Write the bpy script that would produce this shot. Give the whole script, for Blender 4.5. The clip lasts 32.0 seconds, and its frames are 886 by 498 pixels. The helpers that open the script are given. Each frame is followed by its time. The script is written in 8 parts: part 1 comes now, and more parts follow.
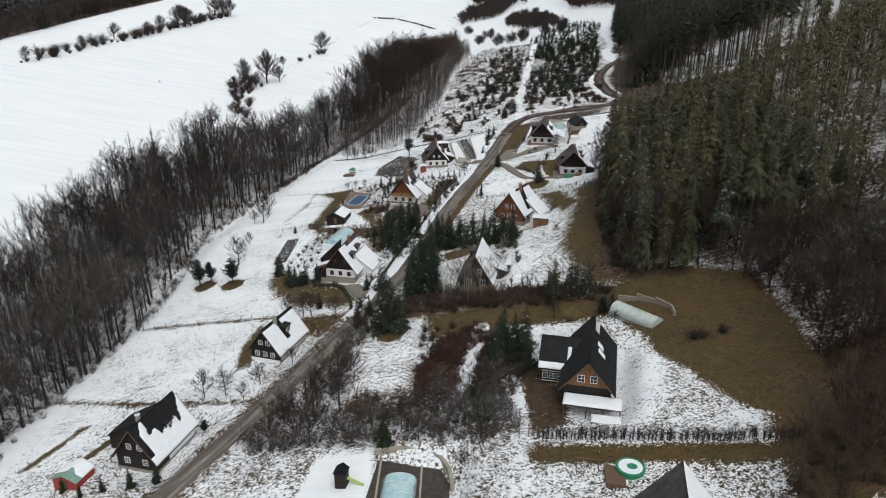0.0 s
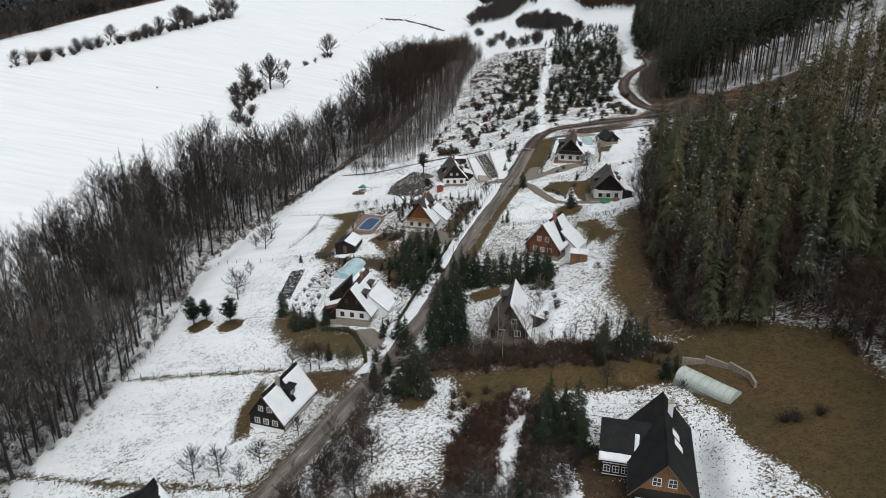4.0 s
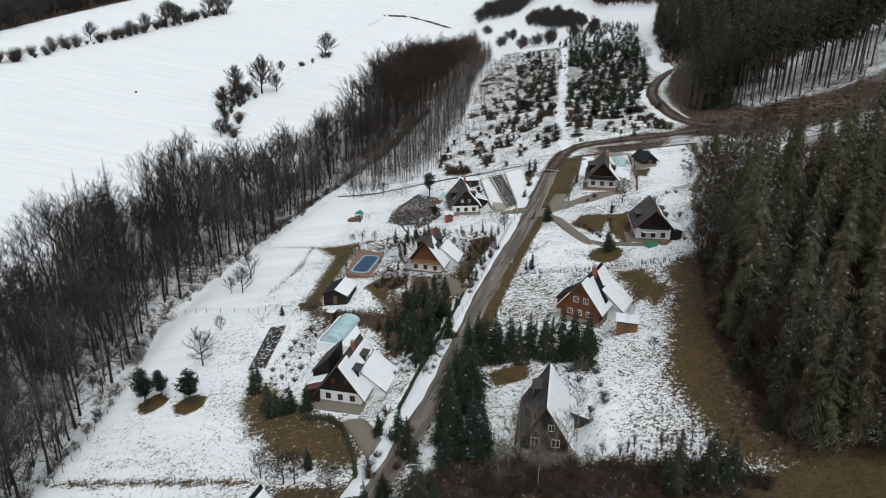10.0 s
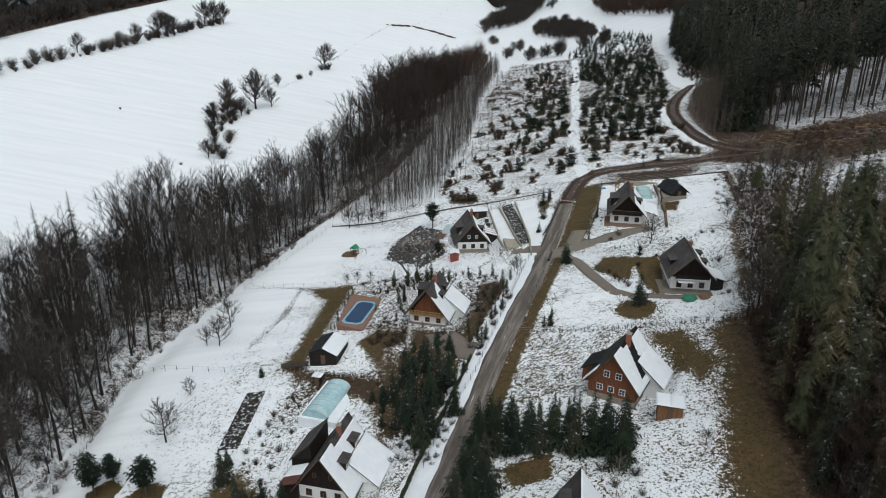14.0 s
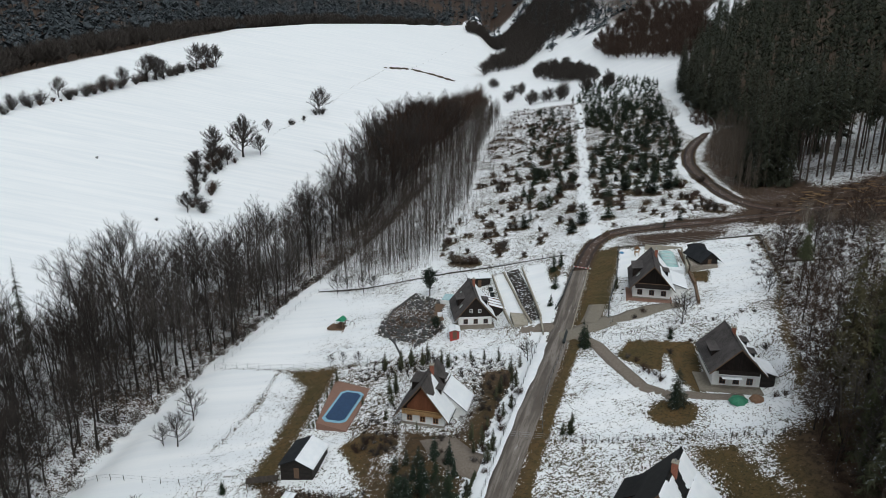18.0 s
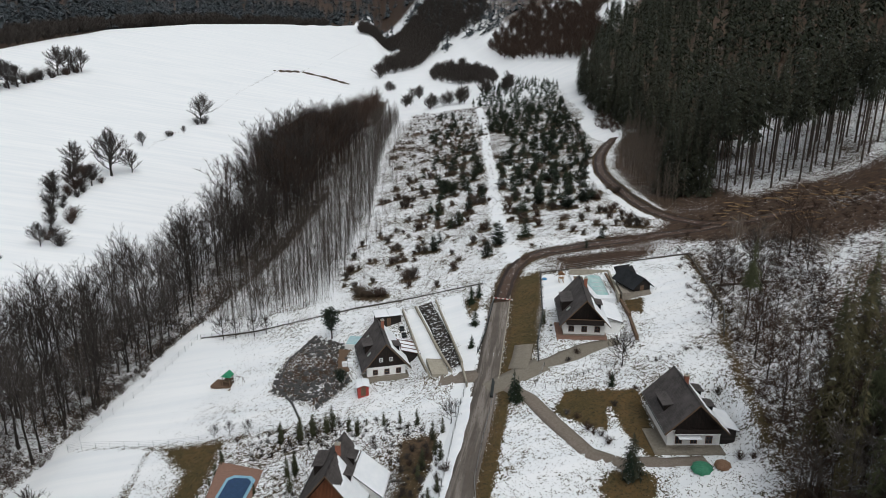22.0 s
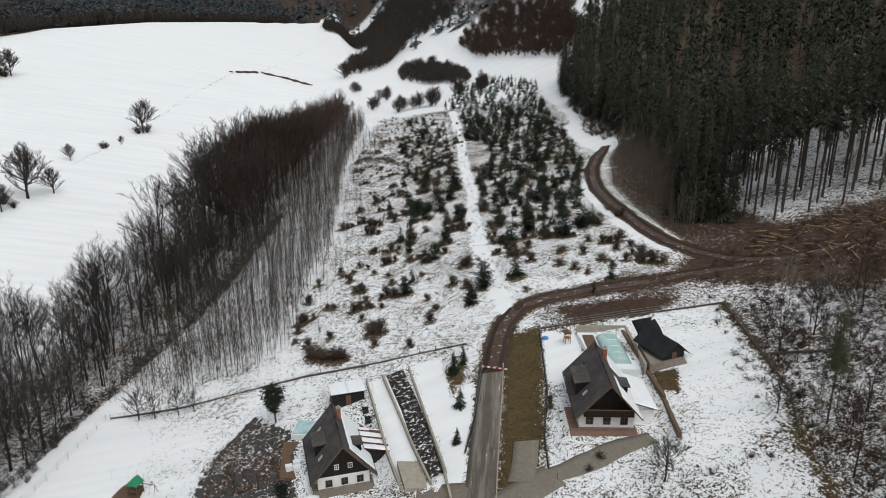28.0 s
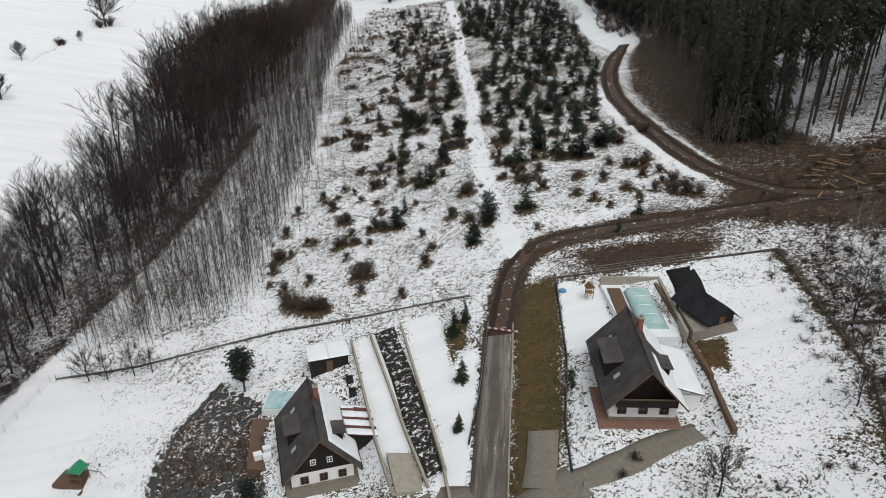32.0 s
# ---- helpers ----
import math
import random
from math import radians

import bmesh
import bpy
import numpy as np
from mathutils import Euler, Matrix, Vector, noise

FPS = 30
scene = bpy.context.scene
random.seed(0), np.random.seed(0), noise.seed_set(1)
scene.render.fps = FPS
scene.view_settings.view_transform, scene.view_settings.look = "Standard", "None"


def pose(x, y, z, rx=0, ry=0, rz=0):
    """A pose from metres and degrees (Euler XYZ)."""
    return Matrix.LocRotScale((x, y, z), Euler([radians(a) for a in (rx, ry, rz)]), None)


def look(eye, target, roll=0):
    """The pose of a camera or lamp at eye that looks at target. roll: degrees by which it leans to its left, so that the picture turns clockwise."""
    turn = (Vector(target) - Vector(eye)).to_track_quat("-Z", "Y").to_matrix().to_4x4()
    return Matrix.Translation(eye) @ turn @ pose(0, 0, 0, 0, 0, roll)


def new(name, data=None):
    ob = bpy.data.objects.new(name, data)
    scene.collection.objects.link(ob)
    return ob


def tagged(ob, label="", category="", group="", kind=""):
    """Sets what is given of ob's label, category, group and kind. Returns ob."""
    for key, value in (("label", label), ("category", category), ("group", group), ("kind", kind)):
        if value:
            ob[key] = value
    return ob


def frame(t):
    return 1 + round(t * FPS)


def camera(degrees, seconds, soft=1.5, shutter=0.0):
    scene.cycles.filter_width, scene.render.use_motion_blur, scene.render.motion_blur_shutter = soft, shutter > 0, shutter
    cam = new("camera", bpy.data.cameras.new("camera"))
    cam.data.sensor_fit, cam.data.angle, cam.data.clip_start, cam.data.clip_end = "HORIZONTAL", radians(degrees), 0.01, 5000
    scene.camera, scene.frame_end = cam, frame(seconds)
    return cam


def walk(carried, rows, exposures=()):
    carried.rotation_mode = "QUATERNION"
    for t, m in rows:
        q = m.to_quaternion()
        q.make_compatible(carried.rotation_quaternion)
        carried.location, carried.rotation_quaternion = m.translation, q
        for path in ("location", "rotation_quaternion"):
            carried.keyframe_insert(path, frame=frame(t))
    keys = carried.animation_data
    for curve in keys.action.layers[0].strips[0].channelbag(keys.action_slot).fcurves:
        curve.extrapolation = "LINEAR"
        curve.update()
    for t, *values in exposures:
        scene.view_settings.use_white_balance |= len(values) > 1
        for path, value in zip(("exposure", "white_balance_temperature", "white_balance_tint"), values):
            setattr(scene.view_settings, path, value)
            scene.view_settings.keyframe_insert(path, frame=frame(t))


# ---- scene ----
EXPOSURES = [(0, 0.14, 6350, 6), (8, 0.09, 6300, 6), (13, 0.02, 6150, 4), (16, -0.06, 6150, 4), (20, -0.06, 6250, 5), (23, 0.02, 6400, 7), (32, 0.06, 6450, 7)]
cam = camera(64.79, 32.0, soft=0.55)
# seconds, eye x, y, z in metres, heading to the left of +y, tilt up, roll, in degrees
PATH = [
    (0, 0.957, -0.107, 58.106, 1.016, -20.840, -0.273),
    (0.5, -0.042, 2.709, 58.191, 1.008, -20.831, -0.247),
    (1, -0.957, 5.525, 58.302, 1.016, -20.832, -0.225),
    (1.5, -1.779, 8.341, 58.444, 1.010, -20.825, -0.205),
    (2, -2.500, 11.155, 58.610, 1.006, -20.826, -0.181),
    (2.5, -3.125, 13.973, 58.773, 1.075, -20.837, -0.155),
    (3, -3.667, 16.797, 58.909, 1.137, -20.835, -0.129),
    (3.5, -4.124, 19.629, 59.014, 1.227, -20.851, -0.107),
    (5.5, -5.195, 31.073, 59.069, 1.321, -21.031, -0.091),
    (6, -5.450, 34.007, 59.049, 1.331, -21.100, -0.064),
    (6.5, -5.693, 36.969, 59.020, 1.366, -21.170, -0.030),
    (7, -5.917, 39.962, 58.982, 1.382, -21.222, 0.005),
    (7.5, -6.118, 42.968, 58.947, 1.414, -21.256, 0.033),
    (8, -6.305, 45.967, 58.930, 1.477, -21.280, 0.051),
    (8.5, -6.487, 48.947, 58.937, 1.505, -21.299, 0.068),
    (9, -6.661, 51.910, 58.967, 1.505, -21.301, 0.084),
    (9.5, -6.819, 54.861, 59.018, 1.528, -21.285, 0.094),
    (10, -6.949, 57.806, 59.083, 1.570, -21.268, 0.094),
    (10.5, -7.051, 60.743, 59.157, 1.637, -21.252, 0.080),
    (11, -7.135, 63.665, 59.238, 1.697, -21.213, 0.059),
    (11.5, -7.216, 66.567, 59.323, 1.752, -21.153, 0.040),
    (12, -7.308, 69.445, 59.414, 1.816, -21.089, 0.035),
    (12.5, -7.415, 72.307, 59.504, 1.840, -21.017, 0.046),
    (13, -7.531, 75.165, 59.585, 1.852, -20.955, 0.069),
    (13.5, -7.650, 78.021, 59.652, 1.887, -20.914, 0.099),
    (15.5, -8.066, 89.607, 59.717, 1.953, -19.152, 0.200),
    (16, -8.139, 92.539, 59.764, 2.052, -18.505, 0.193),
    (16.5, -8.214, 95.461, 59.830, 2.067, -17.959, 0.183),
    (17, -8.291, 98.366, 59.915, 2.042, -17.641, 0.173),
    (17.5, -8.368, 101.249, 60.012, 2.011, -17.588, 0.170),
    (18, -8.446, 104.115, 60.104, 1.816, -17.600, 0.173),
    (18.5, -8.530, 106.974, 60.185, 1.311, -17.599, 0.180),
    (19, -8.625, 109.834, 60.254, 0.572, -17.592, 0.190),
    (19.5, -8.726, 112.700, 60.313, -0.210, -17.573, 0.199),
    (20, -8.824, 115.574, 60.369, -1.122, -17.550, 0.203),
    (20.5, -8.906, 118.457, 60.426, -2.306, -17.548, 0.200),
    (21, -8.959, 121.353, 60.481, -3.774, -17.553, 0.190),
    (21.5, -8.970, 124.268, 60.530, -5.223, -17.563, 0.176),
    (22, -8.923, 127.211, 60.564, -6.598, -17.568, 0.159),
    (22.5, -8.806, 130.182, 60.580, -7.816, -17.584, 0.139),
    (23, -8.611, 133.176, 60.577, -8.620, -17.591, 0.114),
    (23.5, -8.337, 136.185, 60.559, -8.847, -17.618, 0.079),
    (24, -7.994, 139.202, 60.530, -8.842, -17.661, 0.033),
    (24.5, -7.608, 142.211, 60.490, -8.818, -17.694, -0.018),
    (25, -7.211, 145.200, 60.437, -8.813, -17.721, -0.068),
    (25.5, -6.807, 148.167, 60.371, -8.818, -17.734, -0.115),
    (27.5, -5.190, 159.809, 59.999, -8.914, -17.770, -0.234),
    (28, -4.806, 162.684, 59.913, -8.966, -17.778, -0.227),
    (28.5, -4.426, 165.546, 59.826, -9.001, -17.756, -0.208),
    (29, -4.049, 168.396, 59.737, -9.045, -17.699, -0.181),
    (29.5, -3.666, 171.243, 59.642, -9.084, -17.700, -0.153),
    (30, -3.272, 174.097, 59.537, -9.131, -17.972, -0.134),
    (30.5, -2.867, 176.960, 59.420, -9.177, -18.808, -0.124),
    (31, -2.448, 179.836, 59.290, -9.230, -20.595, -0.122),
    (31.5, -2.013, 182.734, 59.142, -9.292, -23.252, -0.124),
    (32, -1.559, 185.669, 58.977, -9.344, -26.411, -0.127),
]


def aimed(x, y, z, yaw, tilt, roll):
    yaw, tilt = radians(yaw), radians(tilt)
    ahead = Vector((-math.sin(yaw) * math.cos(tilt), math.cos(yaw) * math.cos(tilt), math.sin(tilt)))
    return look((x, y, z), Vector((x, y, z)) + ahead * 10, roll)


walk(cam, [(t, aimed(*row)) for t, *row in PATH], EXPOSURES)
# ---- end path ----
# ---- the lie of the land ----
ROAD_Y = [40, 90, 107, 130, 157, 197, 231, 252, 270, 300, 400, 500, 800]
ROAD_X = [-64, -41, -32.5, -23, -13.5, -2.2, 9.0, 14.6, 19.8, 26, 34, 44, 70]
LAND_Y = [40, 80, 126, 164, 206, 248, 292, 360, 500, 800]
LAND_U = [-85, -60, -20, 0, 25, 50, 90, 150]
LAND_Z = [
    [-34, -28, -22, -18, -13, -8, -1, 22],
    [-31, -26, -19, -15, -10.5, -6, 1, 26],
    [-29, -23, -14.6, -11, -6.5, -3.2, 6, 36],
    [-25, -19.5, -12.8, -9, -2.8, 3.2, 18, 48],
    [-19, -14.8, -7.3, -3, 1.0, 8, 24, 54],
    [-16, -13.8, -4.8, 0, 5.5, 12, 26, 56],
    [-13.5, -10.5, -0.5, 6, 10, 14, 25, 55],
    [-6, -4, 3, 7.5, 11, 14, 24, 54],
    [2, 5, 9, 13, 17, 22, 35, 64],
    [14, 15, 16, 17, 20, 26, 45, 75],
]


def ease(a, b, x):
    t = np.clip((x - a) / (b - a), 0.0, 1.0)
    return t * t * (3 - 2 * t)


def road_x(y):
    y = np.asarray(y, float)
    return sum(np.interp(y + d, ROAD_Y, ROAD_X) for d in (-9, -4, 0, 4, 9)) / 5


def bank(x, y):
    """The sloping side of the valley that the village stands on."""
    x, y = np.asarray(x, float), np.asarray(y, float)
    u = x - road_x(y)
    z = np.array(LAND_Z, float)
    out = 0.0
    for du, dy, w in ((0, 0, 2), (-5, 0, 1), (5, 0, 1), (0, -8, 1), (0, 8, 1)):
        uu, yy = np.clip(u + du, -140, 320), np.clip(y + dy, 40, 800)
        i = np.clip(np.searchsorted(LAND_Y, yy) - 1, 0, len(LAND_Y) - 2)
        j = np.clip(np.searchsorted(LAND_U, uu) - 1, 0, len(LAND_U) - 2)
        ly, lu = np.array(LAND_Y, float), np.array(LAND_U, float)
        fy, fu = (yy - ly[i]) / (ly[i + 1] - ly[i]), (uu - lu[j]) / (lu[j + 1] - lu[j])
        out = out + w * ((z[i, j] * (1 - fu) + z[i, j + 1] * fu) * (1 - fy) + (z[i + 1, j] * (1 - fu) + z[i + 1, j + 1] * fu) * fy)
    return out / 6 + 0.01 * np.clip(y - 800, 0, 900) + ease(30, 170, x) * 95 * ease(820, 1500, y)


def crest_x(y):
    """Where the snowfield ends against the wooded hills."""
    return np.interp(y, [300, 620, 840, 1200, 1650, 2400], [-258, -250, -234, -140, 0, 60])


def field(x, y):
    """The open snowfield across the stream, up to its crest and the wooded hills behind."""
    crest = crest_x(y)
    xx = np.maximum(x, crest)
    z = 3.2 - 0.17 * (xx + 108) + 0.0797 * (np.clip(y, -200, 1000) - 416) + 0.05 * np.clip(y - 1000, 0, 700) + 0.02 * np.clip(y - 1700, 0, 900)
    behind = np.clip(crest - x, 0, 3000)
    return z - 5 * ease(0, 60, behind) + 95 * ease(60, 520, behind)


TERRACES = [(37.2, 207.6, 2.3, -6, 5.4, 14), (31.9, 243.6, 4.4, -11, 4.6, 15), (-15.4, 210.4, -7.3, -13, 4.4, 12), (-28.3, 162.4, -12.7, -12, 4.6, 13), (15.6, 174.8, -2.0, -29, 4.2, 13),
            (-5.7, 249.2, -5.0, 7, 4.2, 14), (-51.6, 93.2, -17.4, -13, 4.6, 13), (-37.7, 123.6, -14.2, -17, 4.0, 13), (21.5, 91.5, -4.3, -13, 3.9, 17), (5.6, 142.0, -6.2, -9, 3.8, 13), (-6.4, 66.0, -9.2, -6, 5.2, 18.5)]


def land(x, y):
    """Height of the ground."""
    x, y = np.asarray(x, float), np.asarray(y, float)
    a, b = bank(x, y), field(x, y)
    left = ease(-25, -60, x - road_x(y))
    k = 2.0
    top = np.maximum(a, b) + k * 0.25 * np.clip(1 - np.abs(a - b) / k, 0, None) ** 2
    cut = 2.2 * np.exp(-((a - b) / 1.6) ** 2) * ease(560, 380, y)
    z = a * (1 - left) + (top - cut) * left + 130 * ease(1550, 2400, y)
    # level ground cut for each house: middle of the front, turn, half width, depth
    for hx, hy, hz, turn, half, deep in TERRACES:
        c, s = np.cos(np.radians(turn)), np.sin(np.radians(turn))
        u, v = (x - hx) * c + (y - hy) * s, -(x - hx) * s + (y - hy) * c
        off = np.hypot(np.maximum(np.abs(u) - half, 0), np.maximum(np.abs(v - deep / 2) - deep / 2, 0))
        z = z + (hz - 0.08 - z) * ease(4.6, 0.4, off)
    return z


# ---- light: a bright overcast winter day ----
world = bpy.data.worlds.new("overcast_sky")
scene.world = world
world.use_nodes = True
wn, wl = world.node_tree.nodes, world.node_tree.links
sky = wn.new("ShaderNodeTexSky")
sky.sky_type, sky.sun_disc = "NISHITA", False
sky.sun_elevation, sky.sun_rotation = radians(66), radians(150)
sky.air_density, sky.dust_density, sky.ozone_density = 1.0, 3.0, 1.0
grey = wn.new("ShaderNodeHueSaturation")
grey.inputs["Saturation"].default_value = 0.17
wl.new(sky.outputs[0], grey.inputs["Color"])
wl.new(grey.outputs[0], wn["Background"].inputs["Color"])
wn["Background"].inputs["Strength"].default_value = 0.118

sun_data = bpy.data.lights.new("sun", "SUN")
sun_data.energy, sun_data.angle, sun_data.color = 0.88, radians(50), (1.0, 0.985, 0.965)
sun = new("sun", sun_data)
# the sun stands behind the camera's right shoulder
sun.matrix_world = look((0, 0, 0), (-0.22, 0.60, -0.77))


# ---- materials ----
def mat(name, colour, rough=0.8, metal=0.0, spec=0.3):
    m = bpy.data.materials.new(name)
    m.use_nodes = True
    b = m.node_tree.nodes["Principled BSDF"]
    b.inputs["Base Color"].default_value = (*colour, 1)
    b.inputs["Roughness"].default_value, b.inputs["Metallic"].default_value = rough, metal
    b.inputs["Specular IOR Level"].default_value = spec
    return m


class Nodes:
    """Short hand for building a material's nodes."""

    def __init__(self, m):
        self.tree = m.node_tree
        self.bsdf = m.node_tree.nodes["Principled BSDF"]
        self.place = None

    def add(self, kind, **sets):
        n = self.tree.nodes.new("ShaderNode" + kind)
        for k, v in sets.items():
            if k in n.inputs:
                n.inputs[k].default_value = v
        return n

    def link(self, a, b):
        self.tree.links.new(a, b)

    def coords(self, which="Object"):
        return self.add("TexCoord").outputs[which]

    def noise(self, at, scale, detail=4.0, rough=0.55, distort=0.0):
        n = self.add("TexNoise", Scale=scale, Detail=detail, Roughness=rough, Distortion=distort)
        self.link(at, n.inputs["Vector"])
        return n.outputs["Fac"]

    def ramp(self, fac, low, high, a=(0, 0, 0), b=(1, 1, 1)):
        n = self.add("ValToRGB")
        n.color_ramp.elements[0].position, n.color_ramp.elements[1].position = low, high
        n.color_ramp.elements[0].color, n.color_ramp.elements[1].color = (*a, 1), (*b, 1)
        self.link(fac, n.inputs[0])
        return n.outputs[0]

    def mix(self, fac, a, b, how="MIX"):
        n = self.tree.nodes.new("ShaderNodeMix")
        n.data_type, n.blend_type = "RGBA", how
        for v, s in ((fac, n.inputs[0]), (a, n.inputs[6]), (b, n.inputs[7])):
            if hasattr(v, "links"):
                self.link(v, s)
            else:
                s.default_value = v if isinstance(v, float) else (*v, 1)
        return n.outputs[2]

    def math(self, how, a, b=0.0):
        n = self.add("Math")
        n.operation = how
        for v, s in ((a, n.inputs[0]), (b, n.inputs[1])):
            if hasattr(v, "links"):
                self.link(v, s)
            else:
                s.default_value = v
        return n.outputs[0]

    def bump(self, height, strength, distance=0.05):
        n = self.add("Bump", Strength=strength, Distance=distance)
        self.link(height, n.inputs["Height"])
        self.link(n.outputs[0], self.bsdf.inputs["Normal"])

    def colour(self, out):
        self.link(out, self.bsdf.inputs["Base Color"])

    def scaled(self, at, x, y, z):
        n = self.add("Mapping")
        n.inputs["Scale"].default_value = (x, y, z)
        self.link(at, n.inputs["Vector"])
        return n.outputs[0]


def worn(name, a, b, scale=3.0, rough=0.8, bump=0.3, metal=0.0, stretch=(1, 1, 1), fine=None):
    """A surface that varies between two colours at two scales."""
    m = mat(name, a, rough, metal)
    n = Nodes(m)
    at = n.scaled(n.coords(), *stretch)
    big, small = n.noise(at, scale, 4), n.noise(at, scale * 9, 3)
    first = n.mix(n.ramp(big, 0.35, 0.68), a, b)
    n.colour(n.mix(0.35, first, n.ramp(small, 0.3, 0.7, tuple(c * 0.6 for c in a), tuple(min(1, c * 1.35) for c in b))))
    n.bump(fine or small, bump, 0.03)
    return m


def boards(name, a, b, width=0.16, across="x", rough=0.75):
    """Painted or bare boards with dark joints; each board has a tone of its own."""
    m = mat(name, a, rough)
    n = Nodes(m)
    at = n.coords()
    sep = n.add("SeparateXYZ")
    n.link(at, sep.inputs[0])
    if across == "xy":
        along = n.math("ADD", sep.outputs[0], sep.outputs[1])
    else:
        along = sep.outputs["xyz".index(across)]
    cell = n.math("DIVIDE", along, width)
    tone = n.add("TexWhiteNoise")
    tone.noise_dimensions = "1D"
    n.link(n.math("FLOOR", cell), tone.inputs["W"])
    edge = n.math("ABSOLUTE", n.math("SUBTRACT", n.math("FRACT", cell), 0.5))
    joint = n.ramp(edge, 0.40, 0.48)
    grain = n.noise(n.scaled(at, *((1, 1, 9) if across == "z" else (6, 6, 1))), 2.5, 5)
    base = n.mix(tone.outputs[0], a, b)
    base = n.mix(n.ramp(grain, 0.35, 0.75), base, tuple(c * 0.7 for c in a))
    n.colour(n.mix(joint, base, tuple(c * 0.3 for c in a)))
    inv = n.math("SUBTRACT", 1.0, edge)
    n.bump(inv, 0.5, 0.03)
    return m


def rows(name, a, b, step=0.33, rough=0.6):
    """Roofing laid in courses down the slope, along the ridge."""
    m = mat(name, a, max(rough, 0.75), 0, 0.2)
    n = Nodes(m)
    at = n.coords("UV")
    brick = n.add("TexBrick", Scale=1.0, **{"Mortar Size": 0.012, "Brick Width": 0.34, "Row Height": step})
    n.link(at, brick.inputs["Vector"])
    brick.inputs["Color1"].default_value, brick.inputs["Color2"].default_value = (*a, 1), (*b, 1)
    brick.inputs["Mortar"].default_value = (*[c * 0.45 for c in a], 1)
    stain = n.noise(n.coords(), 0.5, 5)
    n.colour(n.mix(n.ramp(stain, 0.4, 0.75), brick.outputs["Color"], tuple(c * 1.35 for c in b)))
    n.bump(brick.outputs["Fac"], -0.5, 0.03)
    return m


M = {}
M["roof_dark"] = rows("dark slate roofing", (0.014, 0.015, 0.018), (0.022, 0.024, 0.027))
M["roof_grey"] = rows("weathered brown-grey roofing", (0.055, 0.048, 0.046), (0.076, 0.067, 0.064))
M["roof_black"] = rows("black bitumen roofing", (0.010, 0.010, 0.011), (0.016, 0.016, 0.016))
M["roof_taupe"] = rows("brown-grey shingle roofing", (0.060, 0.053, 0.052), (0.082, 0.073, 0.071))
M["roof_rust"] = rows("rust-brown sheet roofing", (0.10, 0.045, 0.035), (0.14, 0.06, 0.05))
M["roof_green"] = worn("green painted sheet", (0.10, 0.20, 0.16), (0.30, 0.42, 0.36), 2.0, 0.5)
M["white"] = worn("white lime render", (0.83, 0.82, 0.80), (0.88, 0.875, 0.86), 0.9, 0.85, 0.15)
M["cream"] = worn("grey-cream render", (0.50, 0.47, 0.42), (0.60, 0.57, 0.52), 0.9, 0.85, 0.15)
M["stone"] = worn("rough stone masonry", (0.20, 0.17, 0.14), (0.33, 0.29, 0.24), 2.4, 0.9, 0.8)
M["concrete"] = worn("weathered concrete", (0.30, 0.27, 0.22), (0.42, 0.38, 0.31), 1.2, 0.9, 0.4)
M["wood_dark"] = boards("dark brown boarding", (0.018, 0.012, 0.010), (0.030, 0.020, 0.016), 0.18, "x")
M["wood_dark_h"] = boards("dark brown log boarding", (0.020, 0.016, 0.014), (0.034, 0.027, 0.023), 0.24, "z")
M["wood_red"] = boards("reddish-brown boarding", (0.20, 0.075, 0.035), (0.26, 0.10, 0.05), 0.2, "x")
M["wood_orange"] = boards("honey-brown boarding", (0.22, 0.11, 0.05), (0.30, 0.15, 0.07), 0.2, "x")
M["wood_grey"] = boards("weathered grey-brown boarding", (0.050, 0.040, 0.033), (0.080, 0.063, 0.052), 0.2, "x")
M["wood_light"] = boards("light timber", (0.40, 0.24, 0.11), (0.50, 0.32, 0.15), 0.14, "x")
M["wood_plain"] = worn("brown timber", (0.10, 0.06, 0.04), (0.17, 0.11, 0.07), 4, 0.8, 0.3, stretch=(4, 4, 0.6))
M["post"] = worn("weathered fence wood", (0.055, 0.045, 0.038), (0.11, 0.095, 0.08), 5, 0.9, 0.3)
M["frame_white"] = mat("white window paint", (0.78, 0.78, 0.76), 0.5)
M["frame_brown"] = worn("brown window paint", (0.10, 0.05, 0.03), (0.14, 0.07, 0.04), 6, 0.6, 0.1)
M["frame_orange"] = worn("orange-brown window paint", (0.36, 0.17, 0.06), (0.45, 0.22, 0.09), 6, 0.6, 0.1)
M["glass"] = mat("dark window glass", (0.02, 0.023, 0.028), 0.06, 0.0, 0.6)
M["brick"] = worn("red brick", (0.26, 0.09, 0.06), (0.36, 0.15, 0.10), 5, 0.9, 0.4)
M["metal"] = mat("galvanised steel", (0.42, 0.43, 0.44), 0.45, 0.9)
M["metal_dark"] = mat("dark painted steel", (0.03, 0.035, 0.035), 0.5, 0.3)
M["red"] = worn("red paint", (0.30, 0.035, 0.03), (0.38, 0.06, 0.05), 4, 0.6, 0.1)
M["barrier_white"] = mat("white barrier paint", (0.78, 0.78, 0.76), 0.5)
M["tarp_green"] = worn("green tarpaulin", (0.03, 0.16, 0.09), (0.06, 0.24, 0.14), 2, 0.5, 0.3)
M["tarp_brown"] = worn("brown tarpaulin", (0.16, 0.09, 0.05), (0.24, 0.14, 0.09), 2, 0.6, 0.3)
M["plastic_blue"] = worn("blue plastic", (0.05, 0.20, 0.42), (0.10, 0.32, 0.55), 3, 0.4, 0.1)
M["plastic_green"] = worn("green plastic", (0.02, 0.20, 0.10), (0.04, 0.28, 0.14), 3, 0.4, 0.1)
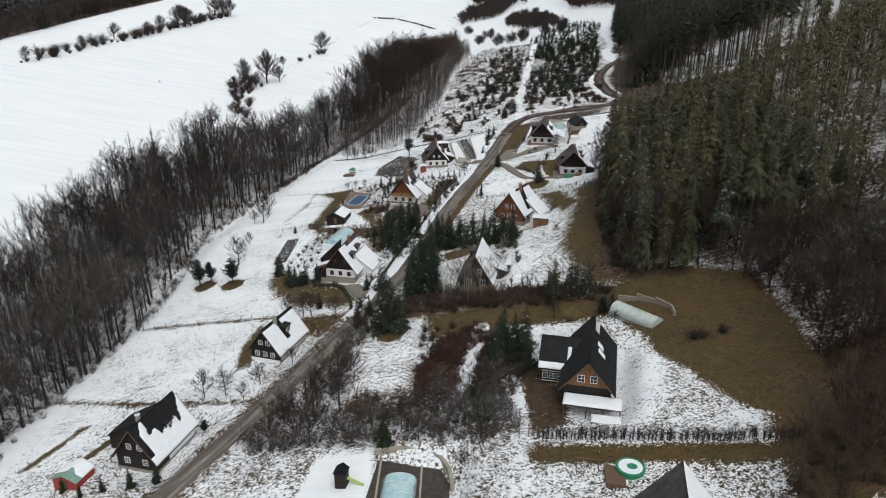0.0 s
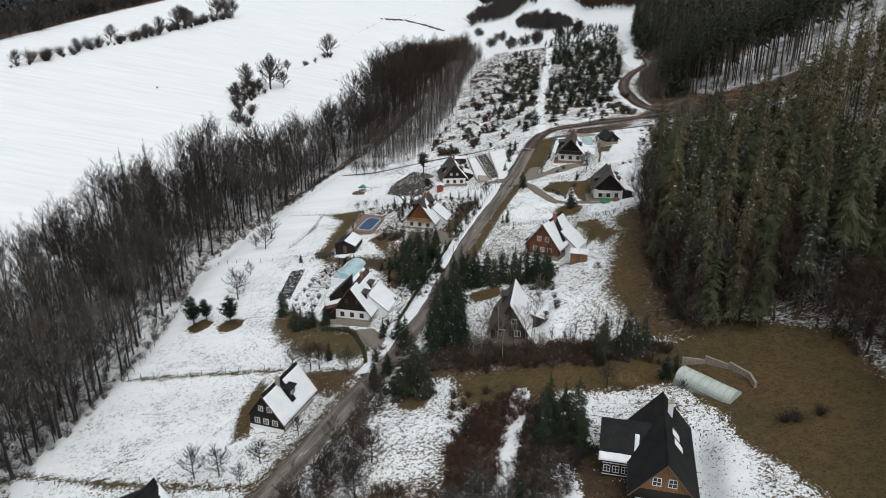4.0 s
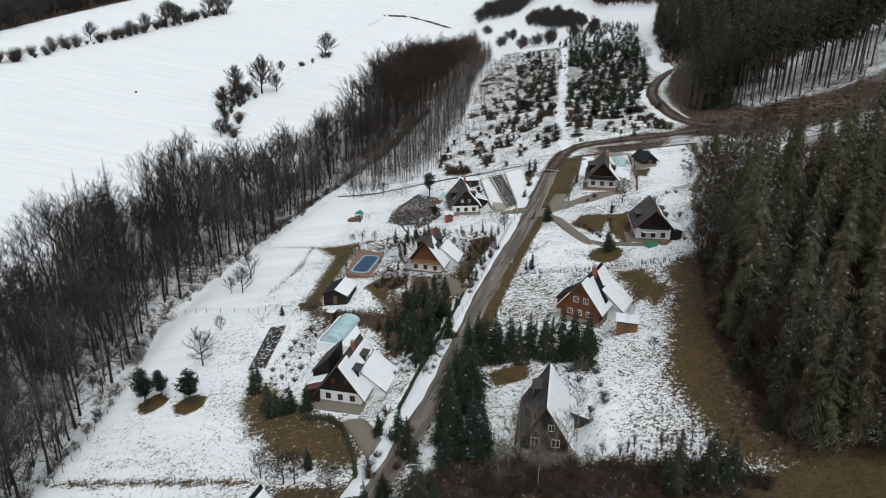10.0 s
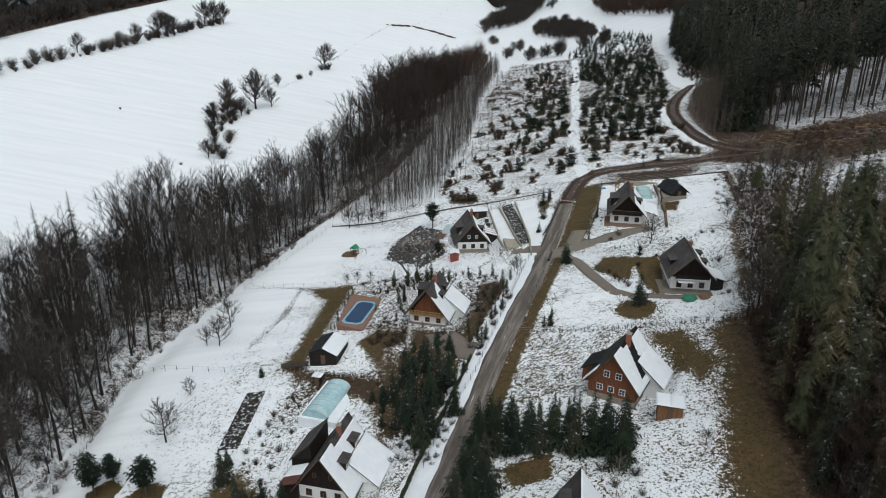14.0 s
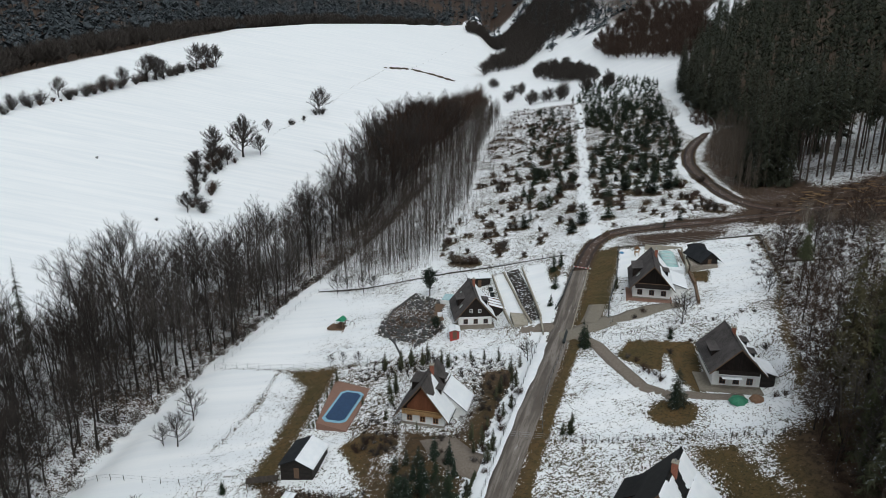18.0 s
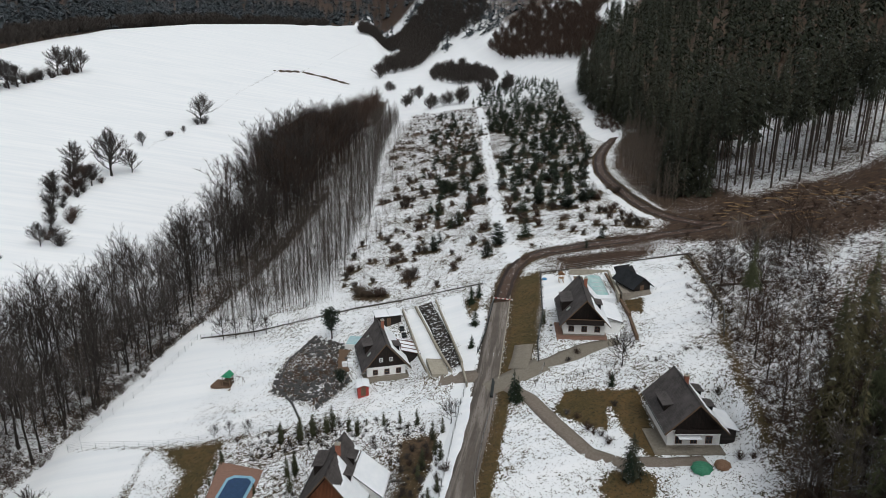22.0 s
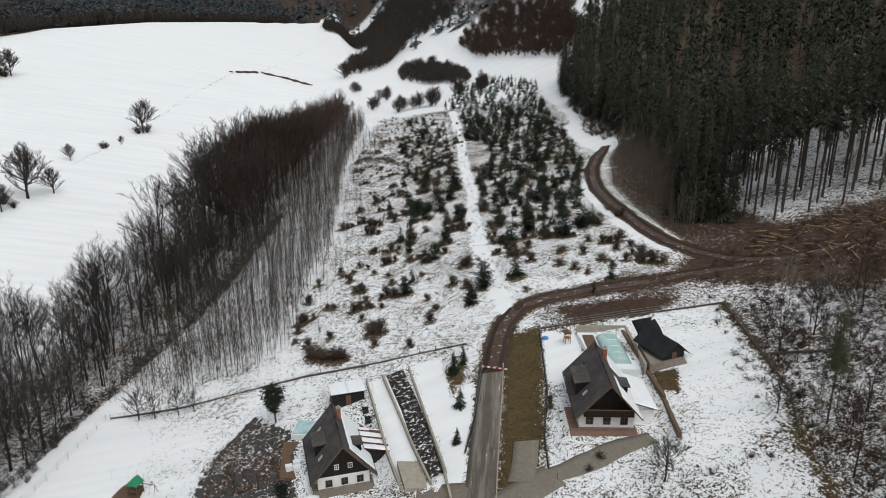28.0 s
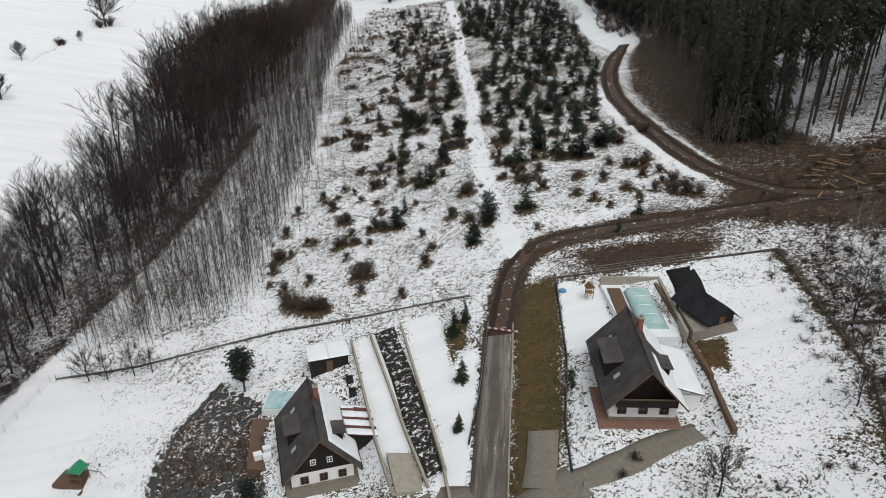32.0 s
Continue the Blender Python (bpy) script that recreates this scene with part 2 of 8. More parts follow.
M["plastic_lime"] = mat("lime green plastic", (0.35, 0.50, 0.12), 0.4)
M["pool_cover"] = worn("dark blue pool cover", (0.018, 0.045, 0.10), (0.030, 0.070, 0.15), 1.5, 0.35, 0.1)
M["pool_blue"] = worn("pale blue pool liner", (0.16, 0.36, 0.50), (0.30, 0.50, 0.60), 1.5, 0.4, 0.1)
M["turquoise"] = worn("turquoise ice on a pool", (0.30, 0.50, 0.50), (0.50, 0.66, 0.64), 0.7, 0.25, 0.1)
M["panel_blue"] = worn("pale blue polycarbonate", (0.30, 0.50, 0.55), (0.55, 0.70, 0.72), 0.8, 0.25, 0.1)
M["panel_clear"] = worn("frosted polycarbonate", (0.42, 0.47, 0.42), (0.60, 0.64, 0.60), 0.8, 0.22, 0.1)
M["paving_red"] = worn("reddish brick paving", (0.19, 0.11, 0.08), (0.29, 0.17, 0.13), 3, 0.9, 0.5)
M["soil"] = worn("dark wet soil", (0.022, 0.018, 0.014), (0.06, 0.048, 0.038), 1.2, 0.9, 0.8)
M["soil_wet"] = worn("dark wet paving", (0.035, 0.030, 0.025), (0.085, 0.072, 0.060), 1.4, 0.55, 0.4)
M["rock"] = worn("grey garden rock", (0.035, 0.036, 0.037), (0.10, 0.098, 0.095), 3, 0.9, 0.6)
M["log"] = worn("cut timber", (0.22, 0.14, 0.07), (0.36, 0.24, 0.13), 5, 0.8, 0.3)
M["bark"] = worn("grey-brown bark", (0.017, 0.014, 0.012), (0.044, 0.037, 0.032), 5, 0.95, 0.6, stretch=(1, 1, 0.3))
M["bark_spruce"] = worn("spruce bark", (0.050, 0.038, 0.031), (0.105, 0.085, 0.072), 5, 0.95, 0.6, stretch=(1, 1, 0.3))
M["birch"] = worn("pale birch bark", (0.22, 0.20, 0.18), (0.38, 0.36, 0.33), 6, 0.9, 0.3)


def snow_material():
    m = mat("snow", (0.86, 0.88, 0.91), 0.7, 0, 0.3)
    n = Nodes(m)
    at = n.coords()
    n.colour(n.mix(n.ramp(n.noise(at, 0.7, 5), 0.3, 0.7), (0.80, 0.825, 0.86), (0.89, 0.90, 0.92)))
    n.bump(n.noise(at, 3.0, 5), 0.35, 0.06)
    return m


M["snow"] = snow_material()


def twig_material(name, a, b, frost=0.0):
    """Twigs and needles: each plant and each spray has a tone of its own, with snow on some of those that face up."""
    m = mat(name, a, 0.9, 0, 0.15)
    n = Nodes(m)
    geo, info = n.add("NewGeometry"), n.add("ObjectInfo")
    tone = n.math("ADD", n.math("MULTIPLY", geo.outputs["Random Per Island"], 0.55), n.math("MULTIPLY", info.outputs["Random"], 0.45))
    base = n.mix(tone, a, b)
    if frost:
        sep = n.add("SeparateXYZ")
        n.link(geo.outputs["Normal"], sep.inputs[0])
        lump = n.noise(n.coords("Object"), 1.4, 5, 0.65)
        up = n.math("MULTIPLY", n.ramp(n.math("ABSOLUTE", sep.outputs[2]), 0.5, 0.85), n.ramp(lump, 0.62 - frost, 0.70 - frost))
        base = n.mix(up, base, (0.72, 0.75, 0.79))
    n.colour(base)
    return m


M["twig"] = twig_material("grey-brown bare twigs", (0.025, 0.021, 0.019), (0.072, 0.061, 0.054))
M["twig_warm"] = twig_material("reddish-brown bare twigs", (0.036, 0.024, 0.019), (0.090, 0.060, 0.045))
M["twig_red"] = twig_material("dark red bare twigs", (0.046, 0.024, 0.019), (0.105, 0.056, 0.044))
M["twig_frost"] = twig_material("bare twigs dusted with snow", (0.045, 0.038, 0.033), (0.11, 0.095, 0.085), 0.09)
M["twig_scrub"] = twig_material("dry brown scrub twigs", (0.060, 0.043, 0.031), (0.150, 0.112, 0.084))
M["twig_light"] = twig_material("pale bare twigs", (0.13, 0.11, 0.09), (0.24, 0.20, 0.16))
M["twig_pale"] = twig_material("grey bare saplings", (0.046, 0.038, 0.032), (0.115, 0.096, 0.082))
M["needle"] = twig_material("dark spruce needles", (0.030, 0.036, 0.020), (0.100, 0.104, 0.056), 0.0)
M["needle_frost"] = twig_material("spruce needles with traces of snow", (0.030, 0.035, 0.021), (0.095, 0.096, 0.056), 0.045)
M["needle_dark"] = twig_material("dark needles", (0.019, 0.023, 0.015), (0.054, 0.055, 0.036), 0.01)
M["needle_young"] = twig_material("young conifer needles", (0.013, 0.021, 0.012), (0.038, 0.050, 0.029), 0.0)
M["needle_brown"] = twig_material("brownish spruce needles", (0.046, 0.042, 0.023), (0.135, 0.116, 0.062), 0.01)
M["needle_blue"] = twig_material("blue-green needles", (0.011, 0.018, 0.012), (0.034, 0.046, 0.031), 0.01)
# blue-grey is distance haze painted into the needle colour, besides the snow flecks
M["needle_haze"] = twig_material("blue-grey spruce needles dusted with snow", (0.018, 0.024, 0.027), (0.060, 0.070, 0.078), 0.03)
M["twig_tan"] = twig_material("tan bare saplings", (0.085, 0.068, 0.055), (0.18, 0.148, 0.12))
M["grass_tuft"] = twig_material("dry grass", (0.16, 0.11, 0.05), (0.30, 0.22, 0.11))


def bed_material():
    """Dark garden soil with patches of old snow."""
    m = mat("garden soil with patches of snow", (0.03, 0.025, 0.02), 0.9)
    n = Nodes(m)
    at = n.coords()
    soil = n.mix(n.ramp(n.noise(at, 1.5, 4), 0.35, 0.65), (0.018, 0.015, 0.012), (0.055, 0.046, 0.038))
    n.colour(n.mix(n.ramp(n.noise(at, 1.5, 5, 0.7), 0.55, 0.60), soil, (0.80, 0.82, 0.85)))
    n.bump(n.noise(at, 4, 3), 0.6, 0.05)
    return m


M["bed"] = bed_material()


# ---- building blocks ----
class Shape:
    """Collects vertices and faces of one mesh."""

    def __init__(self):
        self.v, self.f, self.uv = [], [], {}

    def face(self, *pts, uv=None):
        n = len(self.v)
        self.v.extend(tuple(p) for p in pts)
        self.f.append(tuple(range(n, n + len(pts))))
        if uv:
            self.uv[len(self.f) - 1] = uv

    def box(self, x0, y0, z0, x1, y1, z1, turn=None):
        c = [Vector((x, y, z)) for z in (z0, z1) for x, y in ((x0, y0), (x1, y0), (x1, y1), (x0, y1))]
        if turn is not None:
            c = [turn @ p for p in c]
        n = len(self.v)
        self.v.extend(tuple(p) for p in c)
        self.f += [tuple(n + i for i in q) for q in ((3, 2, 1, 0), (4, 5, 6, 7), (0, 1, 5, 4), (1, 2, 6, 5), (2, 3, 7, 6), (3, 0, 4, 7))]
        return self

    def prism(self, outline, y0, y1):
        """An outline in x, z pushed along y; the outline runs anticlockwise seen from -y."""
        n, k = len(self.v), len(outline)
        self.v.extend([(x, y0, z) for x, z in outline] + [(x, y1, z) for x, z in outline])
        self.f += [tuple(range(n, n + k)), tuple(range(n + 2 * k - 1, n + k - 1, -1))]
        self.f += [(n + i, n + k + i, n + k + (i + 1) % k, n + (i + 1) % k) for i in range(k)]
        return self

    def slab(self, outline, z0, z1):
        """An outline in x, y, from z0 to z1."""
        n, k = len(self.v), len(outline)
        self.v.extend([(x, y, z0) for x, y in outline] + [(x, y, z1) for x, y in outline])
        self.f += [tuple(range(n + k - 1, n - 1, -1)), tuple(range(n + k, n + 2 * k))]
        self.f += [(n + i, n + (i + 1) % k, n + k + (i + 1) % k, n + k + i) for i in range(k)]
        return self

    def tube(self, pts, radii, sides=5, cap=False):
        rings = []
        for i, p in enumerate(pts):
            a, b = Vector(pts[max(i - 1, 0)]), Vector(pts[min(i + 1, len(pts) - 1)])
            d = (b - a).normalized() if (b - a).length > 1e-6 else Vector((0, 0, 1))
            s = d.cross((0.3, 0.9, 0.1) if abs(d.z) > 0.8 else (0, 0, 1)).normalized()
            u = d.cross(s)
            n = len(self.v)
            for k in range(sides):
                w = 2 * math.pi * k / sides
                self.v.append(tuple(Vector(p) + (s * math.cos(w) + u * math.sin(w)) * radii[i]))
            rings.append(n)
        for a, b in zip(rings, rings[1:]):
            self.f += [(a + k, a + (k + 1) % sides, b + (k + 1) % sides, b + k) for k in range(sides)]
        if cap:
            self.f += [tuple(range(rings[0] + sides - 1, rings[0] - 1, -1)), tuple(range(rings[-1], rings[-1] + sides))]
        return self

    def mesh(self, name, material=None, smooth=False):
        me = bpy.data.meshes.new(name)
        me.from_pydata(self.v, [], self.f)
        if self.uv:
            layer = me.uv_layers.new(name="uv")
            for i, uv in self.uv.items():
                for li, c in zip(me.polygons[i].loop_indices, uv):
                    layer.data[li].uv = c
        if material:
            me.materials.append(material)
        if smooth:
            me.polygons.foreach_set("use_smooth", [True] * len(me.polygons))
        me.update()
        return me


def part(name, shape, material, parent, label=""):
    """One mesh object under a thing or under a part."""
    me = shape if isinstance(shape, bpy.types.Mesh) else shape.mesh(name, material)
    ob = new(name, me)
    ob.parent = parent
    return tagged(ob, label)


def thing(name, m, label, category, group="", kind=""):
    ob = new(name)
    ob.empty_display_size = 0.5
    ob.matrix_world = m
    return tagged(ob, label, category, group, kind)


def solid(name, shape, material, m, label, category, group="", kind="", smooth=False):
    me = shape if isinstance(shape, bpy.types.Mesh) else shape.mesh(name, material, smooth)
    ob = new(name, me)
    ob.matrix_world = m
    return tagged(ob, label, category, group, kind)


def height(x, y):
    return float(land(x, y))


def on_land(x, y, turn=0.0, sink=0.0):
    return pose(x, y, height(x, y) - sink, 0, 0, turn)


def signed(x, y, pts):
    """Distance to the edge of a region, positive inside."""
    x, y = np.asarray(x, float), np.asarray(y, float)
    inside, dist = np.zeros(x.shape, bool), np.full(x.shape, 1e9)
    for (x0, y0), (x1, y1) in zip(pts, pts[1:] + pts[:1]):
        ex, ey = x1 - x0, y1 - y0
        t = np.clip(((x - x0) * ex + (y - y0) * ey) / (ex * ex + ey * ey), 0, 1)
        dist = np.minimum(dist, np.hypot(x - x0 - t * ex, y - y0 - t * ey))
        crossing = ((y0 > y) != (y1 > y)) & (x < (x1 - x0) * (y - y0) / (y1 - y0 + 1e-12) + x0)
        inside ^= crossing
    return np.where(inside, dist, -dist)


def off_line(x, y, pts):
    """Distance to a line of several points."""
    dist = np.full(np.shape(x), 1e9)
    for (x0, y0), (x1, y1) in zip(pts, pts[1:]):
        ex, ey = x1 - x0, y1 - y0
        t = np.clip(((x - x0) * ex + (y - y0) * ey) / (ex * ex + ey * ey), 0, 1)
        dist = np.minimum(dist, np.hypot(x - x0 - t * ex, y - y0 - t * ey))
    return dist


# ---- the ground ----
BROWN_MEADOW = [(33, 131), (46, 133), (58, 126), (57, 111), (55, 96), (49, 84), (44, 88), (40, 99), (35, 108)]
BROWN_CORNER = [(52, 96), (70, 92), (64, 60), (42, 66), (46, 80)]
BROWN_STRIP = [(-4, 131), (14, 133), (33, 131), (33, 122), (11, 124), (-3, 123)]
FOREST_EDGE = [(36, 191), (44, 194), (46, 176), (44, 155), (42, 133), (30, 136), (28.5, 147), (27.5, 156), (30, 166), (34.5, 180)]
CLEARING = [(64, 290), (72, 300), (76, 316), (84, 305), (92, 296), (104, 295), (124, 292), (114, 254), (92, 252), (80, 265), (66, 278)]
EARTH_BANK = [(37, 283), (49, 281.5), (57.5, 277), (50, 273.8), (39, 276.8)]
VERGE = [(24, 277), (31, 278), (26.5, 260), (22.3, 246), (14, 234), (11.5, 234), (19, 258)]
GARDEN_I = [(24, 231), (35, 232), (36, 227), (32.5, 208), (26, 213), (21, 223)]
LAWN_B = [(-48, 168), (-44, 172), (-34.5, 163), (-28, 158), (-21, 147), (-26, 145), (-36, 150), (-44, 158)]
LAWN_POOL = [(-47.5, 244), (-36, 241), (-36.5, 231), (-39.5, 208), (-40.5, 199), (-43, 203), (-40.5, 234)]
ROCKERY = [(-21, 277), (-13.5, 268), (-13, 251), (-19, 245), (-29, 256), (-28, 267)]
WOODS = [(-85, 90), (-82, 120), (-78, 155), (-82, 209), (-73, 246), (-66, 265), (-57, 294), (-42, 340), (-29, 371), (-25, 418), (-14, 443), (-4, 520), (6, 576), (14, 640), (-4, 640), (-20, 540), (-34, 490), (-47, 430), (-54, 390), (-58, 350), (-76, 300), (-98, 255), (-108, 205), (-110, 150), (-110, 90)]
FOREST = [(40, 66), (58, 88), (60, 110), (57, 130), (40, 134), (38, 165), (43, 195), (56, 205), (66, 236), (95, 255), (130, 300), (200, 300), (400, 200), (400, 60)]
LOW_BANK = [(-110, 92), (-81, 90), (-79, 120), (-75.5, 155), (-78, 205), (-77, 222), (-72, 240), (-68, 254), (-56, 280), (-64, 276), (-82, 240), (-96, 200), (-100, 160)]
STREAM = [(-24, 395), (-28.5, 370), (-35.1, 344), (-39.2, 330), (-43.7, 319.7), (-47.8, 311), (-50.5, 303.6), (-53.9, 296.7), (-57.5, 288), (-62, 277), (-68, 262)]
FOREST_NORTH = [(84, 306), (92, 296), (104, 294), (124, 291), (500, 270), (700, 900), (300, 900), (142, 620), (119, 538), (104, 476), (101, 440), (97, 402), (90, 350)]
TRACK = [(20.6, 269), (22.0, 273), (23.6, 277.4), (26, 282.6), (29.4, 286.6), (35, 288.6), (44, 288.2), (55, 286.2), (65, 285), (74, 283), (84, 279), (96, 276)]
TRACK_UP = [(80, 281), (74.5, 287), (71, 295), (69.2, 304), (68.9, 315), (69.6, 328), (70.6, 342), (72.6, 357), (75.6, 369), (79.6, 380), (85, 390), (92, 400)]
TRACK_SNOW = [(92, 400), (91, 411), (94, 437), (102, 450), (105, 477), (107, 505)]
FOOTPATH = [(27.4, 288), (28.4, 300), (28.7, 311), (30.5, 329), (33.7, 352), (38.3, 375), (42.5, 412), (48.6, 452), (53, 484), (60, 540)]


def inside(pts, count, gap, seed, box):
    """Scattered places inside a region, at least gap apart."""
    r, out, cells = random.Random(seed), [], {}
    x0, y0, x1, y1 = box
    for _ in range(count * 40):
        if len(out) >= count:
            break
        x, y = r.uniform(x0, x1), r.uniform(y0, y1)
        if pts is not None and float(signed(np.array(x), np.array(y), pts)) < 0:
            continue
        k = (int(x // gap), int(y // gap))
        if any(math.hypot(x - a, y - b) < gap for i in (-1, 0, 1) for j in (-1, 0, 1) for a, b in cells.get((k[0] + i, k[1] + j), ())):
            continue
        cells.setdefault(k, []).append((x, y))
        out.append((x, y))
    return out


# where shrubs and young conifers grow in the clearing: x, y, size
PLANTING = [(36, 355), (38.5, 338), (51, 330), (60, 339), (75, 378), (88, 435), (100, 513), (112, 540), (90, 577), (57, 518), (50, 463), (57, 444), (48, 395), (42, 388)]
SCRUB = [(-16, 300), (-8, 288), (10, 286), (24, 289), (34, 292), (62, 291), (67, 312), (68, 340), (56, 336), (50, 330), (38, 337), (36, 355), (43, 392), (50, 462), (57, 518), (20, 540), (4, 455), (-2, 392), (-5, 348), (-12, 328)]


def clear_of_path(places, gap=2.6):
    return [(x, y) for x, y in places if float(off_line(np.array(x), np.array(y), FOOTPATH)) > gap]


spot = random.Random(21)
CONIFERS = [(10.0, 311.7, 1.25), (12.1, 316.8, 1.0), (16.8, 327.4, 1.35), (18.8, 327.0, 1.25), (21.8, 294.5, 1.15), (26.0, 300.9, 1.75), (33.4, 302.6, 1.85), (50.6, 291.0, 1.05), (45.1, 286.6, 0.7), (33.7, 383.0, 2.0), (21.6, 361.4, 1.4), (17.8, 361.5, 1.5), (26.3, 365.6, 1.4), (56.8, 325.5, 1.6), (60, 328, 1.4), (50.6, 322.3, 1.9), (36.9, 324.6, 1.5), (38.6, 326.5, 1.6), (34.5, 420.5, 1.6), (25.0, 455.8, 1.5), (24.9, 390.7, 1.3), (22.6, 418.0, 1.2), (28.1, 384.3, 1.5), (35.5, 406.2, 1.6), (47.0, 454.0, 1.5), (35.6, 479.4, 1.7), (41.7, 471.7, 1.7), (31.6, 418.5, 1.3), (16.0, 354.1, 1.1), (19.5, 366.7, 1.4), (31, 374, 1.3), (44, 331, 1.7), (47, 327, 1.5)]
CONIFERS += [(x, y, spot.uniform(0.8, 1.6)) for x, y in clear_of_path(inside(PLANTING, 230, 3.3, 4, (34, 328, 114, 500)), 2.2)]
CONIFERS += [(x, y, spot.uniform(0.6, 1.3)) for x, y in clear_of_path(inside([(12, 335), (30, 335), (34, 375), (44, 440), (52, 510), (30, 530), (22, 440), (10, 370)], 60, 4.6, 8, (8, 330, 56, 530)))]
BUSHES = [(-10.3, 293.2, 1.5), (-8.6, 291.6, 1.45), (-6.6, 290.2, 1.5), (-5.0, 289.4, 1.2), (-11.6, 294.6, 1.1), (1.2, 296.6, 1.5), (2.8, 296.0, 1.45), (0.9, 314.2, 0.75), (-4.1, 331.9, 0.6), (-7.9, 315.5, 0.6), (-13.8, 311.9, 0.8), (14.9, 297.8, 0.85), (7.9, 286.2, 0.75), (3.9, 328.5, 0.7), (-1.2, 332.6, 0.6), (61.2, 295.0, 1.25), (63.0, 293.4, 1.1), (59.6, 296.4, 1.0), (61.3, 300.8, 1.2), (57.0, 299.0, 0.8), (47.3, 296.0, 0.6), (53.5, 298.0, 0.7)]
BUSHES += [(26.6, 344.6, 0.9), (27.9, 343.6, 0.9), (29.1, 342.8, 0.9), (31.0, 343.4, 0.8), (5.1, 367.0, 0.9), (6.6, 366.0, 0.9), (8.1, 365.2, 0.9), (17.1, 332.3, 0.7), (15.4, 331.0, 0.7), (20.4, 330.0, 0.6)]
for x, y in clear_of_path(inside(SCRUB, 190, 3.6, 9, (-16, 290, 70, 500)), 2.4):
    for k in range(spot.choice((1, 1, 2, 3, 4)) if y > 310 else 1):
        BUSHES.append((x + k * spot.uniform(0.6, 1.6), y + spot.uniform(-0.8, 0.8), spot.uniform(0.5, 1.15)))
BUSHES += [(x, y, spot.uniform(0.6, 1.1)) for x, y in clear_of_path(inside(PLANTING, 60, 4.5, 11, (34, 328, 114, 470)), 2.0)]


THICKET_FLOOR = [(-17, 140), (-18, 124), (-19.7, 119), (-18.2, 111), (-23.3, 103), (-15.5, 98), (-8.2, 96.5), (-4.8, 101.7), (10.6, 100), (10.4, 89.6), (2, 85.5), (-11, 91), (-18, 91), (-31, 90), (-34.5, 96.6), (-26, 120.5), (-22.5, 134)]


def ground_cover(x, y):
    """How much snow, how much bare soil and how much forest litter lie at a place, each 0 to 1."""
    def near(pts, soft=2.5):
        return ease(-soft, soft, signed(x, y, pts))

    u = x - road_x(y)
    snow = np.full(x.shape, 0.93)
    soil, litter = np.zeros(x.shape), np.zeros(x.shape)

    def lay(region, s, dirt=0.0, leaf=0.0):
        nonlocal snow, soil, litter
        snow, soil, litter = snow + (s - snow) * region, soil + (dirt - soil) * region, litter + (leaf - litter) * region

    across = ease(-1, 4, signed(x, y, WOODS))
    village = ease(-88, -75, x) * ease(300, 285, y) * ease(75, 60, x)
    lay(village * ease(-80, -55, u), 0.625)
    lay(village * ease(-45, -20, u), 0.57)
    lay(near([(-62, 150), (-40, 147), (-36, 170), (-52, 176)], 5), 0.60)
    lay(near([(-60, 118), (-38, 114), (-40, 144), (-66, 147)], 5), 0.615)
    lay(near([(8, 200), (24, 198), (24, 212), (16, 226), (10, 222)], 3), 0.60)
    lay(near([(0, 178), (12, 180), (12, 198), (4, 197)], 2), 0.535)
    lay(near([(25, 142), (32, 142), (35, 196), (28, 190)], 3), 0.55)
    lay(ease(275, 300, y) * ease(-60, -40, x) * ease(600, 480, y) * ease(110, 90, x), 0.558)
    lay(ease(330, 400, y) * near([(-4, 330), (36, 345), (60, 339), (96, 440), (110, 540), (20, 560), (4, 455)], 6), 0.53, 0.0, 0.7)
    lay(ease(112, 90, y) * ease(-30, 0, u), 0.55)
    lay(near([(-52, 298), (-16, 300), (-12, 328), (-6, 350), (-2, 392), (2, 455), (14, 540), (-4, 520), (-14, 443), (-27, 371), (-40, 342)], 3), 0.57, 0.0, 0.6)
    lay(across, 0.53, 0.0, 0.8)
    lay(ease(-3, 3, signed(x, y, WOODS)) * ease(215, 180, y), 0.56, 0.1, 0.9)
    lay(across * ease(265, 290, y), 0.49, 0.0, 0.9)
    lay(ease(7.5, 3.0, off_line(x + 4, y, STREAM)), 0.50, 0.1, 0.9)
    lay(ease(2.0, 0.3, off_line(x, y, STREAM)) * 0.8, 0.44, 0.2, 1.0)
    lay(near(LOW_BANK, 2) * ease(180, 195, y), 0.525, 0.1, 0.9)
    lay(near(FOREST, 4), 0.48, 0.1, 1.0)
    lay(near(FOREST_NORTH, 3), 0.53, 0.0, 0.9)
    lay(near(FOREST_NORTH, 5) * ease(92, 86, x), 0.42, 0.2, 1.0)
    lay(near([(71.5, 300), (84, 303), (92, 320), (98, 352), (106, 395), (97, 402), (87, 384), (79, 362), (74.5, 335), (72, 315)], 1.5), 0.40, 0.2, 1.0)
    lay(near([(74, 302), (88, 298), (90, 308), (80, 318)], 2), 0.36, 0.3, 1.0)
    lay(ease(6, 26, signed(x, y, FOREST_NORTH)) * ease(350, 380, y), 0.36, 0.0, 1.0)
    lay(near([(40, 205), (50, 232), (58, 258), (64, 276), (100, 266), (92, 252), (66, 226), (52, 205)], 5), 0.53, 0.2, 0.8)
    lay(near([(40, 205), (44, 205), (56, 240), (62, 262), (57, 262), (51, 240)], 2), 0.56, 0.3)
    lay(near([(16, 86), (30, 84), (45, 78), (52, 92), (36, 104), (30, 120), (24, 118), (28, 98)], 2.0), 0.54)
    lay(near([(-24, 112), (-8, 112), (-6, 124), (-20, 124)], 2.5), 0.57)
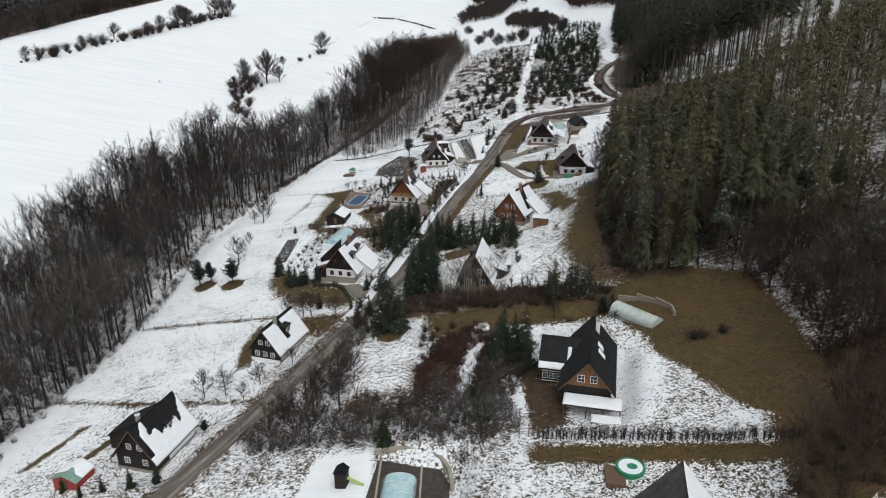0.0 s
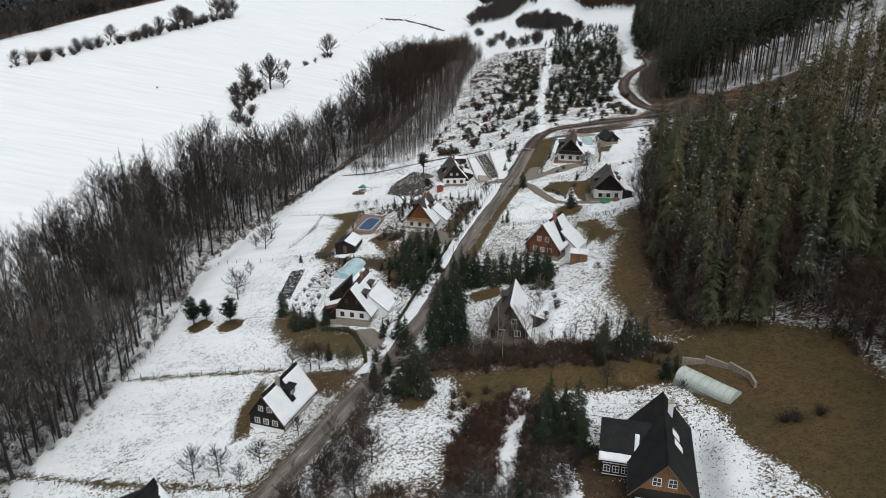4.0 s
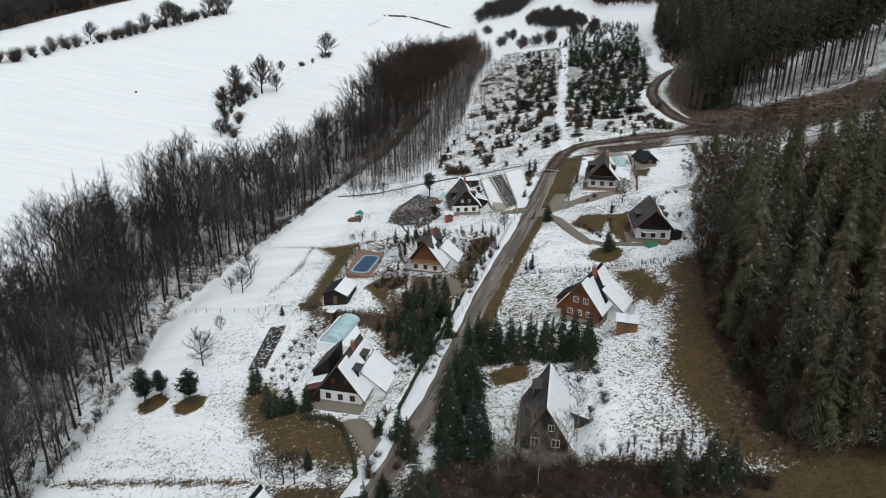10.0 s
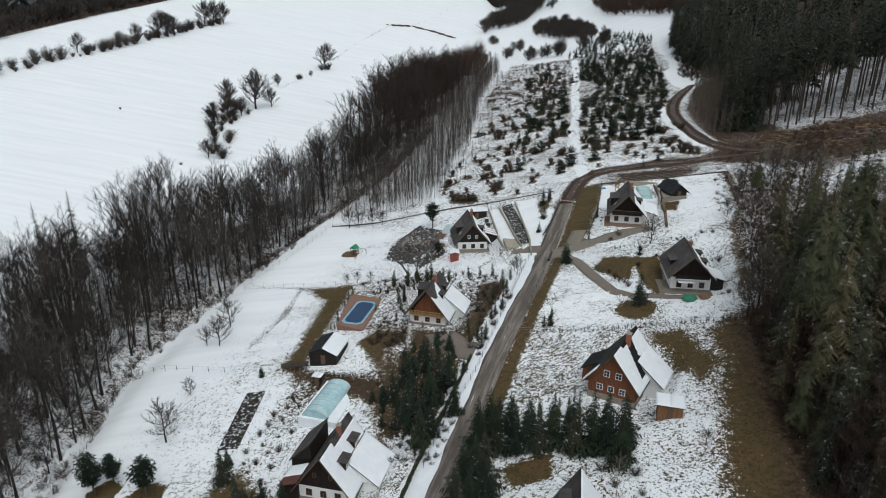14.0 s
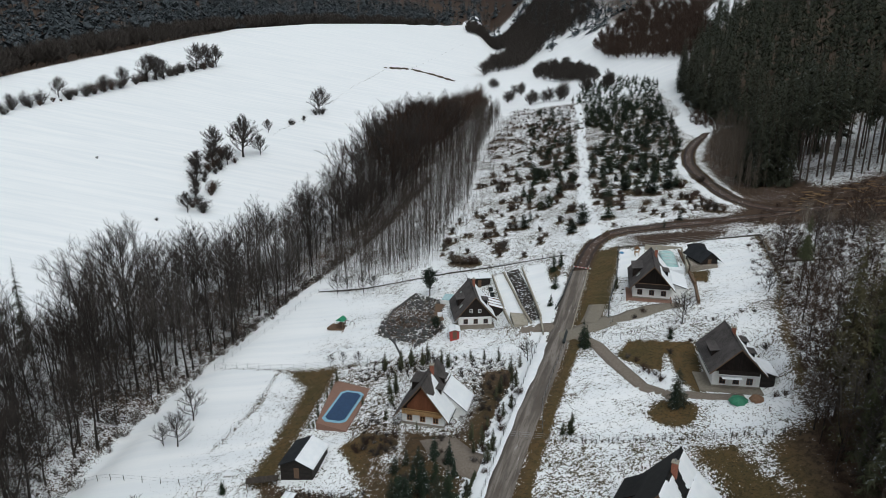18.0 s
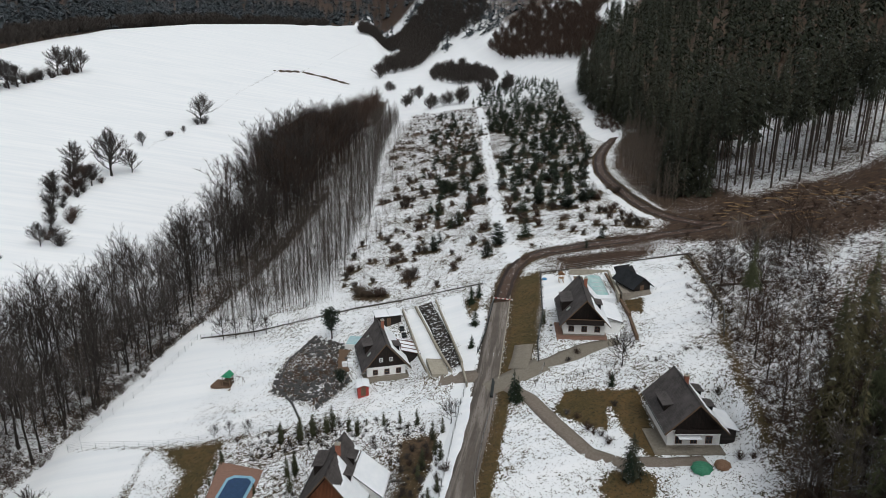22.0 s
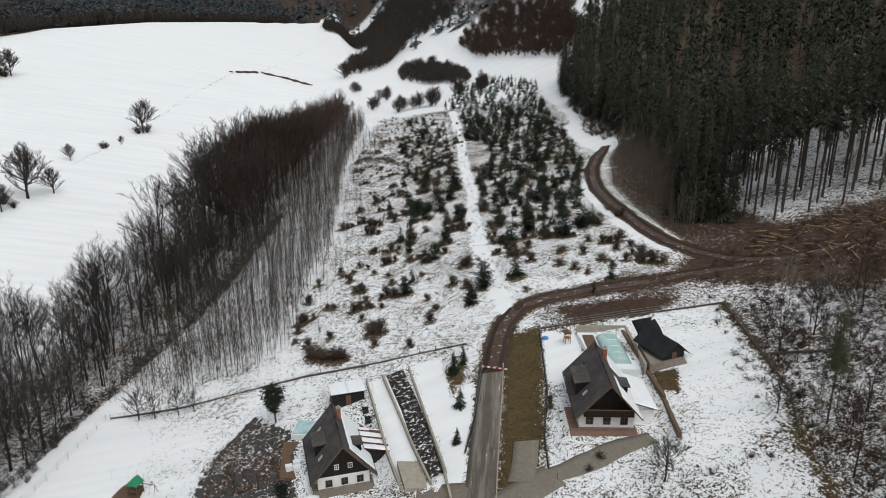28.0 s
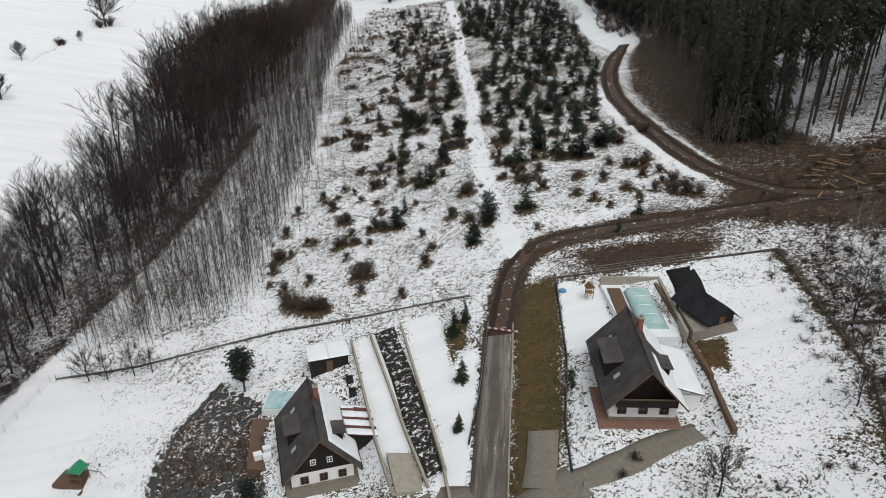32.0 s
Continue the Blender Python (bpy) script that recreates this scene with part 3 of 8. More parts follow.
    lay(near([(44, 240), (46, 275), (62, 271), (56, 240), (52, 234), (38, 236)], 3), 0.635)
    lay(near([(14, 212), (30, 200), (40, 200), (48, 212), (52, 228), (46, 230), (38, 222)], 3), 0.61)
    lay(near([(42, 196), (48, 196), (58, 226), (64, 250), (58, 250), (50, 226)], 3), 0.50, 0.2, 0.6)
    lay(ease(4.5, 2.5, np.hypot(x - 25.5, y - 204.5)), 0.30)
    lay(ease(2.4, 3.2, u) * ease(6.2, 4.8, u) * ease(160, 170, y) * ease(238, 232, y), 0.24)
    for region, s in ((BROWN_MEADOW, 0.20), (BROWN_CORNER, 0.26), (BROWN_STRIP, 0.22), (VERGE, 0.22), (LAWN_B, 0.38), (LAWN_POOL, 0.22)):
        lay(near(region, 2.8), s)
    lay(near(BROWN_MEADOW, 2.8), 0.20, 0.05, 0.1)
    lay(near(BROWN_CORNER, 2.8), 0.26, 0.05, 0.35)
    lay(near([(-15, 106), (8, 104), (14, 98), (12, 88), (-8, 92), (-20, 100)], 3), 0.42, 0.3, 0.6)
    lay(near([(9, 102), (20, 100), (17, 90), (10, 88)], 2), 0.40, 0.7)
    lay(near([(-36, 240), (-14, 240), (-4, 231), (-2, 206), (-20, 198), (-30, 206), (-36, 214)], 3), 0.53, 0.3)
    lay(near([(24.2, 229.7), (34.7, 225.5), (34.1, 220.2), (28.8, 223.6), (27, 217.9), (23.9, 221.1), (20.8, 225.1)], 0.9), 0.22)
    lay(near([(29.9, 222.2), (34.6, 222.1), (32.5, 209.9), (30.3, 210.1), (29.2, 217.4)], 0.8), 0.22)
    lay(near([(-18, 210.5), (-10.6, 209), (-4.4, 198), (-7, 197), (-13, 204), (-18, 200)], 1.2), 0.28, 0.6)
    lay(near([(-4, 227), (1, 226), (0.6, 212.6), (-3.3, 206.8), (-5, 212.5)], 1.2), 0.32, 0.1, 0.8)
    lay(near([(-27, 210), (-19, 210), (-19, 203), (-27, 206)], 1.0), 0.42, 0.3, 0.5)
    lay(near([(-36, 215), (-33, 198), (-26, 195), (-27, 212)], 1.5), 0.60)
    lay(near(THICKET_FLOOR, 2), 0.52, 0.2, 0.8)
    lay(near([(-1.2, 119.7), (6.5, 126), (14, 120), (13.5, 106), (10.6, 99), (-6, 102), (-6, 111)], 1.5), 0.36, 0.2, 0.9)
    lay(near([(-13, 141), (0, 141), (29, 136), (34, 130), (8, 131), (-13, 133)], 1.5), 0.40, 0.3, 0.8)
    lay(ease(1.7, 0.9, off_line(x, y, [(6.2, 124), (5.4, 119.7), (3.9, 112.7), (2.7, 105.8), (2.3, 101)])), 0.86)
    lay(near([(12.9, 107.6), (16, 107.8), (18.9, 95), (17.5, 89), (14, 89), (12.4, 99)], 1.0), 0.34, 0.8)
    lay(ease(2.0, 1.2, off_line(x, y, [(10.6, 104), (10.8, 96), (11.2, 88), (10, 76)])), 0.60, 0.4)
    lay(ease(4.2, 2.6, off_line(x, y, [(33, 111), (30, 92), (27, 90)])) * 0.6, 0.66)
    lay(near([(12, 84.5), (30, 80.5), (47, 76.5), (46, 73.5), (29, 77.5), (12, 81)], 1.0), 0.30)
    lay(near([(-29.3, 208), (-25.8, 211.4), (-20.3, 207.5), (-23, 204), (-21.7, 194.3), (-24.5, 199.2)], 1.2), 0.22)
    lay(near([(-40.8, 200.6), (-23.4, 193.7), (-23, 185.7), (-28, 189.4), (-39.7, 195.2)], 1.2), 0.36, 0.8)
    lay(near([(-1.5, 165), (5.2, 166.7), (4.4, 161.7), (-0.5, 161.4)], 1.0), 0.20)
    lay(near([(26, 194), (31, 193), (33, 182), (30, 178), (27.5, 186)], 1.8), 0.34)
    lay(near([(-43, 141), (-44.5, 132), (-43, 121), (-40.5, 122.5), (-41, 132), (-41.5, 139)], 1.0), 0.32)
    lay(near([(-36, 143), (-22, 140), (-21, 130), (-27, 134), (-33, 138)], 1.5), 0.38, 0.4)
    lay(ease(3.2, 2.0, np.hypot(x + 66.5, y - 171.5)) + ease(3.4, 2.2, np.hypot(x + 58.2, y - 169.5)) + ease(3, 2, np.hypot(x + 12, y - 126.5)), 0.24)
    for line, s in (([(-88, 124), (-62.4, 115), (-34.8, 108.4)], 0.44), ([(-75, 151.2), (-52.2, 147), (-40, 145)], 0.44), ([(-73.3, 97.8), (-68.3, 109.1)], 0.36), ([(-63.3, 97.7), (-58.6, 106)], 0.30), ([(-54, 214), (-50.6, 227.7), (-49.8, 244)], 0.52), ([(-66.2, 249), (-46.4, 244.4), (-24, 240)], 0.50), ([(-49.8, 289.3), (-12, 286.3), (6.5, 282), (18, 279)], 0.55), ([(63.7, 270.6), (57.5, 242), (53, 233), (46, 206)], 0.42)):
        lay(ease(1.1, 0.3, off_line(x, y, line)), s)
    lay(near([(13, 273), (16.5, 274), (14.6, 262), (11.6, 250.5), (10, 251), (12.4, 262)], 0.9), 0.34)
    lay(near([(-20, 88.5), (-12, 88.5), (-11.8, 74), (-22, 74)], 1.2), 0.85)
    lay(near([(0.2, 277), (3.2, 277), (6, 255), (4, 250.5), (1.6, 252)], 0.7) + near([(8.2, 278), (12, 277), (12.6, 262), (9.6, 250), (8.6, 262)], 1.2) + near([(31.8, 276.4), (36.6, 273.2), (34.6, 262), (30.6, 260.4), (28.2, 261.4)], 0.7), 0.80)
    lay(near([(43.8, 256.2), (47.2, 255), (44.8, 249.6), (42.4, 252.4)], 0.8), 0.30, 0.2)
    lay(near(FOREST_EDGE, 3), 0.30, 0.0, 0.1)
    lay(near([(39, 194), (46, 194), (48, 176), (46, 155), (42, 133), (33, 136), (33, 150), (36, 165), (38, 180)], 3), 0.34, 0.1, 0.9)
    lay(near(ROCKERY, 1.5), 0.46, 0.9)
    lay(near([(34, 292), (58, 292), (70, 288), (68, 278), (60, 273), (34, 276)], 2.5), 0.50, 0.75, 0.3)
    lay(near(CLEARING, 4), 0.38, 0.8, 0.8)
    for bx, by, k in CONIFERS + BUSHES:
        here = (np.abs(x - bx) < 4.5) & (np.abs(y - by) < 4.5)
        part_of = ease(1.6 * k + 0.5, 0.6 * k, np.hypot(x[here] - bx, y[here] - by + 0.5)) * 0.85
        snow[here] += (0.36 - snow[here]) * part_of
        litter[here] += (0.8 - litter[here]) * part_of
    lay(near(EARTH_BANK, 2), 0.30, 1.0)
    lay(near([(-22, 176), (-11, 178), (-3, 200), (3, 216), (-2, 222), (-8, 210), (-20, 200), (-26, 212), (-24, 196)], 2), 0.42, 0.4)
    lay(near([(-44, 180), (-40, 196), (-38, 198), (-34, 192), (-36, 182)], 2), 0.50, 0.5)
    lay(ease(5.2, 3.0, np.abs(u)) * ease(275, 265, y), 0.46, 0.3)
    lay(ease(2.0, 1.1, np.abs(u + 3.5)) * ease(140, 155, y) * ease(270, 262, y), 0.84)
    lay(ease(3.4, 1.4, off_line(x, y, TRACK)), 0.30, 1.0)
    lay(ease(2.8, 1.4, off_line(x, y, TRACK_UP)), 0.22, 1.0)
    lay(ease(1.2, 0.5, np.abs(off_line(x, y, TRACK_UP) - 3.6)) * ease(74, 70, x) * ease(296, 304, y), 0.80)
    lay(ease(6.0, 3.0, off_line(x, y, TRACK_SNOW)), 0.80)
    lay(ease(2.0, 0.9, off_line(x, y, FOOTPATH)), 0.82)
    lay(ease(5.5, 2.5, off_line(x, y, [(-79, 753), (-61, 771), (-40, 762), (-22, 748)])), 0.1, 0.9)
    lay(ease(2.2, 0.8, off_line(x, y, [(-61, 771), (-46, 850), (-30, 960), (-8, 1120)])) + ease(2.2, 0.8, off_line(x, y, [(-79, 753), (-92, 640), (-98, 540), (-112, 440)])), 0.60, 0.3)
    lay(ease(-4, -12, x - crest_x(y)), 0.30, 0.9, 1.0)
    lay(ease(60, 200, x) * ease(940, 1000, y), 0.42, 0.7, 1.0)
    lay(ease(1650, 1800, y), 0.35, 0.9, 1.0)
    return snow, soil, litter


def spaced(stops):
    out = [stops[0][0]]
    for (a, step), (b, _) in zip(stops, stops[1:]):
        n = max(1, round((b - a) / step))
        out += [a + (b - a) * (i + 1) / n for i in range(n)]
    return np.array(out)


def ground_material():
    m = mat("snow-covered ground", (0.8, 0.8, 0.8), 0.85, 0, 0.25)
    n = Nodes(m)
    at = n.coords("Object")
    cover = n.add("Attribute")
    cover.attribute_name = "cover"
    sep = n.add("SeparateColor")
    n.link(cover.outputs["Color"], sep.inputs[0])
    snow, soil, litter = sep.outputs[0], sep.outputs[1], sep.outputs[2]
    # blotches, tufts and hoof-sized holes decide where the snow has gone
    blot, tuft, hole, fine = n.noise(at, 0.10, 5, 0.6), n.noise(at, 1.1, 4, 0.65, 0.6), n.noise(at, 2.9, 3, 0.55), n.noise(at, 7.0, 2, 0.5)
    field_noise = n.math("ADD", n.math("ADD", n.math("MULTIPLY", blot, 0.48), n.math("MULTIPLY", tuft, 0.62)), n.math("ADD", n.math("MULTIPLY", hole, 0.80), n.math("MULTIPLY", fine, 0.70)))
    level = n.math("ADD", n.math("MULTIPLY", snow, 1.5), 0.51)
    gap = n.math("SUBTRACT", level, field_noise)
    white = n.ramp(n.math("ADD", gap, 0.5), 0.485, 0.515)
    # what lies under the snow
    tone = n.noise(at, 0.35, 5, 0.6)
    blade = n.noise(at, 6.0, 4, 0.7)
    grass = n.mix(n.ramp(tone, 0.3, 0.7), (0.042, 0.038, 0.010), (0.100, 0.066, 0.021))
    grass = n.mix(n.ramp(n.noise(at, 0.09, 4, 0.6), 0.42, 0.62), grass, (0.125, 0.070, 0.024))
    grass = n.mix(n.ramp(tuft, 0.44, 0.66), grass, (0.042, 0.037, 0.014))
    grass = n.mix(n.ramp(n.noise(at, 0.45, 4, 0.7, 1.2), 0.52, 0.66), grass, (0.120, 0.078, 0.034))
    grass = n.mix(n.ramp(blade, 0.42, 0.62), grass, (0.095, 0.066, 0.030))
    grass = n.mix(n.ramp(hole, 0.55, 0.70), grass, (0.022, 0.021, 0.010))
    leaves = n.mix(n.ramp(tone, 0.35, 0.65), (0.065, 0.042, 0.029), (0.12, 0.078, 0.050))
    leaves = n.mix(n.ramp(blade, 0.4, 0.75), leaves, (0.13, 0.085, 0.055))
    dirt = n.mix(n.ramp(tone, 0.3, 0.7), (0.028, 0.016, 0.011), (0.062, 0.036, 0.023))
    dirt = n.mix(n.ramp(hole, 0.4, 0.7), dirt, (0.085, 0.052, 0.034))
    dirt = n.mix(n.ramp(tuft, 0.50, 0.68), dirt, (0.022, 0.014, 0.010))
    leaves = n.mix(n.ramp(tuft, 0.46, 0.62), leaves, (0.030, 0.020, 0.014))
    under = n.mix(soil, n.mix(litter, grass, leaves), dirt)
    flake = n.mix(n.ramp(n.noise(n.scaled(at, 0.02, 0.32, 0.1), 1.0, 4, 0.6), 0.35, 0.65), (0.84, 0.86, 0.885), (0.92, 0.925, 0.935))
    n.colour(n.mix(white, under, flake))
    relief = n.math("ADD", n.math("MULTIPLY", white, 0.7), n.math("MULTIPLY", hole, 0.5))
    n.bump(relief, 0.4, 0.12)
    return m


def build_ground():
    xs = spaced([(-2600, 200), (-1000, 60), (-460, 12), (-130, 2.5), (-88, 1.0), (95, 2.5), (150, 8), (420, 60), (1200, 200), (2600, 200)])
    ys = spaced([(-400, 60), (20, 6), (60, 1.0), (330, 1.25), (400, 2.5), (470, 6), (700, 6), (800, 20), (1300, 80), (3400, 200)])
    gx, gy = np.meshgrid(xs, ys)
    z = land(gx, gy)
    lumps = np.sin(gx * 1.7 + 2 * np.sin(gy * 0.6)) * np.sin(gy * 1.4 + 2 * np.sin(gx * 0.5)) * 0.05 + np.sin(gx * 0.23 + gy * 0.31) * 0.10
    z = z + lumps * ease(2.5, 6, np.abs(gx - road_x(gy))) * ease(420, 300, gy)
    nx, ny = len(xs), len(ys)
    idx = np.arange(nx * ny).reshape(ny, nx)
    quads = np.stack([idx[:-1, :-1], idx[:-1, 1:], idx[1:, 1:], idx[1:, :-1]], -1).reshape(-1, 4)
    me = bpy.data.meshes.new("ground")
    me.vertices.add(nx * ny)
    me.vertices.foreach_set("co", np.stack([gx, gy, z], -1).ravel())
    me.loops.add(quads.size)
    me.loops.foreach_set("vertex_index", quads.ravel())
    me.polygons.add(len(quads))
    me.polygons.foreach_set("loop_start", np.arange(0, quads.size, 4))
    me.polygons.foreach_set("use_smooth", np.ones(len(quads), bool))
    me.update(calc_edges=True)
    layer = me.color_attributes.new("cover", "FLOAT_COLOR", "POINT")
    s, d, l = ground_cover(gx.ravel(), gy.ravel())
    layer.data.foreach_set("color", np.stack([s, d, l, np.ones_like(s)], -1).ravel())
    me.materials.append(ground_material())
    return tagged(new("ground", me), "snowy valley ground with brown grass and bare earth patches", "ground", kind="structure")


build_ground()


def ribbon(pts, width, lift, steps=1.5):
    """A strip that follows the ground along a line, with skirts at its edges."""
    line = []
    for (x0, y0), (x1, y1) in zip(pts, pts[1:]):
        k = max(1, round(math.hypot(x1 - x0, y1 - y0) / steps))
        line += [(x0 + (x1 - x0) * i / k, y0 + (y1 - y0) * i / k) for i in range(k)]
    line.append(pts[-1])
    s = Shape()
    rings = []
    for i, (x, y) in enumerate(line):
        (xa, ya), (xb, yb) = line[max(i - 2, 0)], line[min(i + 2, len(line) - 1)]
        d = math.hypot(xb - xa, yb - ya)
        nx, ny = (yb - ya) / d, -(xb - xa) / d
        n = len(s.v)
        half = width / 2
        for o, dz in ((-half, -0.25), (-half, lift), (-half * 0.4, lift + 0.03), (half * 0.4, lift + 0.03), (half, lift), (half, -0.25)):
            px, py = x + nx * o, y + ny * o
            s.v.append((px, py, height(px, py) + dz))
        rings.append(n)
    for a, b in zip(rings, rings[1:]):
        for k in range(5):
            i = rings.index(a)
            s.uv[len(s.f)] = [(k / 5, i * steps), ((k + 1) / 5, i * steps), ((k + 1) / 5, (i + 1) * steps), (k / 5, (i + 1) * steps)]
            s.f.append((a + k, a + k + 1, b + k + 1, b + k))
    return s


def road_material():
    m = mat("worn gritted asphalt with wheel tracks", (0.1, 0.09, 0.08), 0.8, 0, 0.2)
    n = Nodes(m)
    at, along = n.coords(), n.coords("UV")
    big, fine = n.noise(at, 0.25, 5), n.noise(at, 4, 4)
    streak = n.noise(n.scaled(along, 7, 0.06, 1), 1.0, 4, 0.6)
    thin = n.noise(n.scaled(along, 26, 0.22, 1), 1.0, 3, 0.6)
    base = n.mix(n.ramp(big, 0.3, 0.7), (0.092, 0.078, 0.067), (0.140, 0.119, 0.103))
    base = n.mix(n.ramp(streak, 0.44, 0.60), base, (0.235, 0.205, 0.182))
    base = n.mix(n.ramp(thin, 0.56, 0.66), base, (0.12, 0.098, 0.082))
    base = n.mix(n.ramp(fine, 0.60, 0.68), base, (0.085, 0.068, 0.055))
    base = n.mix(n.ramp(n.noise(n.scaled(along, 14, 0.12, 1), 1.0, 4, 0.7), 0.66, 0.69), base, (0.78, 0.80, 0.83))
    n.colour(base)
    n.bump(fine, 0.3, 0.03)
    return m


M["road"] = road_material()
ROAD = [(float(road_x(y) + np.interp(y, [120, 150, 270], [0, 0.9, 0.9])), float(y)) for y in np.arange(44, 272, 4)]
solid("road", ribbon(ROAD, 4.3, 0.10).mesh("road", M["road"], True), None, Matrix(), "narrow wet grey-brown village road with worn wheel tracks", "road", kind="structure")


def mud_material():
    """Churned red-brown mud with two wet ruts and scraps of snow between them."""
    m = mat("churned brown mud with wet ruts", (0.06, 0.035, 0.022), 0.6, 0, 0.4)
    n = Nodes(m)
    at, along = n.coords(), n.coords("UV")
    sep = n.add("SeparateXYZ")
    n.link(along, sep.inputs[0])
    off = n.math("ABSOLUTE", n.math("SUBTRACT", n.math("ABSOLUTE", n.math("SUBTRACT", n.math("ADD", sep.outputs[0], n.math("MULTIPLY", n.math("SUBTRACT", n.noise(at, 0.3, 2), 0.5), 0.2)), 0.5)), 0.22))
    clod = n.noise(at, 2.4, 5, 0.65)
    base = n.mix(n.ramp(clod, 0.35, 0.68), (0.040, 0.023, 0.015), (0.115, 0.066, 0.043))
    base = n.mix(n.ramp(off, 0.05, 0.10, (1, 1, 1), (0, 0, 0)), base, (0.030, 0.018, 0.013))
    scrap = n.math("MULTIPLY", n.ramp(n.noise(at, 1.2, 5, 0.7), 0.60, 0.64), n.ramp(off, 0.07, 0.12))
    n.colour(n.mix(scrap, base, (0.78, 0.80, 0.83)))
    n.bump(n.math("ADD", clod, n.ramp(off, 0.04, 0.10)), 0.6, 0.12)
    return m


M["mud"] = mud_material()
solid("mud_track", ribbon(TRACK, 3.6, 0.07).mesh("mud_track", M["mud"], True), None, Matrix(), "churned brown mud track with wet wheel ruts", "track", kind="structure")
solid("forest_track", ribbon(TRACK_UP, 3.4, 0.10).mesh("forest_track", M["mud"], True), None, Matrix(), "red-brown forest track curving past saplings", "track", kind="structure")

# ---- houses ----
WINDOWS = {}


def window(parent, x, y, z, w, h, turn=0.0, frame_mat="frame_white", bars=(1, 1), surround=0.0):
    """A window at the middle of its sill line, facing -y before its turn."""
    key = (round(w, 2), round(h, 2), frame_mat, bars, surround)
    if key not in WINDOWS:
        f, t = Shape(), 0.09
        s = surround
        rings = []
        for yy in (-0.07, 0.02):
            for e in (s, -t):
                rings.append(len(f.v))
                f.v += [(-w / 2 - e, yy, -e), (w / 2 + e, yy, -e), (w / 2 + e, yy, h + e), (-w / 2 - e, yy, h + e)]
        for k in range(4):
            n = (k + 1) % 4
            for p, q in ((0, 1), (1, 3), (3, 2), (2, 0)):
                f.f.append((rings[p] + k, rings[p] + n, rings[q] + n, rings[q] + k))
        sticks = []
        for i in range(bars[0]):
            c = -w / 2 + w * (i + 1) / (bars[0] + 1)
            sticks.append(Shape().box(c - 0.035, -0.06, t, c + 0.035, 0.0, h - t).mesh("glazing_bar", M[frame_mat]))
        for i in range(bars[1]):
            c = h * (i + 1) / (bars[1] + 1)
            sticks.append(Shape().box(-w / 2 + t, -0.055, c - 0.03, w / 2 - t, 0.0, c + 0.03).mesh("glazing_bar", M[frame_mat]))
        g = Shape().box(-w / 2 + t / 2, -0.03, t / 2, w / 2 - t / 2, 0.01, h - t / 2)
        WINDOWS[key] = f.mesh("window", M[frame_mat]), g.mesh("pane", M["glass"]), sticks
    frame_me, pane_me, sticks = WINDOWS[key]
    ob = part("window", frame_me, None, parent)
    ob.matrix_basis = pose(x, y, z, 0, 0, turn)
    part("pane", pane_me, None, ob)
    for me in sticks:
        part("glazing_bar", me, None, ob)
    return ob


def slope_sheet(ridge, eave, y0, y1, thick=0.16):
    """One side of a roof, from the ridge (x, z) to the eave (x, z)."""
    (xr, zr), (xe, ze) = ridge, eave
    run = math.hypot(xe - xr, ze - zr)
    nx, nz = abs(ze - zr) / run * (1 if xe > xr else -1), abs(xe - xr) / run
    s = Shape()
    top = [(xr, y0, zr), (xe, y0, ze), (xe, y1, ze), (xr, y1, zr)]
    low = [(x - nx * thick, y, z - nz * thick) for x, y, z in top]
    uv = [(y0, 0), (y0, run), (y1, run), (y1, 0)]
    if xe > xr:
        s.face(*top, uv=uv)
        s.face(*reversed(low))
    else:
        s.face(*reversed(top), uv=uv[::-1])
        s.face(*low)
    for i in range(4):
        a, b = i, (i + 1) % 4
        s.face(top[b], top[a], low[a], low[b])
    return s


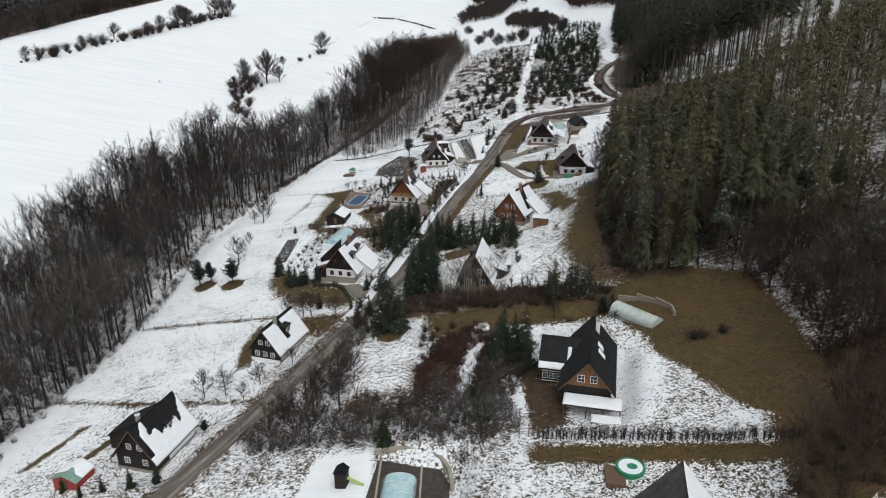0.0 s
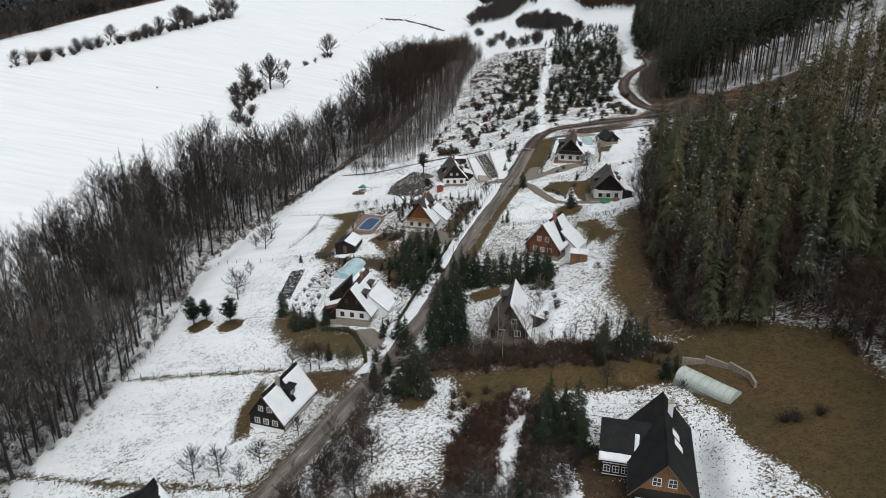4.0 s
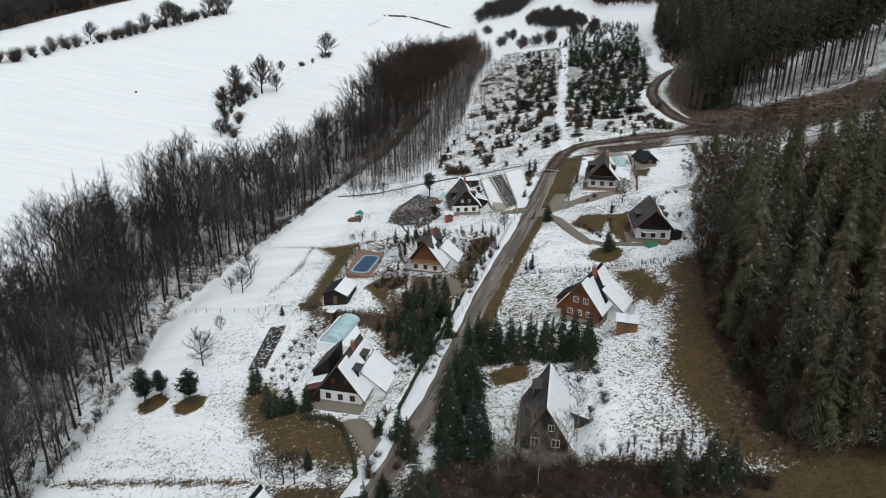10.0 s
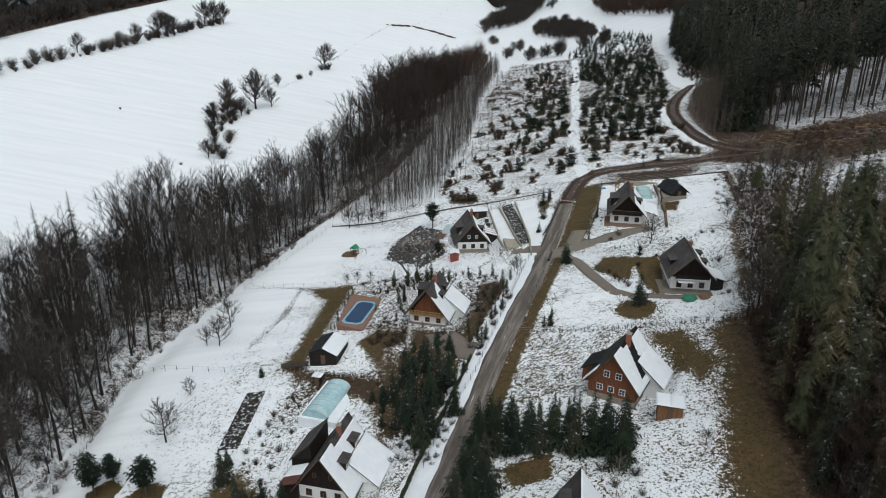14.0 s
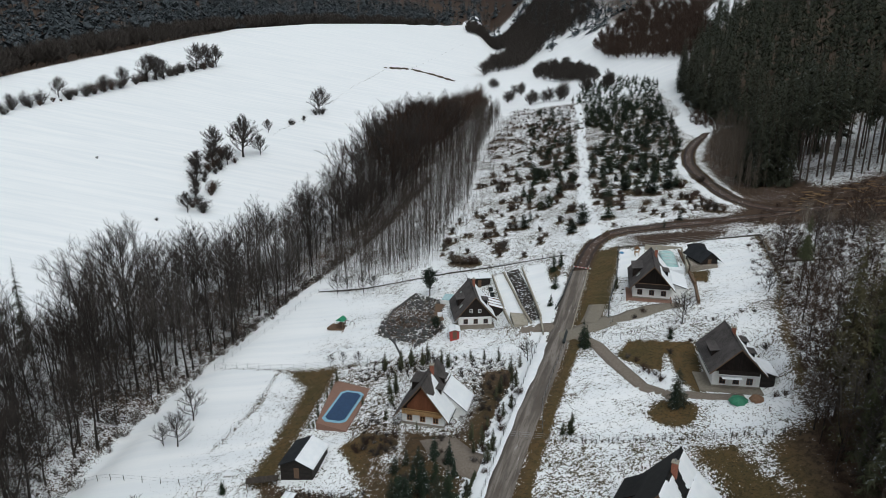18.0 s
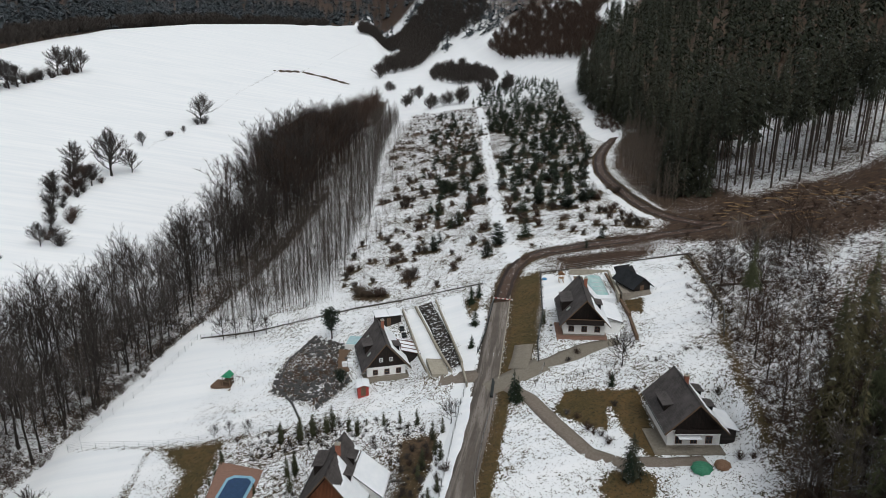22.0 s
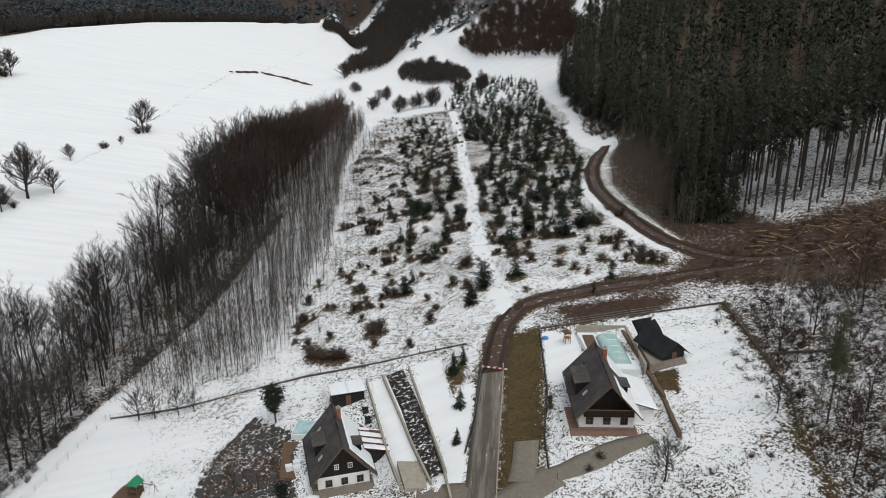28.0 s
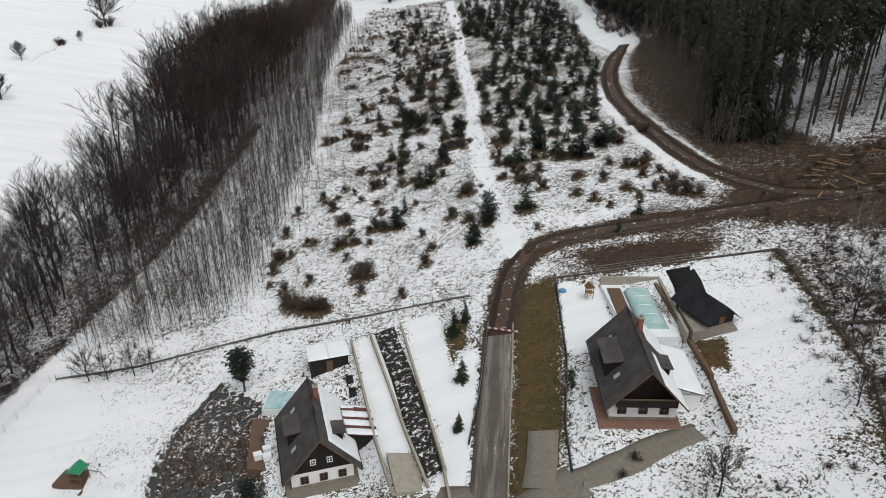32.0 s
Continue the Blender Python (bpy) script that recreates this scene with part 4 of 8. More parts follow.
def snow_sheet(ridge, eave, y0, y1, keep, seed, thick=0.13, cell=0.3, lift=0.02):
    """Snow lying on a roof slope where keep(along, down) says so; both run from 0 to 1."""
    (xr, zr), (xe, ze) = ridge, eave
    run = math.hypot(xe - xr, ze - zr)
    nx, nz = abs(ze - zr) / run * (1 if xe > xr else -1), abs(xe - xr) / run
    na, nd = max(2, round(abs(y1 - y0) / cell)), max(2, round(run / cell))
    kept = {}
    for i in range(na):
        for j in range(nd):
            a, d = (i + 0.5) / na, (j + 0.5) / nd
            wob = noise.noise((a * abs(y1 - y0) * 0.55 + seed * 7.3, d * run * 0.55, seed)) * 0.16
            kept[i, j] = keep(a, d) + wob > 0.5
    s = Shape()
    made = {}

    def at(i, j, up):
        if (i, j, up) not in made:
            a, d = i / na, j / nd
            jit = 0.32 / max(na, nd)
            a2 = a + noise.noise((i * 0.9, j * 0.8, seed + 3)) * jit if 0 < i < na else a
            d2 = d + noise.noise((i * 0.8, j * 0.9, seed + 9)) * jit if 0 < j < nd else d
            edge = not all(kept.get((i + p, j + q), False) for p in (-1, 0) for q in (-1, 0))
            t = (lift + (thick * (0.35 if edge else 1.0) + 0.04 * noise.noise((i * 0.3, j * 0.3, seed)))) if up else -0.02
            made[i, j, up] = len(s.v)
            s.v.append((xr + (xe - xr) * d2 + nx * t, y0 + (y1 - y0) * a2, zr + (ze - zr) * d2 + nz * t))
        return made[i, j, up]

    flip = (xe < xr) != (y1 < y0)
    for (i, j), k in kept.items():
        if not k:
            continue
        q = [at(i, j, 1), at(i, j + 1, 1), at(i + 1, j + 1, 1), at(i + 1, j, 1)]
        s.f.append(tuple(q[::-1] if flip else q))
        for (di, dj), (p, r) in (((-1, 0), ((i, j), (i, j + 1))), ((1, 0), ((i + 1, j + 1), (i + 1, j))), ((0, -1), ((i + 1, j), (i, j))), ((0, 1), ((i, j + 1), (i + 1, j + 1)))):
            if not kept.get((i + di, j + dj), False):
                f = (at(*p, 1), at(*p, 0), at(*r, 0), at(*r, 1))
                s.f.append(f[::-1] if flip else f)
    return s


def add_snow(parent, ridge, eave, y0, y1, keep, seed, **kw):
    s = snow_sheet(ridge, eave, y0, y1, keep, seed, **kw)
    if s.f:
        part("snow", s.mesh("snow", M["snow"], True), None, parent, "melting snow lying on the roof")


class House:
    """A gabled cottage; its front gable stands on y = 0 and the ridge runs along +y."""

    def __init__(self, name, label, x, y, z, az, w, length, eave, ridge, roof="roof_grey", lower="white", upper="wood_dark", split=2.6, over=0.75, front=0.8, back=0.6, hip=0.0):
        self.root = thing(name, pose(x, y, z, 0, 0, az), label, "house", "village houses")
        self.w, self.l, self.e, self.r, self.over, self.front, self.back, self.roof = w, length, eave, ridge, over, front, back, roof
        self.slope = (ridge - eave) / (w / 2)
        h = w / 2
        self.base = part("wall", Shape().box(-h, 0, -2.2, h, length, eave), M[lower], self.root, "rendered ground-floor wall")
        part("plinth", Shape().box(-h - 0.06, -0.06, -2.5, h + 0.06, length + 0.06, 0.35), M["stone"], self.root, "low stone plinth")
        cut = max(0.0, hip)
        top = [(-h, eave - 0.02), (h, eave - 0.02), (cut, ridge - cut * self.slope - 0.1), (-cut, ridge - cut * self.slope - 0.1)] if cut else [(-h, eave - 0.02), (h, eave - 0.02), (0, ridge - 0.12)]
        part("gable", Shape().prism(top, -0.04, 0.16), M[upper], self.root, "boarded front gable")
        part("gable", Shape().prism(top, length - 0.16, length + 0.04), M[upper], self.root, "boarded rear gable")
        if split < eave - 0.05:
            part("cladding", Shape().box(-h - 0.02, -0.045, split, h + 0.02, 0.0, eave - 0.021), M[upper], self.root)
        for sx in (-1, 1):
            ex, ez = self.edge(sx)
            y0 = -front
            part("roof", slope_sheet((0, ridge), (ex, ez), y0, length + back), M[roof], self.root, "steep roof slope")
            part("bargeboard", Shape().prism(self._board(sx), y0 - 0.05, y0 + 0.02), M["wood_plain"], self.root)
            gut = Shape().tube([(ex + sx * 0.07, y0, ez - 0.08), (ex + sx * 0.07, length + back, ez - 0.08)], [0.075, 0.075], 6, True)
            part("gutter", gut, M["metal_dark"], self.root)
        part("ridge_cap", Shape().prism([(-0.16, ridge - 0.1), (0.16, ridge - 0.1), (0, ridge + 0.07)], -front - 0.02, length + back + 0.02), M[roof], self.root)

    def edge(self, sx):
        return sx * (self.w / 2 + self.over), self.e - self.over * self.slope

    def _board(self, sx):
        ex, ez = self.edge(sx)
        pts = [(0, self.r - 0.32), (0, self.r - 0.02), (ex, ez - 0.0), (ex, ez - 0.26)]
        return pts if sx < 0 else pts[::-1]

    def z_at(self, x):
        return self.r - abs(x) * self.slope

    def snow(self, side, keep, seed, y0=None, y1=None):
        add_snow(self.root, (0, self.r), self.edge(side), -self.front if y0 is None else y0, self.l + self.back if y1 is None else y1, keep, seed)

    def gable_windows(self, row, z, w, h, **kw):
        for x in row:
            window(self.root, x, -0.06, z, w, h, **kw)

    def side_windows(self, side, row, z, w, h, **kw):
        for y in row:
            window(self.root, side * (self.w / 2 + 0.02), y, z, w, h, turn=90 * side, **kw)

    def chimney(self, x, y, top, size=0.6, material="brick", snow=False):
        c = part("chimney", Shape().box(x - size / 2, y - size / 2, self.z_at(x) - 0.8, x + size / 2, y + size / 2, top), M[material], self.root, "chimney stack")
        part("chimney_cap", Shape().box(x - size / 2 - 0.08, y - size / 2 - 0.08, top, x + size / 2 + 0.08, y + size / 2 + 0.08, top + 0.12), M["snow" if snow else "concrete"], c)
        part("flue", Shape().tube([(x, y, top + 0.1), (x, y, top + 0.45)], [0.13, 0.13], 8, True), M["metal"], c)

    def skylight(self, side, y, down, w=0.7, h=1.0):
        run_x = self.w / 2 + self.over
        x, z = side * run_x * down, self.z_at(run_x * down)
        a = math.atan(self.slope)
        m = pose(x, y, z, 0, math.degrees(a) * side, 0)
        f = part("skylight", Shape().box(-h / 2, -w / 2, -0.05, h / 2, w / 2, 0.07), M["metal"], self.root, "framed roof window")
        f.matrix_basis = m
        part("pane", Shape().box(-h / 2 + 0.08, -w / 2 + 0.08, 0.05, h / 2 - 0.08, w / 2 - 0.08, 0.085), M["panel_clear"], f)

    def dormer(self, side, y0, y1, x_face, top, roof=None, face="wood_dark", glazed=True, snow=False, drop=0.12):
        """A dormer with a single-pitch roof; its face stands x_face from the ridge line."""
        zr = self.z_at(x_face)
        # the dormer's roof rises back until it meets the main slope
        xb = max(0.15, (self.r - top - drop * x_face) / (self.slope - drop))
        zb = self.z_at(xb)
        out = [(side * x_face, zr - 0.1), (side * x_face, top), (side * xb, zb), (side * xb, zb - 0.3)]
        d = part("dormer", Shape().prism(out if side < 0 else out[::-1], y0, y1), M[face], self.root, "dormer with a boarded face")
        part("dormer_roof", slope_sheet((side * xb, zb + 0.1), (side * (x_face + 0.35), top + 0.1 - 0.35 * drop), y0 - 0.25, y1 + 0.25, 0.12), M[roof or self.roof], d)
        if glazed:
            ww, hh = min(1.6, (y1 - y0) * 0.6), max(0.4, (top - zr) * 0.55)
            window(d, side * (x_face + 0.02), (y0 + y1) / 2, zr + (top - zr) * 0.28, ww, hh, turn=90 * side)
        if snow:
            add_snow(self.root, (side * xb, zb + 0.1), (side * (x_face + 0.35), top + 0.1 - 0.35 * drop), y0 - 0.25, y1 + 0.25, lambda a, d: 0.9, y0)


def lean_to(house, x0, y0, x1, y1, z_low, z_high, low_side, roof, wall, label, snow=None, open_front=False):
    """A small single-pitch wing; low_side is one of -x, +x, -y, +y."""
    b = part("wing", Shape().box(x0, y0, -2.0, x1, y1, z_low - 0.05), M[wall], house.root, label)
    cx, cy, lx, ly = (x0 + x1) / 2, (y0 + y1) / 2, x1 - x0, y1 - y0
    turn = {"+x": 0, "+y": 90, "-x": 180, "-y": 270}[low_side]
    span, wide = (lx, ly) if low_side[1] == "x" else (ly, lx)
    hi, lo, a, c = (-span / 2, z_high), (span / 2 + 0.4, z_low - 0.4 * (z_high - z_low) / span), -wide / 2 - 0.3, wide / 2 + 0.3
    r = part("wing_roof", slope_sheet(hi, lo, a, c, 0.14), M[roof], b)
    r.matrix_basis = pose(cx, cy, 0, 0, 0, turn)
    side = Shape().prism([(-span / 2, z_low - 0.3), (span / 2, z_low - 0.3), (-span / 2, z_high - 0.16)], -wide / 2, wide / 2)
    w = part("wing_gable", side, M[wall], b)
    w.matrix_basis = pose(cx, cy, 0, 0, 0, turn)
    if snow:
        s = snow_sheet(hi, lo, a, c, snow, x0 + y0)
        if s.f:
            o = part("snow", s.mesh("snow", M["snow"], True), None, b, "melting snow lying on the roof")
            o.matrix_basis = pose(cx, cy, 0, 0, 0, turn)
    return b


def full(a, d):
    return 0.95 - 0.6 * (d < 0.04)


# black-roofed cottage low on the valley floor by the first bend
hz = House("cottage", "dark timber cottage with a patchily snowed black roof", -51.6, 94.6, -17.4, -13, 7.4, 10.8, 3.2, 8.3, "roof_black", "wood_dark_h", "wood_dark", 2.8)
hz.gable_windows((-1.0, 1.0), 4.0, 0.95, 1.1)
hz.gable_windows((-1.7, 1.7), 1.2, 1.0, 1.15)
hz.snow(1, lambda a, d: 0.1 + 0.95 * d + 0.3 * math.sin(a * 7 + 0.6) * (1 - d) + 0.12 * math.sin(a * 31 + d * 9) - 0.7 * (a < 0.10) * (d < 0.8), 1.0)
hz.dormer(1, 5.2, 7.0, 2.5, 6.0, snow=False)
hz.chimney(-0.5, 2.6, 9.0, 0.55, "concrete", True)
hz.side_windows(1, (4.6, 6.0, 7.6, 9.0), 1.0, 0.9, 1.1)
part("side_wall", Shape().box(3.66, 3.4, -1.5, 3.76, 10.8, 3.1), M["white"], hz.root, "white rendered side wall")
lean_to(hz, -8.6, 4.4, -1.3, 10.4, 2.6, 6.8, "-x", "roof_black", "wood_dark_h", "black-roofed side wing")

# dark cottage with a snowed slope
ha = House("cottage", "dark timber cottage with snow on the roof and white-framed windows", -37.7, 125.1, -14.2, -17, 6.6, 10.6, 3.0, 7.4, "roof_black", "wood_dark_h", "wood_dark", 2.7)
ha.gable_windows((-0.85, 0.85), 3.6, 0.95, 1.05)
ha.gable_windows((-1.75, 0.0, 1.75), 1.05, 1.0, 1.1)
part("plinth_front", Shape().box(-3.35, -0.1, -1.5, 3.35, 0.02, 0.55), M["white"], ha.root, "white front plinth")
ha.snow(1, lambda a, d: 0.95 - 1.2 * (abs(a - 0.46) < 0.07) * (d < 0.75) - 1.2 * (d < 0.07), 2.0)
ha.dormer(1, 4.3, 6.3, 2.4, 5.9, snow=False)
ha.chimney(0.5, 3.8, 8.3, 0.6, "concrete")
part("side_wall", Shape().box(3.26, 0.5, -1.5, 3.36, 10.6, 2.9), M["cream"], ha.root, "grey-cream side wall")
ha.side_windows(1, (2.2, 7.2, 9.0), 1.0, 0.9, 1.0)

# black-roofed house with a cross wing and honey-brown gable
hm = House("house", "log house with a black cross roof and honey-brown boarded gable", 21.5, 93.8, -4.6, -13, 7.4, 15.4, 4.3, 8.8, "roof_black", "wood_dark_h", "wood_orange", 4.2, 0.6, 0.9)
hm.gable_windows((-0.95, 0.95), 4.9, 1.1, 1.25)
hm.snow(1, lambda a, d: 0.9 * (abs(a - 0.55) < 0.035) * (0.25 < d < 0.5) + 0.9 * (abs(a - 0.44) < 0.035) * (0.32 < d < 0.55), 3.0)
hm.skylight(1, 7.0, 0.42, 0.8, 1.2)
hm.skylight(1, 9.0, 0.36, 0.8, 1.2)
hm.chimney(0.9, 12.2, 9.6, 0.7, "white")
wing = part("wing", Shape().box(-7.6, 6.4, -2.0, -3.6, 13.6, 3.6), M["wood_dark_h"], hm.root, "log side wing with whitened joints")
for sy, tag in ((-1, "front"), (1, "rear")):
    sl = part("wing_roof", slope_sheet((0, 7.2), (sy * 4.3, 3.2), -3.6, 8.2), M["roof_black"], wing)
    sl.matrix_basis = pose(0.0, 10.0, 0, 0, 0, 90)
wing_snow = snow_sheet((0, 7.2), (-4.3, 3.2), 3.0, 8.2, lambda a, d: 0.9 * (d > 0.8) + 0.8 * (a < 0.12) * (d > 0.3), 5.0)
o = part("snow", wing_snow.mesh("snow", M["snow"], True), None, wing, "snow slid to the foot of the roof")
o.matrix_basis = pose(0.0, 10.0, 0, 0, 0, 90)
for i, x in enumerate((-7.0, -5.8, -4.6)):
    window(wing, x, 6.36, 1.0, 0.95, 1.1)
part("wing_stripe", Shape().box(-7.62, 6.36, 2.35, -3.62, 6.4, 2.5).box(-7.62, 6.36, 0.5, -3.62, 6.4, 0.62), M["white"], wing)
part("wing_gable", Shape().prism([(-3.5, 3.5), (3.5, 3.5), (0, 7.0)], -0.1, 0.1), M["wood_dark"], wing).matrix_basis = pose(-7.6, 10.0, 0, 0, 0, 90)
porch = part("porch", Shape().box(-3.4, -3.2, 2.45, 5.4, -0.1, 2.65), M["wood_plain"], hm.root, "flat-roofed front porch")
for x in (-3.2, 0.2, 2.6, 5.2):
    part("post", Shape().box(x - 0.08, -3.1, -2.2, x + 0.08, -2.94, 2.45), M["wood_plain"], porch)
part("snow", snow_sheet((-3.4, 2.67), (5.4, 2.67), -3.3, -0.1, lambda a, d: 0.95, 6.0, thick=0.25).mesh("snow", M["snow"], True), None, porch, "deep snow on the porch roof")
porch_low = part("wood_store", Shape().box(1.0, -5.4, -2.4, 5.4, -3.3, 1.5), M["wood_plain"], hm.root, "low wood store")
part("snow", snow_sheet((1.0, 1.52), (5.4, 1.52), -5.4, -3.3, lambda a, d: 0.95, 7.0, thick=0.25).mesh("snow", M["snow"], True), None, porch_low, "deep snow on the roof")

# white-footed house with two dormers
hb = House("house", "house with a white ground floor, brown gable and snow-covered roof", -28.3, 164.7, -12.7, -12, 7.8, 10.6, 3.0, 8.4, "roof_grey", "white", "wood_dark", 2.5, 1.0, 0.9)
hb.gable_windows((-1.25, 1.25), 4.2, 0.6, 0.85, frame_mat="frame_brown")
hb.gable_windows((-2.3, 0.0, 2.3), 0.8, 0.95, 1.15, frame_mat="frame_brown")
hb.snow(1, lambda a, d: 0.95 - 1.2 * (d < 0.05 + 0.09 * (a > 0.35)), 8.0)
hb.dormer(1, 1.9, 3.9, 2.9, 6.1)
hb.dormer(1, 6.6, 8.6, 2.5, 6.5)
hb.chimney(0.35, 6.2, 9.4)
hb.snow(-1, lambda a, d: 0.0, 9.0)
lean_to(hb, 2.4, 3.6, 7.2, 11.2, 1.7, 5.25, "+x", "roof_grey", "white", "low rear roof under snow", snow=full)
lean_to(hb, -7.2, 4.6, -3.9, 11.5, 3.2, 6.4, "-x", "roof_grey", "wood_dark_h", "brown-roofed side wing")
lean_to(hb, -6.6, -0.6, -3.9, 3.6, 2.3, 3.3, "-x", "roof_rust", "wood_dark_h", "open side porch with a rusty roof", snow=lambda a, d: 0.8 * (a < 0.55))

# steep-roofed wooden cottage among the trees
hc = House("cottage", "grey-brown wooden cottage with a steep roof, half under snow", 5.6, 143.2, -6.2, -9, 7.0, 11.4, 2.6, 8.3, "roof_grey", "wood_grey", "wood_grey", 2.4, 0.7, 0.7)
hc.gable_windows((0.9,), 3.9, 1.0, 1.1, bars=(1, 0))
hc.gable_windows((-1.4, 1.6), 1.2, 1.25, 1.35, bars=(1, 0))
hc.snow(1, lambda a, d: 0.92, 10.0)
hc.dormer(-1, 6.6, 9.2, 2.2, 6.6, face="wood_grey", glazed=True)
lean_to(hc, 3.5, 7.0, 6.0, 11.0, 2.2, 3.0, "+x", "roof_grey", "wood_grey", "low side shed", snow=full)

# orange-brown timber house
hd = House("house", "orange-brown timber house with a snowy roof and white windows", 15.6, 176.6, -2.0, -29, 7.6, 10.4, 3.9, 8.7, "roof_black", "wood_red", "wood_red", 3.0, 0.8, 0.8)
hd.gable_windows((-0.95, 0.95), 4.3, 1.0, 1.15)
hd.gable_windows((-1.9, -0.1, 1.7), 1.75, 1.0, 1.1)
part("foundation", Shape().box(-3.86, -0.08, -2.0, 3.86, 10.5, 1.1), M["stone"], hd.root, "pale stone foundation")
hd.snow(1, lambda a, d: 0.95 - 1.3 * (abs(a - 0.5 + 0.22 * (d - 0.4)) < 0.10) * (d < 0.86) - 1.2 * (d < 0.08) * (a > 0.3), 11.0)
hd.chimney(0.5, 5.2, 9.9, 0.75)
hd.side_windows(1, (2.0, 4.4, 7.5), 1.5, 0.9, 1.0)
lean_to(hd, 2.2, 4.8, 6.6, 10.6, 2.4, 6.05, "+x", "roof_black", "white", "low rear roof under snow", snow=full)
lean_to(hd, -6.4, 4.6, -3.8, 9.6, 2.2, 3.9, "-x", "roof_black", "wood_red", "dark-roofed side porch")
hd.snow(-1, lambda a, d: 0.75 * (a < 0.12) * (d > 0.5), 12.0)

# brown house by the blue pool
he = House("house", "brown-roofed house with a timber balcony and white ground floor", -15.4, 212.8, -7.3, -13, 7.8, 9.4, 3.3, 8.4, "roof_grey", "white", "wood_dark", 2.4, 1.1, 1.2)
he.gable_windows((-2.4, 0.0, 2.4), 0.7, 1.0, 1.15, frame_mat="frame_orange")
bal = part("balcony", Shape().box(-3.6, -1.0, 2.45, 3.6, 0.0, 2.6), M["wood_light"], he.root, "balcony with a carved timber railing")
part("railing", Shape().box(-3.6, -1.0, 3.4, 3.6, -0.9, 3.5).box(-3.6, -0.99, 2.65, 3.6, -0.93, 2.75), M["wood_light"], bal)
for i in range(24):
    part("baluster", Shape().box(-3.55 + i * 0.305, -0.98, 2.6, -3.4 + i * 0.305, -0.93, 3.4), M["wood_light"], bal)
part("gable_panel", Shape().prism([(-2.9, 2.7), (2.9, 2.7), (2.9, 3.6), (0, 7.4), (-2.9, 3.6)], -0.08, -0.045), M["wood_red"], he.root, "reddish timber gable infill")
he.snow(1, lambda a, d: 0.85 - 0.75 * (d < 0.22 + 0.15 * math.sin(a * 9)) - 0.9 * (abs(a - 0.62) < 0.10) * (d < 0.6), 13.0)
he.dormer(1, 2.4, 4.0, 2.7, 6.2)
he.dormer(1, 6.0, 7.8, 2.4, 6.6)
he.dormer(-1, 4.6, 8.2, 3.4, 5.8)
lean_to(he, 2.4, 4.0, 6.8, 9.6, 2.0, 5.45, "+x", "roof_grey", "white", "low rear roof under snow", snow=full)
he.chimney(0.3, 5.0, 9.5, 0.7)

# house with the pool enclosure behind it
hf = House("house", "house with white ground floor, dark gable and brown-grey roof", -5.7, 251.3, -5.0, 7, 7.6, 11.4, 2.9, 7.4, "roof_taupe", "white", "wood_dark", 2.3, 1.0, 0.7, hip=0.5)
hf.gable_windows((-1.0, 1.0), 3.3, 0.7, 0.85, frame_mat="frame_white")
hf.gable_windows((-2.2, 0.1, 2.4), 0.6, 1.0, 1.15, frame_mat="frame_brown")
hf.skylight(-1, 2.6, 0.62)
hf.skylight(-1, 9.2, 0.50)
hf.dormer(-1, 4.2, 7.6, 3.6, 5.0, glazed=False)
hf.dormer(1, 2.6, 4.6, 3.1, 5.2, face="roof_dark")
hf.snow(1, lambda a, d: 0.70 * (d > 0.25) - 0.5 * (a < 0.10) + 0.2 * math.sin(a * 8 + 1), 14.0)
hf.chimney(0.7, 8.6, 8.3, 0.6)
lean_to(hf, 3.8, 4.4, 7.4, 9.8, 2.3, 3.4, "+x", "roof_rust", "wood_dark_h", "side porch with a ribbed roof", snow=lambda a, d: 0.62 + 0.3 * math.sin(a * 20))

# house with the turquoise pool
hh = House("house", "white-walled house with a grey roof, dark balcony and brick chimney", 31.9, 245.6, 4.5, -11, 7.8, 12.0, 3.5, 7.9, "roof_taupe", "white", "wood_dark", 2.8, 0.8, 1.5, hip=0.0)
hh.gable_windows((-2.45, 0.0, 2.45), 0.85, 1.05, 1.2, frame_mat="frame_brown")
bal = part("balcony", Shape().box(-3.5, -1.3, 2.75, 3.5, 0.0, 2.92), M["wood_dark"], hh.root, "dark boarded balcony under the gable")
part("parapet", Shape().box(-3.5, -1.3, 2.92, 3.5, -1.22, 3.8), M["wood_dark"], bal)
part("handrail", Shape().box(-3.55, -1.36, 3.8, 3.55, -1.18, 3.9), M["wood_plain"], bal)
hh.skylight(-1, 2.2, 0.62)
hh.skylight(-1, 9.4, 0.55)
hh.dormer(-1, 3.6, 8.4, 4.0, 5.5, glazed=False)
hh.dormer(1, 2.4, 4.8, 3.2, 5.6, face="roof_dark", glazed=False)
hh.snow(1, lambda a, d: 0.66 * (d > 0.35) + 0.5 * (d > 0.75) + 0.3 * math.sin(a * 9), 15.0)
hh.chimney(0.9, 8.8, 8.5, 0.6)
lean_to(hh, 3.9, 2.0, 7.2, 10.6, 2.4, 3.4, "+x", "roof_grey", "white", "low side wing under snow", snow=full)

